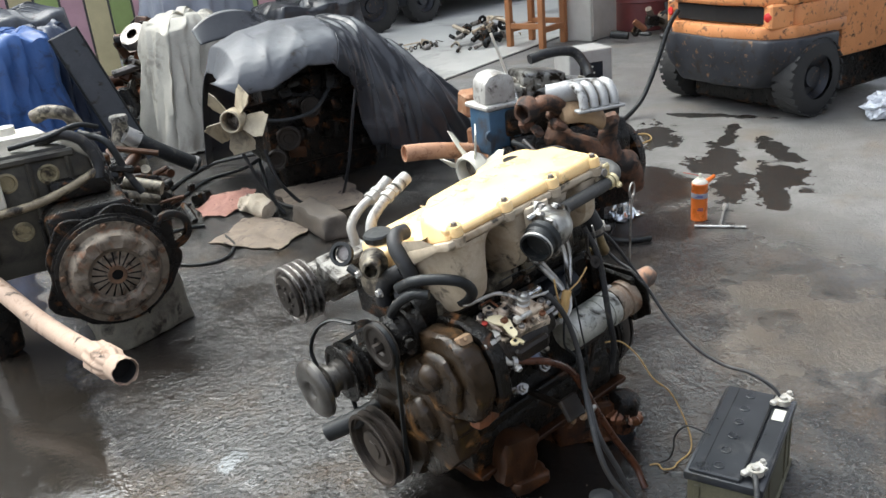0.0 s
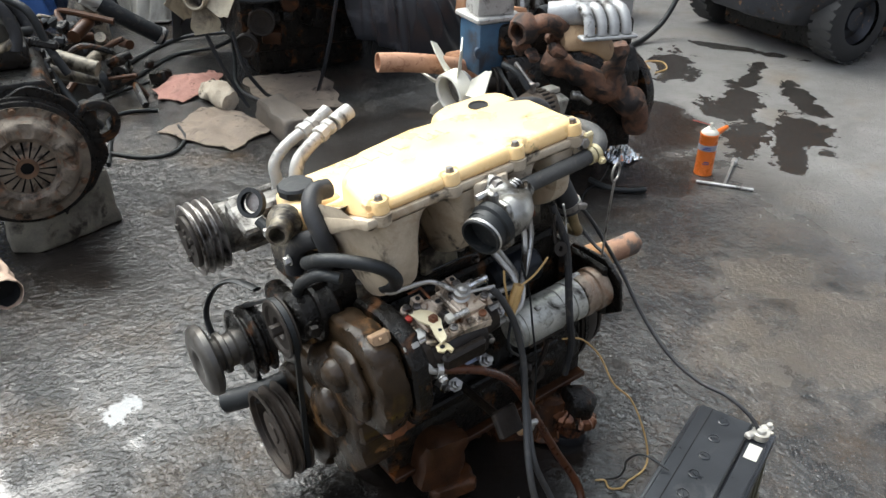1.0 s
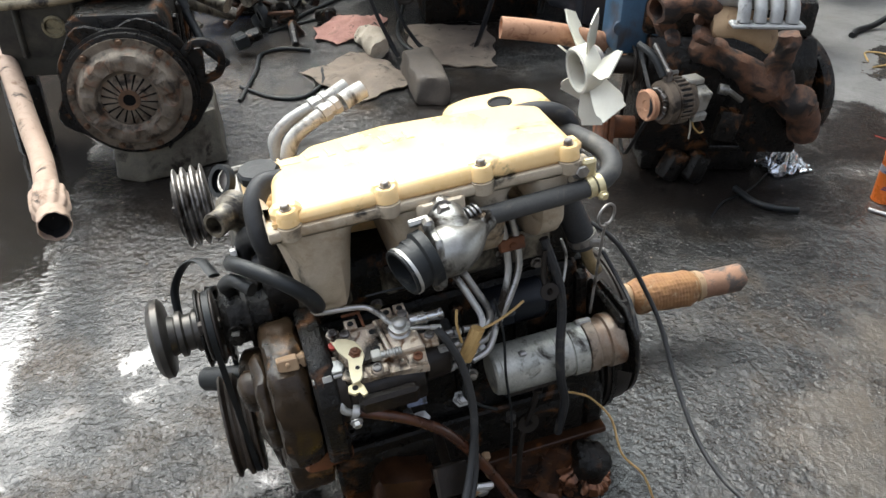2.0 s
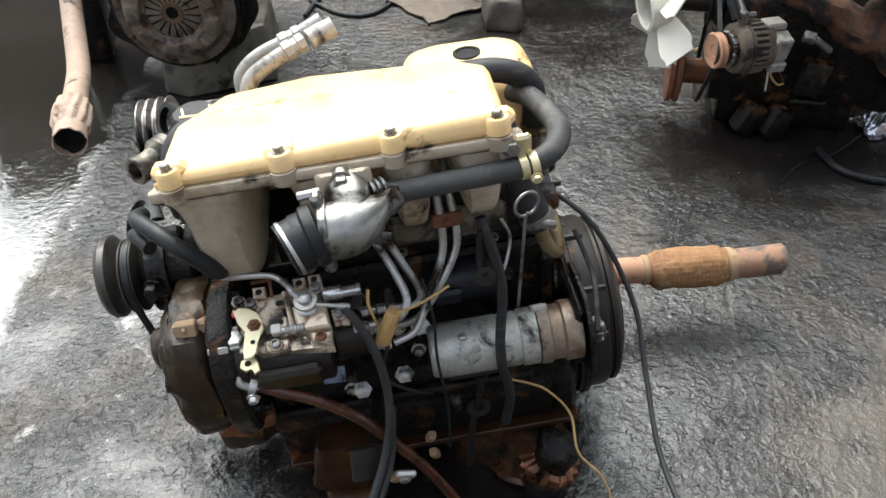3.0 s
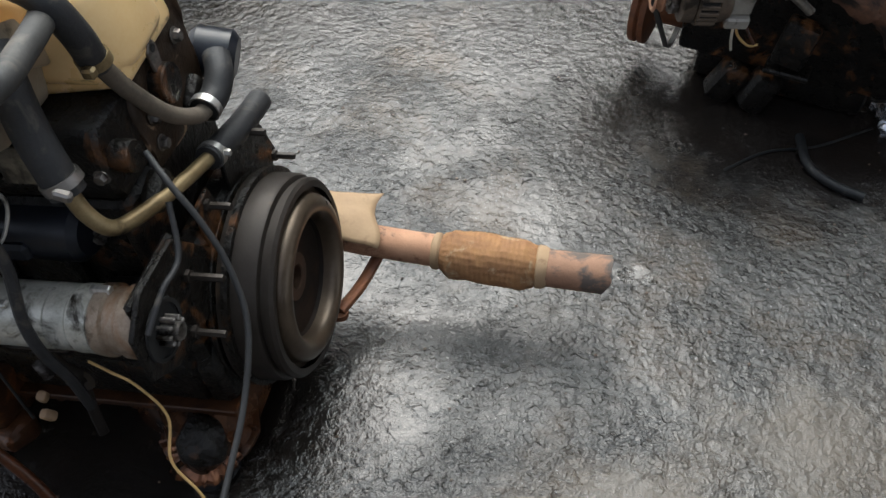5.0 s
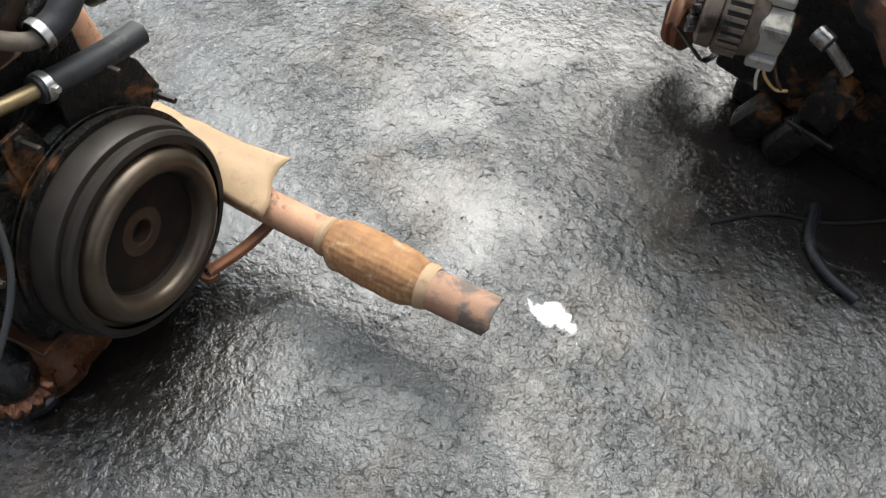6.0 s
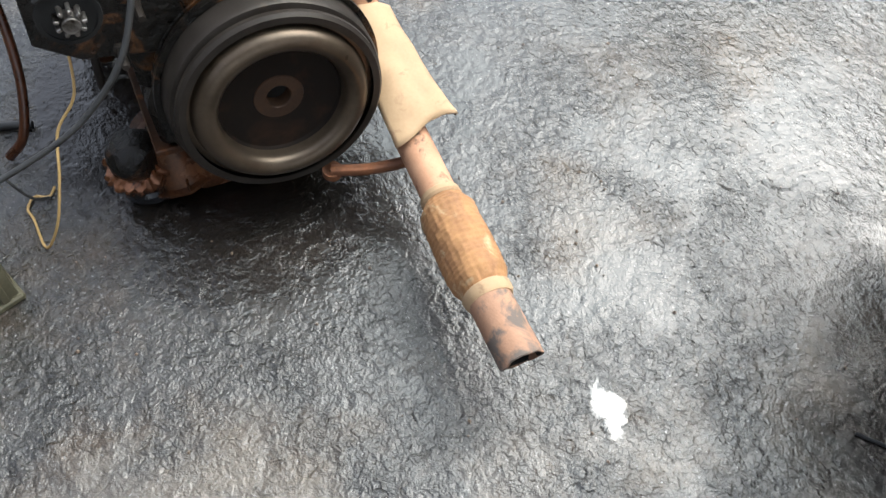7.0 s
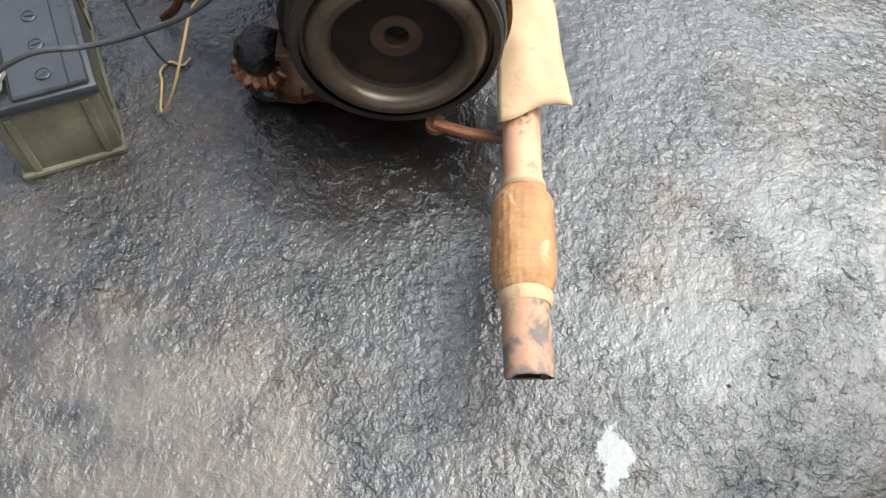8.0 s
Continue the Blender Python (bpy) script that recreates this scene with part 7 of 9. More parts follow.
rod(b, (0.02, 0.105, 0.405), (0.22, 0.11, 0.40), 0.03, seg=20)
pulley(b, (0.155, 0.11, 0.40), (1, 0, 0), 0.03, 0.065, 1, 0.012, 0.006, 0.03)
part("water_pump_pulley", b, M_FLY, fe)
b = BM()
lathe(b, (0.075, 0.13, 0.165), (1, 0, 0), [(0.014, 0.002), (0.014, 0.04), (0.004, 0.05), (0.0, 0.092), (0.003, 0.100), (0.016, 0.101), (0.022, 0.093), (0.028, 0.101), (0.040, 0.100), (0.044, 0.085), (0.05, 0.03)], 40)
rod(b, (0.10, 0.13, 0.165), (0.24, 0.13, 0.165), 0.04, seg=20)
part("crank_pulley", b, M_RUSTDARK, fe, "rust-brown crank pulley")
# alternator with its finned frame
AY, AZ = -0.135, 0.345
def swing(bm):
    """Turns the alternator on its bracket, its pulley towards the yard."""
    R = turn(0, 0, 24)
    at = Vector((0.145, AY, AZ))
    for v in bm.verts:
        v.co = at + R @ (v.co - at) + Vector((0.014, -0.003, 0.02))
    return bm


b = BM()
lathe(b, (0.20, AY, AZ), (1, 0, 0), [(0, 0.02), (0, 0.055), (0.006, 0.068), (0.03, 0.070), (0.032, 0.066), (0.034, 0.070), (0.075, 0.070), (0.077, 0.066), (0.08, 0.068), (0.105, 0.064), (0.112, 0.05), (0.112, 0.02)], 40)
swing(b)
M_ALTERNATOR = material("dusty_alternator_alloy", (0.20, 0.155, 0.115), (0.085, 0.063, 0.046), 0.55, 0.3, 24, 240, 0.4, stain=(0.04, 0.029, 0.021), stain_at=0.54, grime=0.3)
alt = part("alternator", b, M_ALTERNATOR, fe, "dusty alternator with slotted casing")
# Solid black band between the fins paints the slots' inner shade.
b = BM()
lathe(b, (0.240, AY, AZ), (1, 0, 0), [(0, 0.0695), (0.001, 0.0706), (0.035, 0.0706), (0.036, 0.0695)], 40, True)
swing(b)
part("slot_band", b, M_DARK, alt, "black band for the shade in the cooling slots")
for i in range(26):
    t = 2 * math.pi * i / 26
    b = BM()
    box(b, (0.258, AY + 0.071 * math.cos(t), AZ + 0.071 * math.sin(t)), (0.040, 0.0075, 0.009), (math.degrees(t), 0, 0), 0.001)
    swing(b)
    part("fin", b, M_ALTERNATOR, alt)
b = BM()
for i in range(14):
    t = 2 * math.pi * i / 14
    box(b, (0.190, AY + 0.045 * math.cos(t), AZ + 0.045 * math.sin(t)), (0.016, 0.012, 0.018), (math.degrees(t), 0, 20), 0.002)
swing(b)
pieces("cooling_fan", b, M_STEEL, alt)
b = BM()
lathe(b, (0.145, AY, AZ), (1, 0, 0), [(0.006, 0.002), (0.006, 0.014), (0.003, 0.018), (0.003, 0.040), (0, 0.045), (0.004, 0.050), (0.010, 0.042), (0.014, 0.042), (0.020, 0.050), (0.024, 0.047), (0.026, 0.014), (0.05, 0.012)], 36)
swing(b)
part("alternator_pulley", b, M_PIPE, alt, "small pinkish rusty pulley")
b = BM()
box(b, (0.325, AY - 0.035, AZ + 0.01), (0.05, 0.05, 0.07), (15, 0, 0), 0.004)
box(b, (0.325, AY - 0.04, AZ - 0.045), (0.05, 0.035, 0.03), (15, 0, 0), 0.004)
box(b, (0.315, AY, AZ + 0.06), (0.06, 0.05, 0.02), (0, 0, 0), 0.004)
swing(b)
part("regulator", b, material("dusty_regulator", (0.42, 0.40, 0.36), (0.28, 0.26, 0.22), 0.55, 0.3, 20, 200, 0.1, stain=(0.12, 0.10, 0.08), stain_at=0.58, grime=0.3), alt, "pale dusty square regulator box")
b = BM()
box(b, (0.225, AY + 0.01, AZ + 0.085), (0.02, 0.03, 0.04), (0, 0, 0), 0.005)
box(b, (0.225, AY + 0.05, AZ + 0.12), (0.014, 0.12, 0.02), (35, 0, 0), 0.004)
rod(b, (0.20, AY + 0.01, AZ + 0.09), (0.26, AY + 0.01, AZ + 0.09), 0.008, seg=6)
swing(b)
part("bracket", b, M_STEEL, fe)
b = BM()
belt(b, 0.160, [(AY, AZ, 0.034), (0.133, 0.145, 0.095), (0.113, 0.38, 0.064)], 0.012, 0.007)
shift(b, 0.014, -0.003, 0.02)
part("fan_belt", b, M_HOSE, fe, "worn grey fan belt")
for pts, m in (([(0.34, AY, AZ - 0.06), (0.345, AY - 0.01, AZ - 0.10), (0.375, AY - 0.01, AZ - 0.13), (0.40, AY, AZ - 0.135)], M_YWIRE), ([(0.335, AY, AZ - 0.06), (0.335, AY - 0.01, AZ - 0.11), (0.345, AY, AZ - 0.15)], M_WHITE), ([(0.35, AY, AZ - 0.06), (0.365, AY - 0.02, AZ - 0.09), (0.385, AY - 0.02, AZ - 0.12)], M_REDHOSE)):
    b = BM()
    tube(b, pts, 0.003, 8, 6)
    swing(b)
    part("loose_wire", b, m, fe)
# exhaust manifold
M_SOOTRUST = material("sooty_manifold_rust", (0.19, 0.088, 0.048), (0.045, 0.024, 0.016), 0.75, 0.1, 18, 150, 0.9, stain=(0.016, 0.012, 0.010), stain_at=0.46, stain_soft=0.14, stain_scale=13)
def swell(a, c):
    return lambda u: a + (c - a) * u + 0.10 * math.sin(u * 9)
b = BM()
tube(b, [(0.34, 0.06, 0.50), (0.39, 0.02, 0.485), (0.46, 0.0, 0.45), (0.54, 0.01, 0.405), (0.60, 0.01, 0.37)], 0.046, 16, 6, swell(0.85, 1.2))
tube(b, [(0.60, -0.02, 0.56), (0.605, -0.015, 0.50), (0.60, 0.0, 0.44), (0.62, 0.005, 0.38)], 0.040, 16, 6, swell(0.8, 1.25))
tube(b, [(0.56, 0.01, 0.42), (0.62, 0.01, 0.37), (0.67, 0.01, 0.33), (0.715, 0.015, 0.305)], 0.060, 18, 6, swell(0.8, 1.0))
rough_up(b, 0.012, 18, 3)
rough_up(b, 0.006, 55, 5)
part("exhaust_manifold", b, M_SOOTRUST, fe, "rusty red-brown branched exhaust manifold")
b = BM()
lathe(b, (0.705, 0.013, 0.312), (1, 0.05, -0.45), [(0, 0.02), (0, 0.060), (0.012, 0.062), (0.016, 0.056), (0.024, 0.052), (0.024, 0.02)], 26)
tube(b, [(0.72, 0.015, 0.30), (0.745, 0.03, 0.25), (0.76, 0.05, 0.19)], 0.052, 16, 5)
rough_up(b, 0.006, 30, 2)
part("outlet_elbow", b, M_SOOTRUST, fe, "dark rusty outlet elbow")
# lidded housing above the manifold
b = BM()
tube(b, [(0.33, -0.10, 0.625), (0.40, -0.11, 0.625), (0.47, -0.10, 0.60), (0.52, -0.08, 0.57)], 0.052, 18, 6, flat=0.55)
rough_up(b, 0.004, 26)
part("warm_air_cover", b, M_SHIELD, fe, "tan rusty sheet cover over the manifold")
b = BM()
lathe(b, (0.715, 0.24, 0.28), (0.88, 0.47, 0), [(0, 0.05), (0, 0.20), (0.012, 0.205), (0.045, 0.205), (0.05, 0.19), (0.05, 0.05)], 48)
part("bell_disc", b, M_OILY, fe, "black flywheel disc")
# small fittings in the dark below the manifold
b = BM()
rod(b, (0.40, -0.075, 0.40), (0.43, -0.08, 0.395), 0.017, seg=14)
rod(b, (0.43, -0.08, 0.395), (0.48, -0.075, 0.36), 0.010, seg=10)
part("hose_union", b, M_ALU, fe, "bright hose union")
b = BM()
box(b, (0.47, -0.02, 0.25), (0.075, 0.05, 0.11), (0, 8, 0), 0.01, seg=2)
box(b, (0.47, -0.02, 0.18), (0.10, 0.06, 0.012), (0, 0, 0), 0.003)
part("engine_mount", b, M_OILY, fe)
# intake plenum with four runners
b = BM()
tube(b, [(0.38, -0.03, 0.70), (0.44, -0.06, 0.70), (0.52, -0.08, 0.705), (0.64, -0.09, 0.70), (0.72, -0.09, 0.69)], 0.058, 20, 6, lambda u: 0.85 + 0.2 * math.sin(math.pi * u))
for k in range(4):
    x = 0.50 + 0.062 * k
    tube(b, [(x, -0.10, 0.735), (x + 0.005, -0.16, 0.73), (x + 0.01, -0.20, 0.685), (x + 0.01, -0.215, 0.63)], 0.025, 14, 6)
prism(b, [(0.465, -0.245), (0.745, -0.245), (0.745, -0.18), (0.465, -0.18)], "z", 0.612, 0.63, 0.006)
shift(b, -0.08, 0.0, 0.015)
for v in b.verts:
    v.co = Vector((0.28, -0.06, 0.655)) + 0.76 * (v.co - Vector((0.28, -0.06, 0.655)))
part("intake_plenum", b, material("clean_plenum_alloy", (0.46, 0.46, 0.45), (0.28, 0.275, 0.265), 0.5, 0.3, 20, 240, 0.3, grime=0.4), fe, "bright cast aluminium plenum with four runners")
b = BM()
tube(b, [(0.39, -0.03, 0.70), (0.36, -0.03, 0.70), (0.33, -0.05, 0.695)], 0.036, 20, 4, hole=0.006)
shift(b, -0.08, 0.0, 0.015)
for v in b.verts:
    v.co = Vector((0.28, -0.06, 0.655)) + 0.76 * (v.co - Vector((0.28, -0.06, 0.655)))
part("intake_mouth", b, M_RUBBER, fe, "black rubber intake mouth")
# turbo-like housing
b = BM()
lathe(b, (0.22, -0.05, 0.66), (-0.8, -0.55, -0.1), [(0, 0.05), (0.03, 0.058), (0.06, 0.045), (0.075, 0.04), (0.075, 0.03), (0.02, 0.028)], 28)
tube(b, [(0.22, -0.08, 0.67), (0.28, -0.10, 0.68), (0.33, -0.08, 0.65), (0.34, -0.02, 0.62)], 0.032, 16, 6)
for k in range(10):
    rr = random.Random(500 + k)
    box(b, (rr.uniform(0.18, 0.42), rr.uniform(-0.16, 0.02), rr.uniform(0.54, 0.68)), (rr.uniform(0.03, 0.07), rr.uniform(0.03, 0.07), rr.uniform(0.03, 0.07)), (rr.uniform(-30, 30), rr.uniform(-30, 30), 0), 0.01)
rough_up(b, 0.003, 40)
rough_up(b, 0.006, 30, 8)
pieces("turbo_housing", b, M_SOOTRUST, fe, "rusty turbo housing with open inlet")
b = BM()
box(b, (0.17, 0.21, 0.53), (0.17, 0.16, 0.20), (0, 0, 10), 0.015, seg=2)
for x in (0.11, 0.23):
    rod(b, (x, 0.12, 0.52), (x, 0.14, 0.52), 0.025, seg=16)
part("blue_housing", b, material("blue_engine_paint", (0.05, 0.12, 0.20), (0.03, 0.06, 0.10), 0.4, 0, 10, 160, 0.08, stain=(0.04, 0.03, 0.025), stain_at=0.5), fe, "oily blue painted housing")
b = BM()
box(b, (0.17, 0.21, 0.64), (0.20, 0.18, 0.022), (0, 0, 10), 0.006)
prism(b, [(0.095, 0.65), (0.10, 0.74), (0.125, 0.77), (0.17, 0.78), (0.215, 0.77), (0.24, 0.74), (0.245, 0.65)], "y", 0.14, 0.28, 0.012, 2)
part("dome_cover", b, material("dull_white_alloy", (0.52, 0.51, 0.48), (0.30, 0.285, 0.26), 0.5, 0.25, 18, 240, 0.25, stain=(0.12, 0.10, 0.08), stain_at=0.56, grime=0.25), fe, "grey cast dome cover")
b = BM()
tube(b, [(-0.282, 0.142, 0.51), (-0.18, 0.15, 0.50), (-0.05, 0.19, 0.47), (0.08, 0.24, 0.43)], 0.036, 18, 6, hole=0.004)
part("rusty_pipe", b, M_PIPE, fe, "short rusty open pipe")
b = BM()
tube(b, [(0.14, -0.02, 0.52), (0.18, -0.07, 0.50), (0.21, -0.11, 0.45)], 0.012, 10, 6)
part("hose", b, M_RUBBER, fe)
b = BM()
for x, y in ((0.34, 0.06), (0.42, 0.05)):
    box(b, (x, y, 0.055), (0.07, 0.07, 0.11), (0, 25, 20), 0.02, seg=2)
rough_up(b, 0.01, 18)
part("engine_foot", b, M_OILY, fe)

# gearbox behind it
gx = thing("gearbox", pose(2.35, 2.15, 0, 0, 0, -14), "grey cast aluminium gearbox lying on the ground", "gearbox")
b = BM()
lathe(b, (-0.28, 0, 0.30), (1, 0, 0), [(0, 0.19), (0.02, 0.195), (0.03, 0.18), (0.16, 0.15), (0.30, 0.125), (0.46, 0.115), (0.60, 0.09)], 22)
box(b, (-0.05, -0.02, 0.40), (0.3, 0.22, 0.18), (0, 8, 0), 0.03, seg=2)
for k in range(5):
    box(b, (-0.2 + 0.1 * k, -0.14, 0.32), (0.012, 0.07, 0.22), bevel=0.004)
box(b, (0, 0, 0.08), (0.4, 0.26, 0.16), bevel=0.02)
part("casing", b, M_ALU, gx)
b = BM()
tube(b, [(-0.1, -0.05, 0.56), (0.05, -0.05, 0.58), (0.2, -0.05, 0.56), (0.25, -0.1, 0.48), (0.24, -0.16, 0.42)], 0.03, 14, 6)
part("breather_tube", b, M_HOSE, gx)
b = BM()
rod(b, (-0.24, -0.02, 0.49), (-0.32, 0.0, 0.74), 0.008, seg=8)
part("dipstick", b, M_WHITE, gx)
wb = thing("grey_box", pose(3.35, 2.75, 0, 0, 0, -20), "grey metal box with dark printed panel on the ground", "box")
b = BM()
box(b, (0, 0, 0.20), (0.34, 0.26, 0.40), bevel=0.008)
part("body", b, material("grey_sheet_metal", (0.42, 0.41, 0.39), (0.30, 0.29, 0.27), 0.5, 0.1, 8, 160, 0.06), wb)
b = BM()
box(b, (0.0, -0.1325, 0.23), (0.18, 0.006, 0.16), bevel=0.002)
panel = part("panel", b, M_BLUEBLACK, wb, "dark blue printed panel")
b = BM()
for k in range(3):
    box(b, (-0.03 + 0.02 * (k % 2), -0.1365, 0.28 - 0.045 * k), (0.09 - 0.02 * k, 0.002, 0.012), bevel=0.0005)
part("print_bar", b, M_WHITE, panel, "unreadable print bars")
rb = thing("rusty_block", pose(1.78, 2.0, 0, 0, 0, 30), "small rusty iron casting on the ground", "scrap metal")
b = BM()
for k in range(9):
    rr = random.Random(700 + k)
    box(b, (rr.uniform(-0.1, 0.1), rr.uniform(-0.1, 0.1), 0.08 + 0.055 * (k % 7)), (rr.uniform(0.1, 0.2), rr.uniform(0.1, 0.2), rr.uniform(0.1, 0.16)), (rr.uniform(-10, 10), rr.uniform(-10, 10), rr.uniform(0, 90)), 0.015)
rough_up(b, 0.006, 20)
part("casting", b, M_RUST, rb)

# ---- forklift ----
M_FORK = material("worn_orange_paint", (0.72, 0.31, 0.12), (0.58, 0.22, 0.075), 0.5, 0, 6, 160, 0.08, stain=(0.26, 0.11, 0.055), stain_at=0.58, stain_soft=0.05, stain_scale=24, grime=0.2)
M_BUMPER = material("scuffed_black_iron", (0.034, 0.037, 0.045), (0.016, 0.017, 0.021), 0.5, 0.2, 6, 140, 0.12, stain=(0.20, 0.11, 0.055), stain_at=0.61, stain_soft=0.05, stain_scale=26, grime=0.4)
M_TYRE = material("dusty_tyre", (0.034, 0.033, 0.032), (0.018, 0.0175, 0.017), 0.8, 0, 12, 120, 0.2, stain=(0.07, 0.062, 0.05), stain_at=0.6)
fk = thing("forklift", pose(3.66, 1.76, 0, 0, 0, -6), "worn orange forklift with black counterweight parked on concrete", "forklift")
b = BM()
prism(b, [(0.02, -0.50), (-0.12, -0.36), (-0.16, 0.0), (-0.12, 0.36), (0.02, 0.50), (0.5, 0.52), (0.5, -0.52)], "z", 0.50, 0.585, 0.02, 2)
prism(b, [(0.10, -0.50), (-0.04, -0.36), (-0.08, 0.0), (-0.04, 0.36), (0.10, 0.50), (0.5, 0.52), (0.5, -0.52)], "z", 0.58, 0.71, 0.01, 2)
prism(b, [(0.02, -0.50), (-0.12, -0.36), (-0.16, 0.0), (-0.12, 0.36), (0.02, 0.50), (0.5, 0.52), (0.5, -0.52)], "z", 0.705, 1.05, 0.03, 3, 0.96)
for s in (1, -1):
    box(b, (-0.02, s * 0.40, 0.645), (0.16, 0.10, 0.15), (0, 0, s * 20), 0.012)
part("counterweight", b, M_FORK, fk, "orange painted cast counterweight")
b = BM()
prism(b, [(0.06, -0.40), (-0.09, -0.30), (-0.13, 0.0), (-0.09, 0.30), (0.06, 0.40), (0.45, 0.40), (0.45, -0.40)], "z", 0.195, 0.512, 0.02, 2)
bmesh.ops.subdivide_edges(b, edges=[e for e in b.edges if e.calc_length() > 0.15], cuts=4, use_grid_fill=True)
for v in b.verts:
    k = min(1.0, max(0.0, (v.co.z - 0.20) / 0.16))
    v.co.y *= 1.0 + 0.36 * k
    v.co.x -= 0.045 * k
rough_up(b, 0.004, 9)
part("bumper", b, M_BUMPER, fk, "scuffed black lower counterweight")
b = BM()
lathe(b, (-0.125, -0.02, 0.27), (-1, 0, 0), [(0, 0.04), (0.012, 0.04), (0.014, 0.03), (0.0, 0.026), (0.0, 0.001)], 22)
part("tow_hole", b, M_BUMPER, fk)
# Black strip set proud of the body, painting the shade of a recessed slot.
b = BM()
prism(b, [(-0.085, -0.36), (-0.115, 0.0), (-0.085, 0.36), (-0.02, 0.36), (-0.03, -0.36)], "z", 0.598, 0.70, 0.004)
part("grille_slot", b, M_DARK, fk, "black strip for the shaded slot between the tail lights")
M_TAIL = material("red_lens", (0.75, 0.05, 0.04), (0.5, 0.02, 0.02), 0.15, 0, 20, 100, 0.0)
for s in (1, -1):
    b = BM()
    lathe(b, (-0.100, s * 0.395, 0.645), (-1, s * 0.35, 0), [(0, 0.028), (0.008, 0.028), (0.012, 0.02), (0.014, 0.001)], 20)
    part("tail_light", b, M_TAIL, fk, "round red tail light")
b = BM()
box(b, (1.15, 0, 0.62), (1.3, 0.98, 0.62), bevel=0.04, seg=2)
box(b, (1.0, 0, 1.15), (0.7, 0.8, 0.5), bevel=0.04, seg=2)
part("chassis", b, M_FORK, fk)
# Black box reaches low to stand for the shade beneath the truck.
b = BM()
box(b, (0.70, 0, 0.21), (1.2, 0.72, 0.34), bevel=0.02)
rod(b, (0.20, -0.42, 0.25), (0.20, 0.42, 0.25), 0.05, seg=16)
part("underbody", b, M_OILY, fk, "black oily underbody, lowered to fill in the shade, and axle")


def wheel(parent, c, r, w, lugs, name="wheel", axis=(0, 1, 0)):
    a = Vector(axis)
    bm = BM()
    p = Vector(c) - a * (w / 2)
    lathe(bm, p, a, [(0, r * 0.55), (0.0, r * 0.62), (w * 0.06, r * 0.9), (w * 0.16, r * 0.97), (w * 0.5, r * 0.985), (w * 0.84, r * 0.97), (w * 0.94, r * 0.9), (w, r * 0.62), (w, r * 0.55)], 48, True)
    q = a.to_track_quat("Z", "Y").to_matrix()
    tyre = part(name, bm, M_TYRE, parent, "dusty black tyre with chunky tread")
    for k in range(lugs):
        for s in (0, 1):
            t = 2 * math.pi * (k + 0.5 * s) / lugs
            pos = Vector(c) + q @ Vector((r * 0.965 * math.cos(t), r * 0.965 * math.sin(t), (0.25 if s else -0.25) * w))
            bm = BM()
            R = (Matrix.Rotation(t, 3, "Z") @ Matrix.Rotation(radians(18 if s else -18), 3, "X"))
            vs, fs = [], []
            for dx in (-1, 1):
                for dy in (-1, 1):
                    for dz in (-1, 1):
                        vs.append(pos + q @ (R @ Vector((dx * r * 0.018, dy * r * 0.07, dz * w * 0.25))))
            merge(bm, vs, [(0, 1, 3, 2), (4, 6, 7, 5), (0, 4, 5, 1), (2, 3, 7, 6), (0, 2, 6, 4), (1, 5, 7, 3)])
            part("tread_lug", bm, M_TYRE, tyre)
    bm = BM()
    lathe(bm, p + a * 0.01, a, [(0.03, 0.01), (0.03, r * 0.25), (0.06, r * 0.28), (0.06, r * 0.45), (0.012, r * 0.55), (w - 0.02, r * 0.55), (w - 0.06, r * 0.45), (w - 0.06, r * 0.28), (w - 0.02, r * 0.25), (w - 0.02, 0.01)], 36)
    rim = part("rim", bm, M_BUMPER, tyre, "dirty dark wheel rim")
    return tyre


wheel(fk, (0.20, -0.475, 0.25), 0.25, 0.155, 28)
wheel(fk, (0.20, 0.475, 0.25), 0.25, 0.155, 28)
wheel(fk, (1.55, -0.50, 0.32), 0.32, 0.24, 16)
wheel(fk, (1.55, 0.50, 0.32), 0.32, 0.24, 16)
hose("forklift_cable", [(3.57, 2.08, 0.66), (3.52, 2.12, 0.55), (3.42, 2.14, 0.32), (3.28, 2.14, 0.12), (3.12, 2.13, 0.03), (2.98, 2.10, 0.015), (2.9, 2.05, 0.012)], 0.016, M_RUBBER, "black hose hanging from the forklift to the ground", "hose")
hose("rope_loop", [(2.75, 1.75, 0.005), (2.82, 1.85, 0.005), (2.9, 1.8, 0.005), (2.83, 1.70, 0.005), (2.72, 1.68, 0.005)], 0.004, M_YWIRE, "loop of yellow cord on the ground", "rope", 8)
bag = thing("clear_bag", pose(4.02, 0.86, 0), "crumpled clear plastic bag on the ground", "rubbish")
b = BM()
bmesh.ops.create_icosphere(b, subdivisions=4, radius=0.1)
for v in b.verts:
    n = v.co.normalized()
    k = 1 + 0.5 * noise.noise(n * 3.1 + Vector((5, 0, 0))) + 0.35 * abs(noise.noise(n * 8.0))
    v.co = Vector((n.x * 0.13 * k, n.y * 0.10 * k, 0.07 + n.z * 0.075 * k))
part("bag", b, material("clear_plastic_film", (0.7, 0.72, 0.76), (0.5, 0.52, 0.56), 0.18, 0.0, 40, 120, 0.6), bag, smooth=12)

# ---- far clutter ----
M_STOOL = material("orange_brown_wood", (0.40, 0.17, 0.065), (0.28, 0.11, 0.04), 0.5, 0, 8, 160, 0.08)
st = thing("wooden_stool", pose(5.0, 4.95, 0, 0, 0, 12), "orange-brown wooden stool with rungs on concrete", "stool")
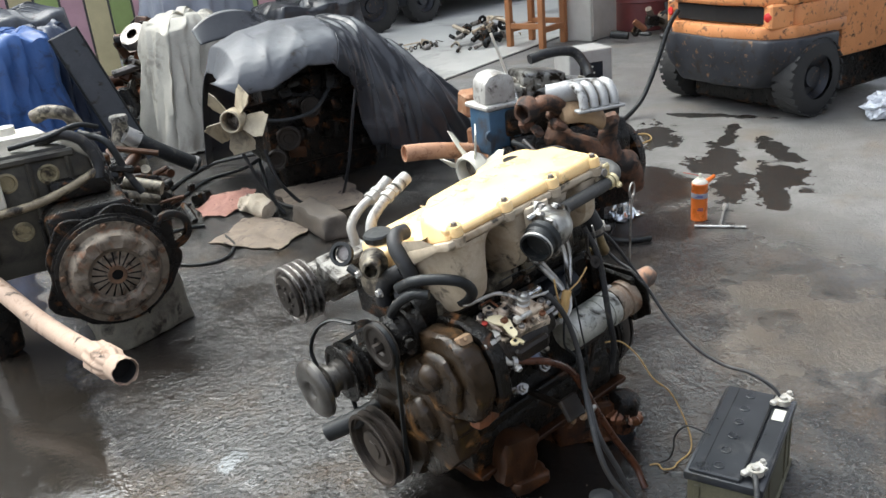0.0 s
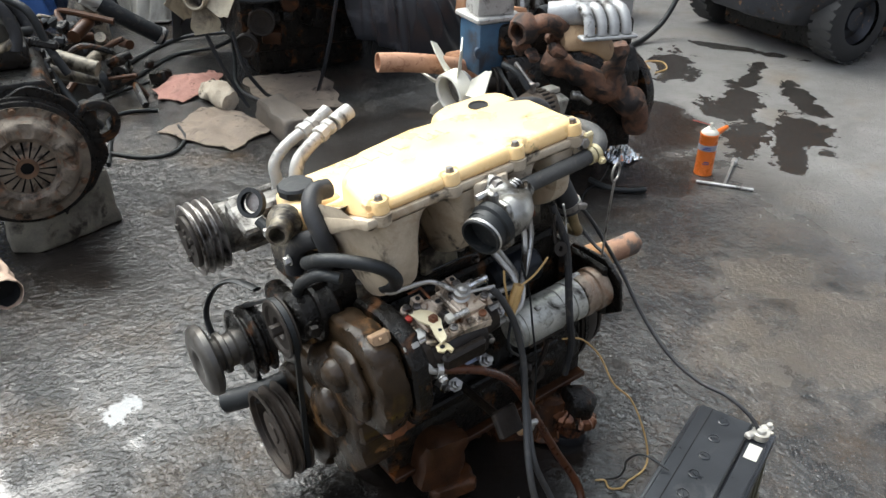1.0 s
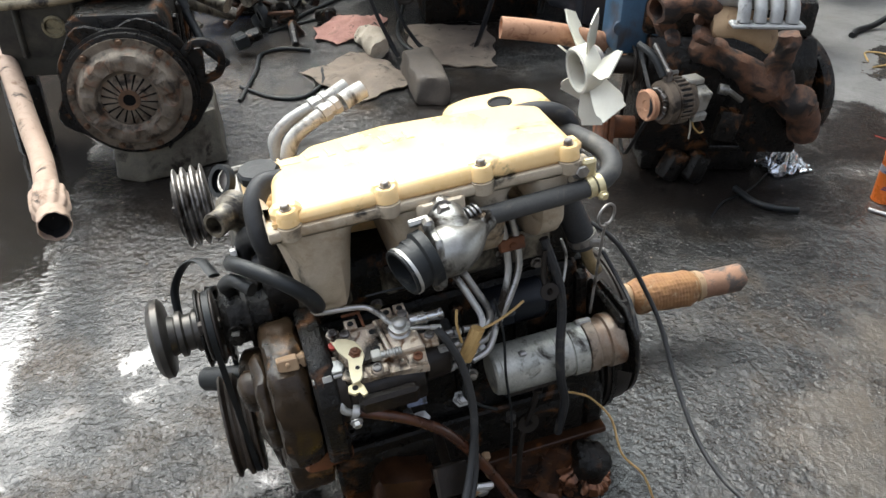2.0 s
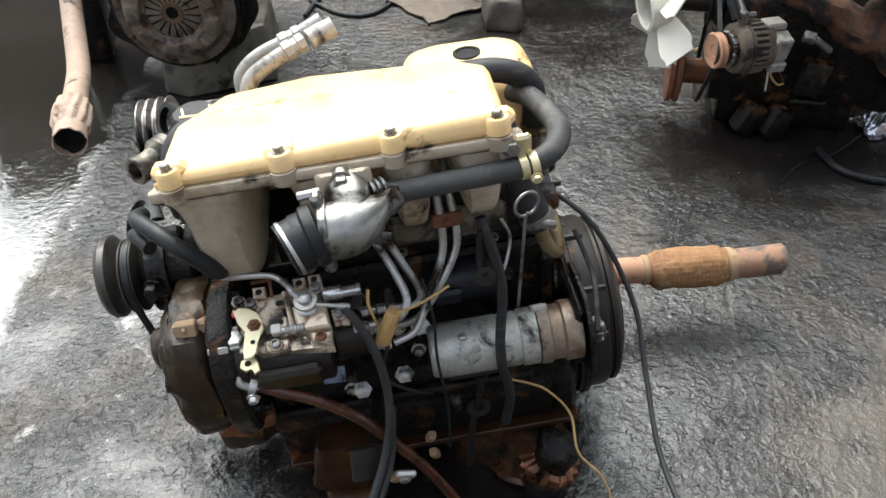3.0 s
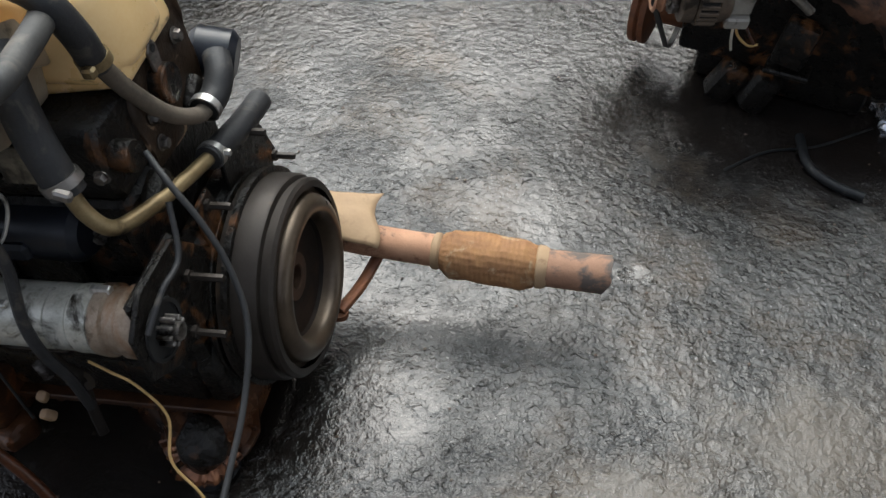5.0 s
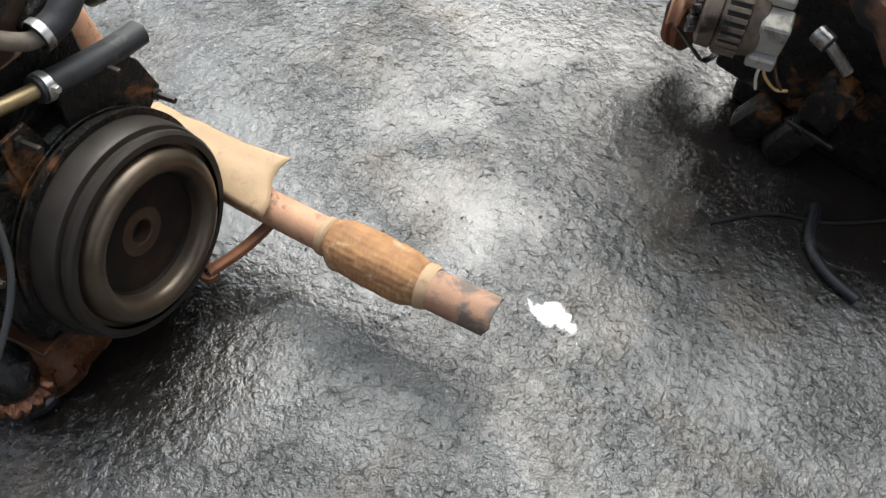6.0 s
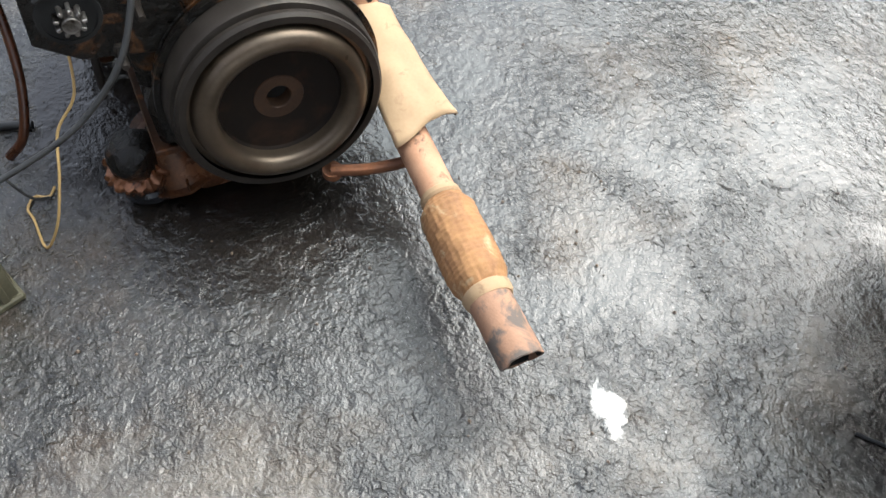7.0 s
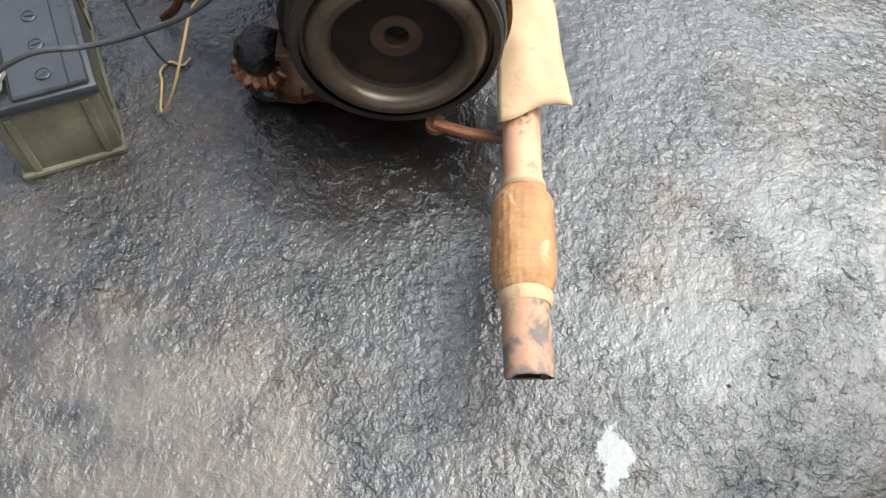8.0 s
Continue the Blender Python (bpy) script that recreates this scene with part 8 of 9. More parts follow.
for x in (-0.2, 0.2):
    for y in (-0.2, 0.2):
        b = BM()
        box(b, (x, y, 0.36), (0.06, 0.06, 0.72), bevel=0.005)
        part("leg", b, M_STOOL, st)
for s in (-0.2, 0.2):
    b = BM()
    box(b, (0, s, 0.18), (0.36, 0.045, 0.055), bevel=0.004)
    part("rung", b, M_STOOL, st)
    b = BM()
    box(b, (s, 0, 0.22), (0.045, 0.36, 0.055), bevel=0.004)
    part("rung", b, M_STOOL, st)
b = BM()
box(b, (0, 0, 0.74), (0.48, 0.48, 0.04), bevel=0.006)
part("seat", b, M_STOOL, st)
cb = thing("white_cabinet", pose(5.55, 4.75, 0, 0, 0, 10), "tall dirty white metal cabinet standing on concrete", "cabinet")
b = BM()
box(b, (0, 0, 0.55), (0.5, 0.4, 1.1), bevel=0.01)
part("body", b, material("dirty_white_enamel", (0.56, 0.54, 0.49), (0.42, 0.40, 0.35), 0.45, 0, 5, 120, 0.04), cb)
b = BM()
box(b, (0, -0.203, 0.55), (0.44, 0.012, 1.0), bevel=0.004)
part("door", b, cb.children[0].data.materials[0], cb)
dr = thing("red_drum", pose(6.25, 4.6, 0), "dull dark red steel drum among scrap", "drum")
b = BM()
lathe(b, (0, 0, 0), (0, 0, 1), [(0, 0.28), (0.01, 0.29), (0.29, 0.29), (0.30, 0.30), (0.32, 0.29), (0.58, 0.29), (0.59, 0.30), (0.61, 0.29), (0.87, 0.29), (0.88, 0.28), (0.87, 0.27)], 36)
part("barrel", b, material("dark_red_paint", (0.20, 0.05, 0.045), (0.12, 0.03, 0.03), 0.5, 0, 6, 120, 0.08), dr)
wall_red = tagged(part("wall_east", box(BM(), (6.9, 4.3, 1.2), (0.1, 2.6, 2.4), bevel=0.005), material("red_brown_wall", (0.13, 0.05, 0.045), (0.08, 0.035, 0.03), 0.7, 0, 4, 60, 0.1)), "dark red-brown painted wall behind the scrap", "wall", kind="structure")


def pile(name, m, n, sx, sy, h, mats, label, seed, size=(0.05, 0.16)):
    """A heap of scrap; every piece is its own part."""
    ob = thing(name, m, label, "scrap metal", "heaps of scrap")
    rr = random.Random(seed)
    for k in range(n):
        bm = BM()
        x, y = rr.gauss(0, sx * 0.4), rr.gauss(0, sy * 0.4)
        x, y = max(-sx, min(sx, x)), max(-sy, min(sy, y))
        top = h * max(0.05, 1 - (x / sx) ** 2 * 0.7 - (y / sy) ** 2 * 0.7)
        s = rr.uniform(*size)
        z = rr.uniform(0, 1) * max(0, top - s * 0.5) + s * 0.4
        kind = k % 4
        if kind == 0:
            box(bm, (x, y, z), (s, s * rr.uniform(0.4, 1), s * rr.uniform(0.3, 0.8)), (rr.uniform(-30, 30), rr.uniform(-30, 30), rr.uniform(0, 180)), s * 0.1)
        elif kind == 1:
            d = Vector((rr.uniform(-1, 1), rr.uniform(-1, 1), rr.uniform(-0.4, 0.6))).normalized() * s
            rod(bm, Vector((x, y, z)) - d * 0.6, Vector((x, y, z)) + d * 0.6, s * 0.25, seg=14)
        elif kind == 2:
            d = Vector((rr.uniform(-1, 1), rr.uniform(-1, 1), rr.uniform(-0.5, 1)))
            lathe(bm, (x, y, z), d, [(0, s * 0.2), (0, s * 0.5), (s * 0.15, s * 0.52), (s * 0.3, s * 0.45), (s * 0.3, s * 0.2)], 20, True)
        else:
            a = Vector((x, y, z))
            tube(bm, [a, a + Vector((rr.uniform(-s, s), rr.uniform(-s, s), s * 0.6)), a + Vector((rr.uniform(-2 * s, 2 * s), rr.uniform(-2 * s, 2 * s), s * 0.2))], s * 0.14, 8, 6)
        for v in bm.verts:
            v.co.z = max(v.co.z, 0.001)
        part("scrap_piece", bm, mats[k % len(mats)], ob)
    return ob


pile("scrap_heap", pose(6.1, 3.9, 0), 70, 0.9, 0.45, 0.35, (M_OILY, M_RUSTDARK, M_STEEL, M_RUBBER, M_CARD), "low heap of dark metal scrap beside a wall", 5)
pile("scrap_heap", pose(4.75, 5.45, 0), 46, 0.55, 0.35, 0.3, (M_OILY, M_STEEL, M_RUBBER, M_CASTALU), "small heap of engine parts on concrete", 9, (0.04, 0.14))
pile("parts_heap", pose(0.95, 4.9, 0), 90, 0.45, 0.5, 0.9, (M_OILY, M_RUSTDARK, M_OILY, M_BROWN, M_STEEL), "tall heap of rusty engine parts", 12, (0.08, 0.22))
pile("parts_heap", pose(0.05, 3.05, 0), 90, 0.40, 0.45, 0.40, (M_OILY, M_OILY, M_RUBBER, M_OLIVEALU, M_OILY, M_BROWN), "heap of dark oily engine parts and hoses", 21, (0.05, 0.13))
pile("loose_parts", pose(4.3, 6.0, 0), 26, 0.7, 0.25, 0.05, (M_STEEL, M_CASTALU, M_OILY), "small loose metal parts scattered on concrete", 31, (0.03, 0.09))

ne = thing("filler_neck", pose(0.25, 3.6, 0, 0, 0, 10), "grey cast housing with capped filler neck among parts", "engine part")
b = BM()
lathe(b, (0, 0, 0), (0, 0, 1), [(0, 0.12), (0.18, 0.11), (0.30, 0.075), (0.40, 0.045), (0.43, 0.045)], 24)
part("housing", b, M_OLIVEALU, ne)
b = BM()
lathe(b, (0, 0, 0.425), (0, 0, 1), [(0, 0.052), (0.02, 0.055), (0.035, 0.05), (0.036, 0.001)], 24)
part("cap", b, M_GREYALU, ne)
lh = thing("intake_hose", pose(0.5, 3.62, 0), "fat black intake hose with bright clamps on the ground", "hose")
b = BM()
tube(b, [(-0.20, -0.17, 0.315), (-0.12, -0.19, 0.250), (0.0, -0.21, 0.165), (0.10, -0.225, 0.10)], 0.046, 20, 8)
part("hose", b, M_RUBBER, lh)
b = BM()
lathe(b, (-0.27, -0.155, 0.368), (0.8, -0.16, -0.62), [(0, 0.048), (0.0, 0.054), (0.085, 0.054), (0.085, 0.048)], 24, True)
part("sleeve", b, M_CLEAN, lh, "bright aluminium sleeve")
b = BM()
lathe(b, (0.07, -0.22, 0.118), (0.8, -0.1, -0.55), [(0, 0.047), (0.0, 0.052), (0.018, 0.052), (0.018, 0.047)], 24, True)
part("clamp", b, M_CLEAN, lh, "bright hose clamp")

# covers and panels behind
M_BLUE = material("blue_tarpaulin", (0.045, 0.125, 0.34), (0.022, 0.066, 0.20), 0.45, 0, 4, 100, 0.1, stain=(0.02, 0.035, 0.09), stain_at=0.55)
M_WHITECLOTH = material("dirty_white_tarp", (0.50, 0.47, 0.40), (0.33, 0.31, 0.26), 0.75, 0, 4, 100, 0.2, stain=(0.15, 0.135, 0.11), stain_at=0.54, stain_scale=3)
M_PALEBLUE = material("grey_blue_sheet", (0.30, 0.32, 0.36), (0.18, 0.19, 0.23), 0.5, 0, 4, 80, 0.1)


def cover(name, cx, cy, lx, ly, h, mat, label, seed, lean=0.0, gather=0.12):
    """A sheet hanging over something tall: a crumpled top and uneven folds down to the ground."""
    ob = thing(name, pose(cx, cy, 0), label, "tarpaulin", "covered stores")
    def fn(u, v):
        t = 2 * math.pi * u
        sx, sy = math.cos(t), math.sin(t)
        k = max(abs(sx), abs(sy)) ** 0.65
        ridge = abs(noise.noise(Vector((sx * 2.4 + seed, sy * 2.4, seed + v * 0.6)))) + 0.45 * abs(noise.noise(Vector((sx * 6 + seed, sy * 6, seed + v * 1.1))))
        if v < 0.3:
            r = v / 0.3
            z = h + 0.09 * noise.noise(Vector((sx * r * 2 + seed, sy * r * 2, seed))) - 0.05 * r ** 3
        else:
            d = (v - 0.3) / 0.7
            r = 1 + gather * d * (0.6 + 2.6 * ridge) + 0.22 * (ridge - 0.25) * min(1.0, d * 5)
            z = h * (1 - d) - 0.05 * (1 - d) + 0.05 * noise.noise(Vector((sx * 3, sy * 3, v * 4 + seed))) * (1 - d)
        crumple = 0.035 * noise.noise(Vector((sx * 6, sy * 6 + v * 5, seed))) + 0.007 * noise.noise(Vector((sx * 14, sy * 14 + v * 11, seed + 3)))
        return cx + lx / 2 * sx * r / k + lean * z + crumple, cy + ly / 2 * sy * r / k - crumple, max(0.012, z)
    draped("sheet", fn, 120, 44, mat, ob, "")
    bm = BM()
    at = Vector((cx, cy, 0))
    tube(bm, [Vector(fn(i / 60, 0.985)) - at for i in range(60)], 0.007, 6, 2)
    part("hem", bm, mat, ob, "rolled lower hem")
    return ob


cover("blue_tarpaulin", -0.10, 4.7, 0.6, 0.6, 0.93, M_BLUE, "crumpled blue tarpaulin hanging over stored parts", 2)
cover("white_tarpaulin", 0.95, 4.32, 0.50, 0.5, 0.90, M_WHITECLOTH, "dirty white tarpaulin draped over stored parts", 5, 0.10)
cover("navy_tarpaulin", 0.22, 4.85, 0.36, 0.4, 0.90, material("navy_sheet", (0.030, 0.045, 0.085), (0.014, 0.02, 0.036), 0.4, 0, 4, 100, 0.15), "dark navy plastic sheet over stored parts", 17)
cover("grey_blue_tarpaulin", 1.95, 6.3, 0.9, 0.7, 1.0, M_PALEBLUE, "pale grey-blue plastic sheet over stored parts", 8)
cover("dark_tarpaulin", 2.7, 5.6, 0.9, 0.7, 0.75, M_TARPDARK, "black plastic sheet over stored parts", 11)
cover("grey_tarpaulin", 0.2, 5.6, 0.8, 0.5, 1.0, M_TARP, "grey sheet over stored parts", 14)
for x, y, tilt, w in ((0.52, 4.18, 18, 0.20),):
    pn = thing("black_panel", pose(x, y, 0, -6, -tilt, 0), "dark grey flat plank leaning against stored parts", "panel", "leaning panels")
    b = BM()
    box(b, (0, 0, 0.48), (w, 0.03, 0.96), bevel=0.006)
    part("board", b, material("dusty_black_board", (0.075, 0.08, 0.088), (0.035, 0.037, 0.042), 0.55, 0, 6, 120, 0.2, grime=0.3), pn)
    for sx in (-1, 1):
        b = BM()
        box(b, (sx * (w / 2 - 0.006), -0.004, 0.48), (0.014, 0.034, 0.962), bevel=0.004)
        part("rim", b, M_RUBBER, pn)

# painted plank fence
FENCE = ((0.62, 0.36, 0.40), (0.62, 0.53, 0.30), (0.36, 0.46, 0.16))
M_PLANK = [material("fence_paint_" + n, c, tuple(v * 0.75 for v in c), 0.6, 0, 5, 90, 0.08, vary=0.1) for n, c in zip(("pink", "cream", "green"), FENCE)]
fence = tagged(new("fence"), "fence of pink, cream and green painted upright planks", "fence", kind="structure")
fence.location = (0, 7.2, 0)
for k in range(22):
    b = BM()
    box(b, (-1.6 + 0.225 * k, 0, 0.75), (0.20, 0.022, 1.5), bevel=0.004)
    part("plank", b, M_PLANK[k % 3], fence)
for z in (0.35, 1.2):
    b = BM()
    box(b, (0.76, 0.035, z), (4.9, 0.04, 0.08), bevel=0.004)
    part("rail", b, M_CARD, fence)

# vehicle parts far back
tw = thing("spare_truck_wheel", pose(4.72, 7.6, 0), "large grey tyre with dark rim standing on concrete", "wheel")
wheel(tw, (0, 0, 0.34), 0.34, 0.2, 18, "tyre", (0.25, 0.97, 0))
car = thing("parked_car", pose(6.2, 8.6, 0, 0, 0, 8), "dark parked car standing on concrete", "car")
b = BM()
prism(b, [(-1.1, 0.25), (-1.15, 0.75), (-0.7, 0.95), (-0.35, 1.4), (0.9, 1.42), (1.4, 0.95), (1.9, 0.85), (1.95, 0.3)], "y", -0.8, 0.8, 0.06, 3)
part("body", b, M_BLUEBLACK, car)
for x in (-0.7, 1.45):
    for s in (-1, 1):
        wheel(car, (x, s * 0.74, 0.31), 0.31, 0.2, 14)
wj = thing("white_jug", pose(3.9, 7.0, 0), "white plastic jug standing among stored parts", "jug")
b = BM()
box(b, (0, 0, 0.2), (0.28, 0.2, 0.4), bevel=0.04, seg=3)
rod(b, (0.06, 0, 0.39), (0.06, 0, 0.45), 0.04, seg=18)
part("body", b, M_WHITE, wj)
b = BM()
tube(b, [(-0.1, 0, 0.39), (-0.06, 0, 0.46), (0.0, 0, 0.46), (0.03, 0, 0.40)], 0.015, 10, 6)
part("handle", b, M_WHITE, wj)

# plain brown tapered block under the tarpaulin's edge
ft = thing("rubber_mount", pose(0.66, 2.02, 0, 0, 0, -6), "grimy brown block with tapered top standing on wet ground", "rubber block")
b = BM()
prism(b, [(-0.075, -0.20), (0.075, -0.22), (0.08, 0.22), (-0.08, 0.22)], "z", 0.0, 0.11, 0.02, 2, 0.85)
bmesh.ops.subdivide_edges(b, edges=[e for e in b.edges if e.calc_length() > 0.05], cuts=4, use_grid_fill=True)
rough_up(b, 0.014, 14)
for v in b.verts:
    v.co.z = max(0.0, v.co.z)
part("block", b, material("grimy_brown_block", (0.11, 0.086, 0.064), (0.04, 0.032, 0.025), 0.7, 0, 9, 140, 0.2, stain=(0.10, 0.085, 0.065), stain_at=0.58), ft)

# ---- setting ----
M_SHED = material("weathered_shed_wall", (0.085, 0.08, 0.075), (0.05, 0.047, 0.044), 0.75, 0, 1.2, 30, 0.1, stain=(0.04, 0.034, 0.03), stain_at=0.56, stain_scale=0.8)
def wall(name, x0, x1, y0, y1, h, label):
    b = BM()
    box(b, ((x0 + x1) / 2, (y0 + y1) / 2, h / 2), (abs(x1 - x0), abs(y1 - y0), h), bevel=0.01)
    return tagged(part(name, b, M_SHED), label, "wall", kind="structure")
wall("wall_north", -5.4, 3.0, 9.9, 10.2, 6.4, "weathered grey shed wall behind the yard")
# Unseen tall wall, added so the wet ground reflects less sky on this side.
wall("wall_northeast", 3.0, 14.0, 9.88, 10.2, 10.2, "unseen tall grey wall added to darken reflections in the ground")
# Unseen wall behind the camera, added to cut low light on near faces.
wall("wall_south", -9.0, 12.0, -7.3, -7.0, 3.6, "unseen grey wall added behind the camera to cut light")
# Unseen roof, added to block eastern sky light and deepen shade at the flywheel.
b = BM()
prism(b, [(4.0, -7.1), (12.0, -7.1), (12.0, 5.2), (4.0, 5.2)], "z", 5.0, 5.2, 0.01)
tagged(part("ceiling", b, M_SHED), "unseen roof added to block sky light from the east", "ceiling", kind="structure")

# ---- ground ----
def ground_material():
    m = bpy.data.materials.new("wet_asphalt")
    m.use_nodes = True
    N, L = m.node_tree.nodes, m.node_tree.links
    bsdf = N["Principled BSDF"]
    co = N.new("ShaderNodeTexCoord")
    def noise_tex(scale, detail=6, rough=0.6, dist=0.0):
        t = N.new("ShaderNodeTexNoise")
        t.inputs["Scale"].default_value, t.inputs["Detail"].default_value = scale, detail
        t.inputs["Roughness"].default_value, t.inputs["Distortion"].default_value = rough, dist
        L.new(co.outputs["Object"], t.inputs["Vector"])
        return t.outputs["Fac"]
    def rng(src, a, b, c=0.0, d=1.0):
        r = N.new("ShaderNodeMapRange")
        for k, v in zip(("From Min", "From Max", "To Min", "To Max"), (a, b, c, d)):
            r.inputs[k].default_value = v
        L.new(src, r.inputs["Value"])
        return r.outputs["Result"]
    def op(kind, a, b=None):
        x = N.new("ShaderNodeMath")
        x.operation = kind
        for s, v in zip(x.inputs, (a, b)):
            if v is None:
                continue
            if isinstance(v, (int, float)):
                s.default_value = v
            else:
                L.new(v, s)
        return x.outputs[0]
    def mix(f, a, b):
        x = N.new("ShaderNodeMix")
        x.data_type = "RGBA"
        L.new(f, x.inputs["Factor"])
        for s, v in ((x.inputs[6], a), (x.inputs[7], b)):
            if isinstance(v, tuple):
                s.default_value = (*v, 1)
            else:
                L.new(v, s)
        return x.outputs[2]
    sep = N.new("ShaderNodeSeparateXYZ")
    L.new(co.outputs["Object"], sep.inputs[0])
    X, Y = sep.outputs["X"], sep.outputs["Y"]
    big = noise_tex(1.3, 5, 0.6, 0.4)
    mid = noise_tex(6.0, 6, 0.65, 0.3)
    ragged = noise_tex(4.2, 10, 0.68, 0.25)
    def patches(rows):
        """Largest of several ovals: 1 in the middle, 0 on the rim."""
        best = None
        for x, y, rx, ry, rot in rows:
            mp = N.new("ShaderNodeMapping")
            mp.vector_type = "TEXTURE"
            mp.inputs["Location"].default_value = (x, y, 0)
            mp.inputs["Rotation"].default_value = (0, 0, radians(rot))
            mp.inputs["Scale"].default_value = (rx, ry, 1)
            L.new(co.outputs["Object"], mp.inputs["Vector"])
            ln = N.new("ShaderNodeVectorMath")
            ln.operation = "LENGTH"
            L.new(mp.outputs[0], ln.inputs[0])
            v = op("SUBTRACT", 1.0, ln.outputs["Value"])
            best = v if best is None else op("MAXIMUM", best, v)
        return best
    def frayed(field, k, a, b, edge=None):
        return rng(op("ADD", field, op("MULTIPLY", op("SUBTRACT", edge or ragged, 0.5), k)), a, b)
    SPILL = [(2.92, 1.74, 0.32, 0.13, 45), (2.80, 1.17, 0.23, 0.11, 40), (2.60, 1.10, 0.20, 0.13, 60), (3.15, 1.37, 0.28, 0.055, 28), (3.5, 1.75, 0.30, 0.06, 115), (3.05, 0.98, 0.28, 0.07, 50),
             (2.66, 0.72, 0.26, 0.13, 35), (2.38, 0.56, 0.20, 0.08, 40), (2.38, 0.80, 0.24, 0.09, 20)]
    # Oily wet patches, spread wider to paint in shade and dark reflections by engines.
    SEEP_SHADE = [(0.12, 0.03, 0.38, 0.2, 0), (0.42, 0.05, 0.30, 0.36, 0), (1.42, 1.0, 0.66, 0.46, -17), (1.14, 0.98, 0.34, 0.34, 0), (0.88, 1.60, 0.5, 0.45, 20), (0.9, 1.75, 0.5, 0.4, 0), (2.15, 1.1, 0.36, 0.22, 50), (-1.1, 1.7, 0.5, 0.35, 20), (-0.25, 1.25, 0.75, 0.45, 10)]
    POOL = [(1.077, 0.372, 0.050, 0.034, 0), (-0.54, 0.52, 0.08, 0.05, 30)]
    DAMP = [(0.88, 0.58, 0.26, 0.15, 30), (0.50, 1.05, 0.16, 0.10, 20), (0.52, 0.87, 0.14, 0.09, 0), (0.62, 0.85, 0.36, 0.16, 60), (0.98, 0.72, 0.22, 0.12, 10), (0.70, 0.50, 0.2, 0.1, 70), (0.5, 1.2, 0.5, 0.2, 40), (-0.5, 0.55, 0.4, 0.2, 60)]
    spill = frayed(patches(SPILL), 3.4, 0.0, 0.08, noise_tex(7, 9, 0.66, 0.5))
    seep_shade = frayed(patches(SEEP_SHADE), 2.0, -0.05, 0.45, noise_tex(5, 9, 0.66, 0.4))
    pool = frayed(patches(POOL), 3.0, 0.12, 0.34, noise_tex(17, 6, 0.6, 0.4))
    # Oil below the running engine, with the engine's shade painted in as well.
    OIL_SHADE = [(0.33, 0.08, 0.24, 0.42, 0), (0.05, 0.0, 0.42, 0.24, 0), (0.12, -0.25, 0.24, 0.14, 0)]
    MUD = [(1.35, -0.38, 0.55, 0.36, -15), (1.45, 0.0, 0.3, 0.2, 0)]
    oil = frayed(patches(OIL_SHADE), 1.6, 0.0, 0.30, noise_tex(8, 8, 0.66, 0.5))
    mud = frayed(patches(MUD), 1.5, 0.0, 0.5, noise_tex(6, 9, 0.66, 0.4))
    damp = frayed(patches(DAMP), 3.0, 0.10, 0.70, noise_tex(9, 8, 0.65, 0.5))
    # dry ground begins towards +x, with an uneven border
    lie = op("ADD", op("MULTIPLY", X, 0.55), op("MULTIPLY", Y, -0.45))
    lie = op("ADD", lie, op("MULTIPLY", op("SUBTRACT", mid, 0.5), 0.7))
    lie = op("ADD", lie, op("MULTIPLY", op("SUBTRACT", big, 0.5), 0.9))
    dry = rng(lie, 0.95, 1.6)
    far = rng(X, 1.5, 2.4)
    dry = op("MULTIPLY", op("MAXIMUM", op("MAXIMUM", dry, far), op("MULTIPLY", mud, 0.5)), op("SUBTRACT", 1.0, op("MAXIMUM", spill, seep_shade)))
    # smooth flooded strip beside the old slab
    strip = op("ADD", op("ADD", X, op("MULTIPLY", Y, -0.12)), op("MULTIPLY", op("SUBTRACT", mid, 0.5), 0.24))
    flood = op("MULTIPLY", rng(strip, -0.87, -0.92), rng(op("ADD", Y, op("MULTIPLY", op("SUBTRACT", mid, 0.5), 0.8)), 0.18, 0.30))
    pud = op("MULTIPLY", rng(noise_tex(8.5, 7, 0.66, 0.5), 0.59, 0.66, 0.0, 0.7), rng(X, 0.1, -0.3))
    flat = op("MAXIMUM", op("MAXIMUM", flood, pool), op("MULTIPLY", pud, op("SUBTRACT", 1.0, dry)))
    # colour
    wetc = mix(rng(mid, 0.35, 0.7), (0.014, 0.0133, 0.0124), (0.047, 0.0444, 0.0413))
    wetc = mix(rng(noise_tex(3.0, 7, 0.62), 0.50, 0.64), wetc, (0.046, 0.033, 0.022))
    dryc = mix(rng(mid, 0.3, 0.72), (0.118, 0.113, 0.106), (0.20, 0.193, 0.183))
    dryc = mix(rng(noise_tex(2.6, 6), 0.55, 0.75), dryc, (0.15, 0.120, 0.090))
    col = mix(dry, wetc, dryc)
    col = mix(rng(mud, 0, 1, 0, 0.8), col, mix(rng(mid, 0.35, 0.65), (0.045, 0.036, 0.027), (0.085, 0.066, 0.047)))
    stone = noise_tex(120, 3, 0.7)
    col = mix(rng(stone, 0.60, 0.74), col, (0.19, 0.185, 0.178))
    col = mix(rng(noise_tex(85, 4, 0.7), 0.40, 0.33, 0.0, 0.7), col, (0.022, 0.020, 0.018))
    col = mix(rng(noise_tex(34, 4, 0.6), 0.56, 0.74, 0.0, 0.55), col, (0.060, 0.054, 0.048))
    # These two near-black mixes carry oil and painted shade together.
    col = mix(rng(seep_shade, 0, 1, 0, 0.92), col, (0.014, 0.011, 0.009))
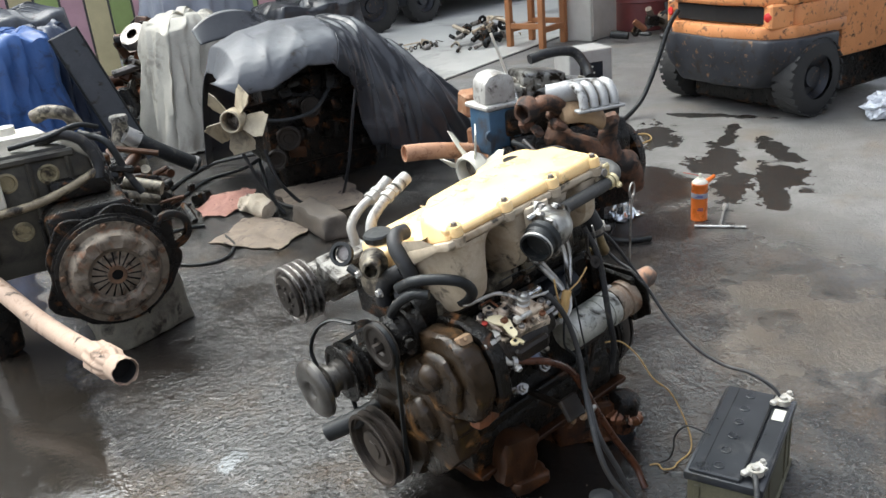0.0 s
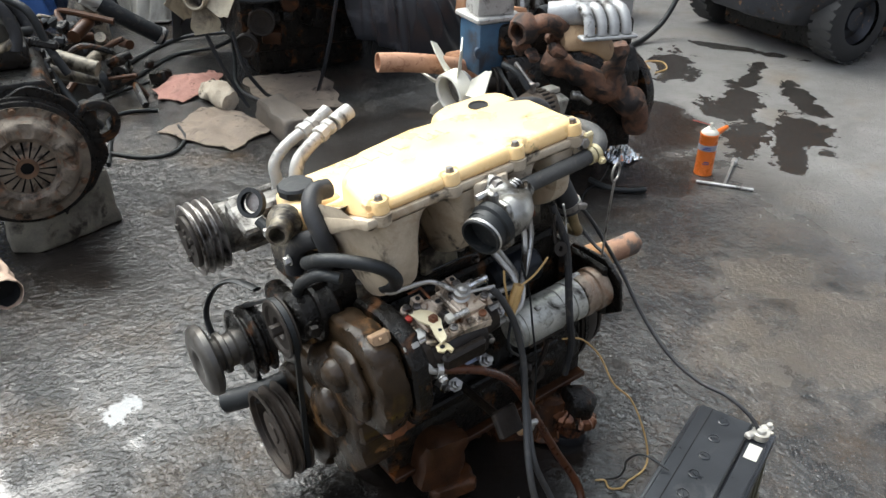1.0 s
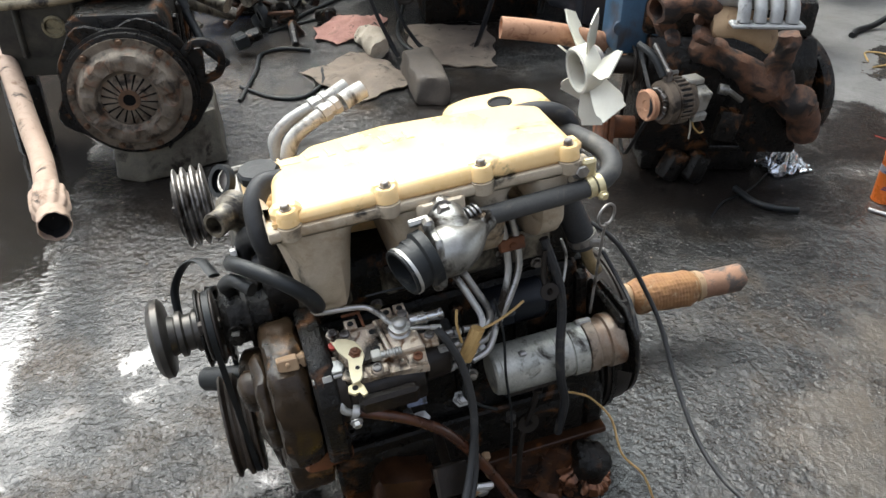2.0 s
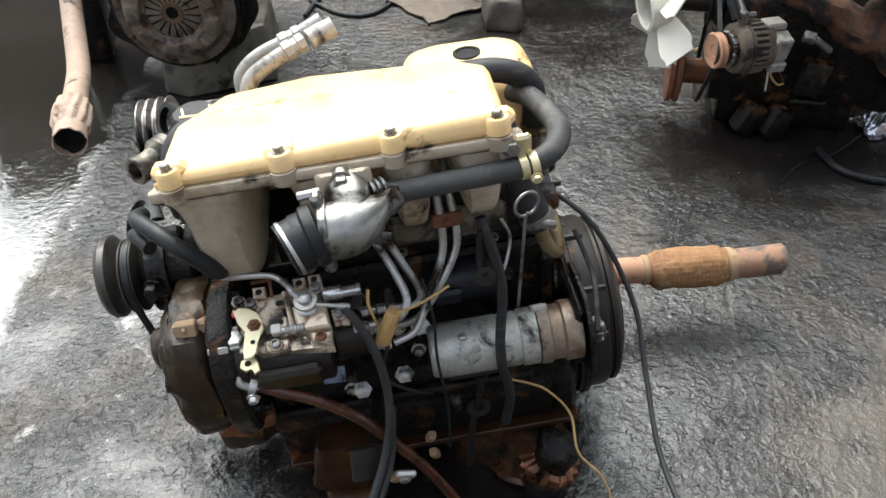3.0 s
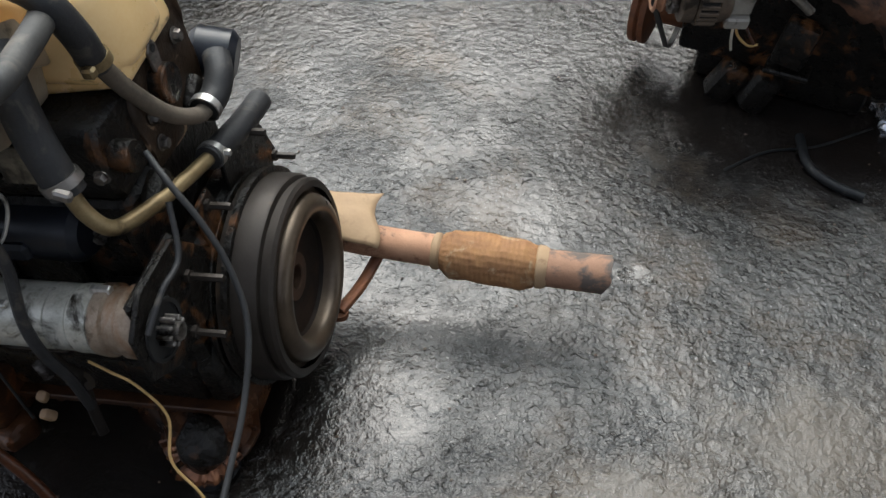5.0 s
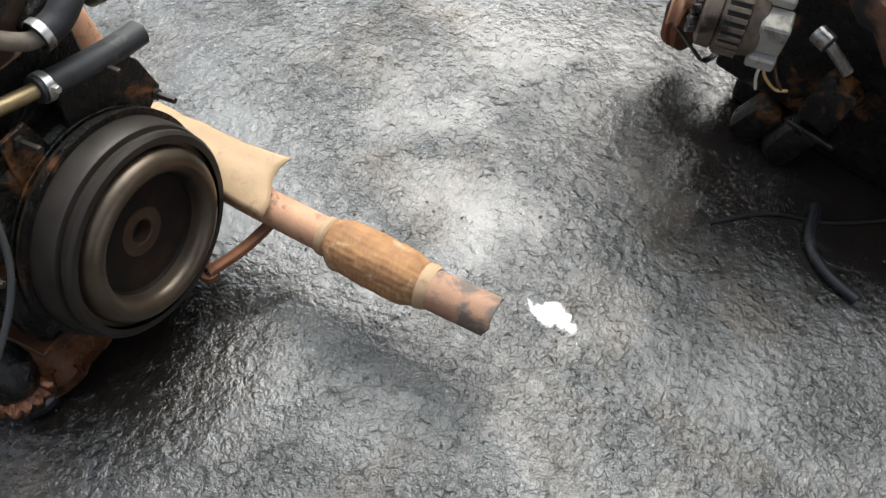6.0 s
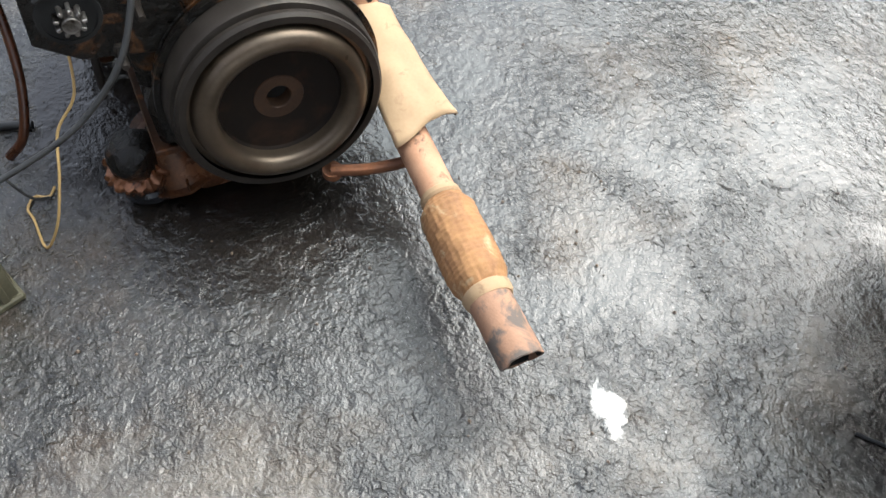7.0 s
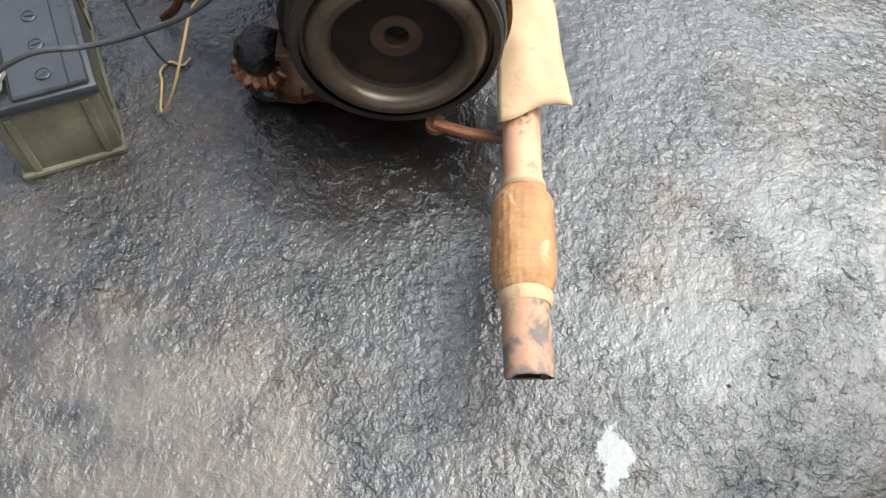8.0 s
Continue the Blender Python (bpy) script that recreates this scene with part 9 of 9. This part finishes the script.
    col = mix(rng(oil, 0, 1, 0, 0.9), col, (0.010, 0.0085, 0.007))
    col = mix(spill, col, (0.024, 0.022, 0.020))
    col = mix(rng(flood, 0, 1, 0, 0.75), col, (0.022, 0.018, 0.014))
    L.new(col, bsdf.inputs["Base Color"])
    # gloss
    def blend(f, a, b):
        x = N.new("ShaderNodeMix")
        L.new(f, x.inputs["Factor"])
        for s, v in ((x.inputs[2], a), (x.inputs[3], b)):
            if isinstance(v, (int, float)):
                s.default_value = v
            else:
                L.new(v, s)
        return x.outputs[0]
    rough = blend(dry, rng(mid, 0.3, 0.75, 0.08, 0.21), rng(big, 0.35, 0.65, 0.40, 0.60))
    soaked = rng(X, 0.15, -0.35)
    rough = blend(soaked, rough, rng(mid, 0.3, 0.75, 0.07, 0.17))
    rough = blend(op("MAXIMUM", spill, seep_shade), rough, 0.16)
    rough = blend(damp, rough, 0.22)
    rough = blend(flat, rough, 0.035)
    L.new(rough, bsdf.inputs["Roughness"])
    bsdf.inputs["IOR"].default_value = 1.54
    L.new(rng(flat, 0, 1, 0.5, 0.9), bsdf.inputs["Specular IOR Level"])
    # relief in metres: flattened lumps parted by short broken crevices, and grit
    gap = rng(noise_tex(30, 5, 0.65), 0.53, 0.63)
    bend = N.new("ShaderNodeTexNoise")
    bend.inputs["Scale"].default_value, bend.inputs["Detail"].default_value = 34, 2
    L.new(co.outputs["Object"], bend.inputs["Vector"])
    push = N.new("ShaderNodeVectorMath")
    push.operation = "MULTIPLY_ADD"
    push.inputs[1].default_value = (0.009, 0.009, 0.0)
    L.new(bend.outputs["Color"], push.inputs[0])
    L.new(co.outputs["Object"], push.inputs[2])
    def cells(scale):
        v = N.new("ShaderNodeTexVoronoi")
        v.feature = "DISTANCE_TO_EDGE"
        v.inputs["Scale"].default_value = scale
        L.new(push.outputs[0], v.inputs["Vector"])
        return v.outputs["Distance"]
    crack = rng(cells(46), 0.0, 0.10, -1.0, 0.0)
    plateau = rng(noise_tex(30, 5, 0.6, 0.3), 0.34, 0.62)
    lump = noise_tex(16, 2, 0.5, 0.3)
    pebble = noise_tex(56, 4, 0.55, 0.3)
    grit = noise_tex(190, 3, 0.6)
    h = op("ADD", op("MULTIPLY", op("MULTIPLY", gap, crack), 0.0014), op("MULTIPLY", plateau, 0.0015))
    h = op("ADD", h, op("ADD", op("MULTIPLY", lump, 0.0055), op("MULTIPLY", pebble, 0.0062)))
    h = op("ADD", h, op("MULTIPLY", grit, 0.0015))
    PITS = [(0.756, 0.833, 0.035, 0.024, 20), (0.793, 0.927, 0.04, 0.022, 60), (0.86, 1.019, 0.03, 0.022, 0), (0.645, 0.982, 0.045, 0.03, 40), (0.614, 0.769, 0.03, 0.024, 0)]
    pit = frayed(patches(PITS), 1.2, 0.0, 0.5, noise_tex(40, 4, 0.6))
    h = op("SUBTRACT", h, op("MULTIPLY", pit, 0.003))
    amount = op("MULTIPLY", op("SUBTRACT", 1.0, op("MULTIPLY", flat, 0.92)), rng(dry, 0, 1, 1.0, 0.90))
    amount = op("MULTIPLY", amount, op("SUBTRACT", 1.0, op("MAXIMUM", op("MULTIPLY", damp, 0.35), op("MAXIMUM", op("MULTIPLY", seep_shade, 0.35), op("MULTIPLY", oil, 0.6)))))
    amount = op("MULTIPLY", amount, rng(noise_tex(3.4, 6, 0.65, 0.4), 0.36, 0.62, 0.40, 1.25))
    amount = op("MULTIPLY", amount, rng(soaked, 0, 1, 1.0, 1.35))
    bp = N.new("ShaderNodeBump")
    bp.inputs["Distance"].default_value = 1.0
    L.new(amount, bp.inputs["Strength"])
    L.new(h, bp.inputs["Height"])
    L.new(bp.outputs["Normal"], bsdf.inputs["Normal"])
    return m


g = BM()
bmesh.ops.create_grid(g, x_segments=2, y_segments=2, size=2500)
tagged(part("ground", g, ground_material()), "wet rough asphalt yard with puddles, oily patches and painted shade", "ground", kind="structure")
M_SLAB = material("smooth_wet_concrete", (0.115, 0.098, 0.078), (0.065, 0.055, 0.044), 0.65, 0, 3.5, 60, 0.2, stain=(0.055, 0.046, 0.037), stain_at=0.56, stain_soft=0.06, stain_scale=2.2, rough2=0.3, gloss=0.3)
M_APRON = material("pale_dry_concrete", (0.46, 0.45, 0.42), (0.33, 0.32, 0.30), 0.6, 0, 1.5, 70, 0.12, stain=(0.16, 0.15, 0.14), stain_at=0.55, stain_scale=1.0)
JOINT_DIR = Vector((-0.305, 1.45)).normalized()
J0 = Vector((-1.148, 0.59))
side = Vector((-JOINT_DIR.y, JOINT_DIR.x))
def slab(name, pts, z, mat, label):
    b = BM()
    prism(b, pts, "z", -0.05, z, 0.003)
    return tagged(part(name, b, mat), label, "pavement", kind="structure")
a, c = J0 - JOINT_DIR * 8, J0 + JOINT_DIR * 9
slab("pavement_west", [tuple(a + side * 0.012), tuple(c + side * 0.012), tuple(c + side * 6), tuple(a + side * 6)], 0.008, M_SLAB, "smooth wet concrete slab beside the asphalt")
slab("joint_west", [tuple(a), tuple(c), tuple(c + side * 0.011), tuple(a + side * 0.011)], 0.004, M_DARK, "dark joint along the concrete slab")
d = Vector((1.21, 0.38)).normalized()
n = Vector((-d.y, d.x))
p0 = Vector((3.15, 4.35))
a, c = p0 - d * 2.0, p0 + d * 12
slab("pavement_north", [tuple(a), tuple(c), tuple(c + n * 5.0), tuple(a + n * 5.0)], 0.012, M_APRON, "pale dry concrete apron")
slab("joint_north", [tuple(a - n * 0.03), tuple(c - n * 0.03), tuple(c - n * 0.002), tuple(a - n * 0.002)], 0.005, M_DARK, "dark joint along the apron")


# loose grit and small stones on the ground
rr = random.Random(41)
b = BM()
vs, fs = [], []
for k in range(420):
    x, y, s = rr.uniform(-0.7, 2.4), rr.uniform(-0.9, 1.7), rr.uniform(0.0015, 0.0045)
    if -0.15 < y < 0.25 and -0.3 < x < 0.45:
        continue
    o = len(vs)
    for dx, dy, dz in ((1, 0, 0.3), (0.2, 0.9, 0.4), (-0.9, 0.3, 0.2), (-0.3, -0.9, 0.3), (0, 0.1, 1.0), (0, 0, -0.4)):
        vs.append((x + s * dx * rr.uniform(0.7, 1.3), y + s * dy * rr.uniform(0.7, 1.3), 0.001 + s * max(0, dz)))
    fs += [(o + i, o + (i + 1) % 4, o + 4) for i in range(4)] + [(o + (i + 1) % 4, o + i, o + 5) for i in range(4)]
merge(b, vs, fs)
tagged(part("loose_grit", b, material("brown_grit", (0.16, 0.11, 0.075), (0.05, 0.038, 0.03), 0.7, 0, 3, 60, 0.2)), "scattered small brown and grey grit on the asphalt", "grit", kind="stuff")
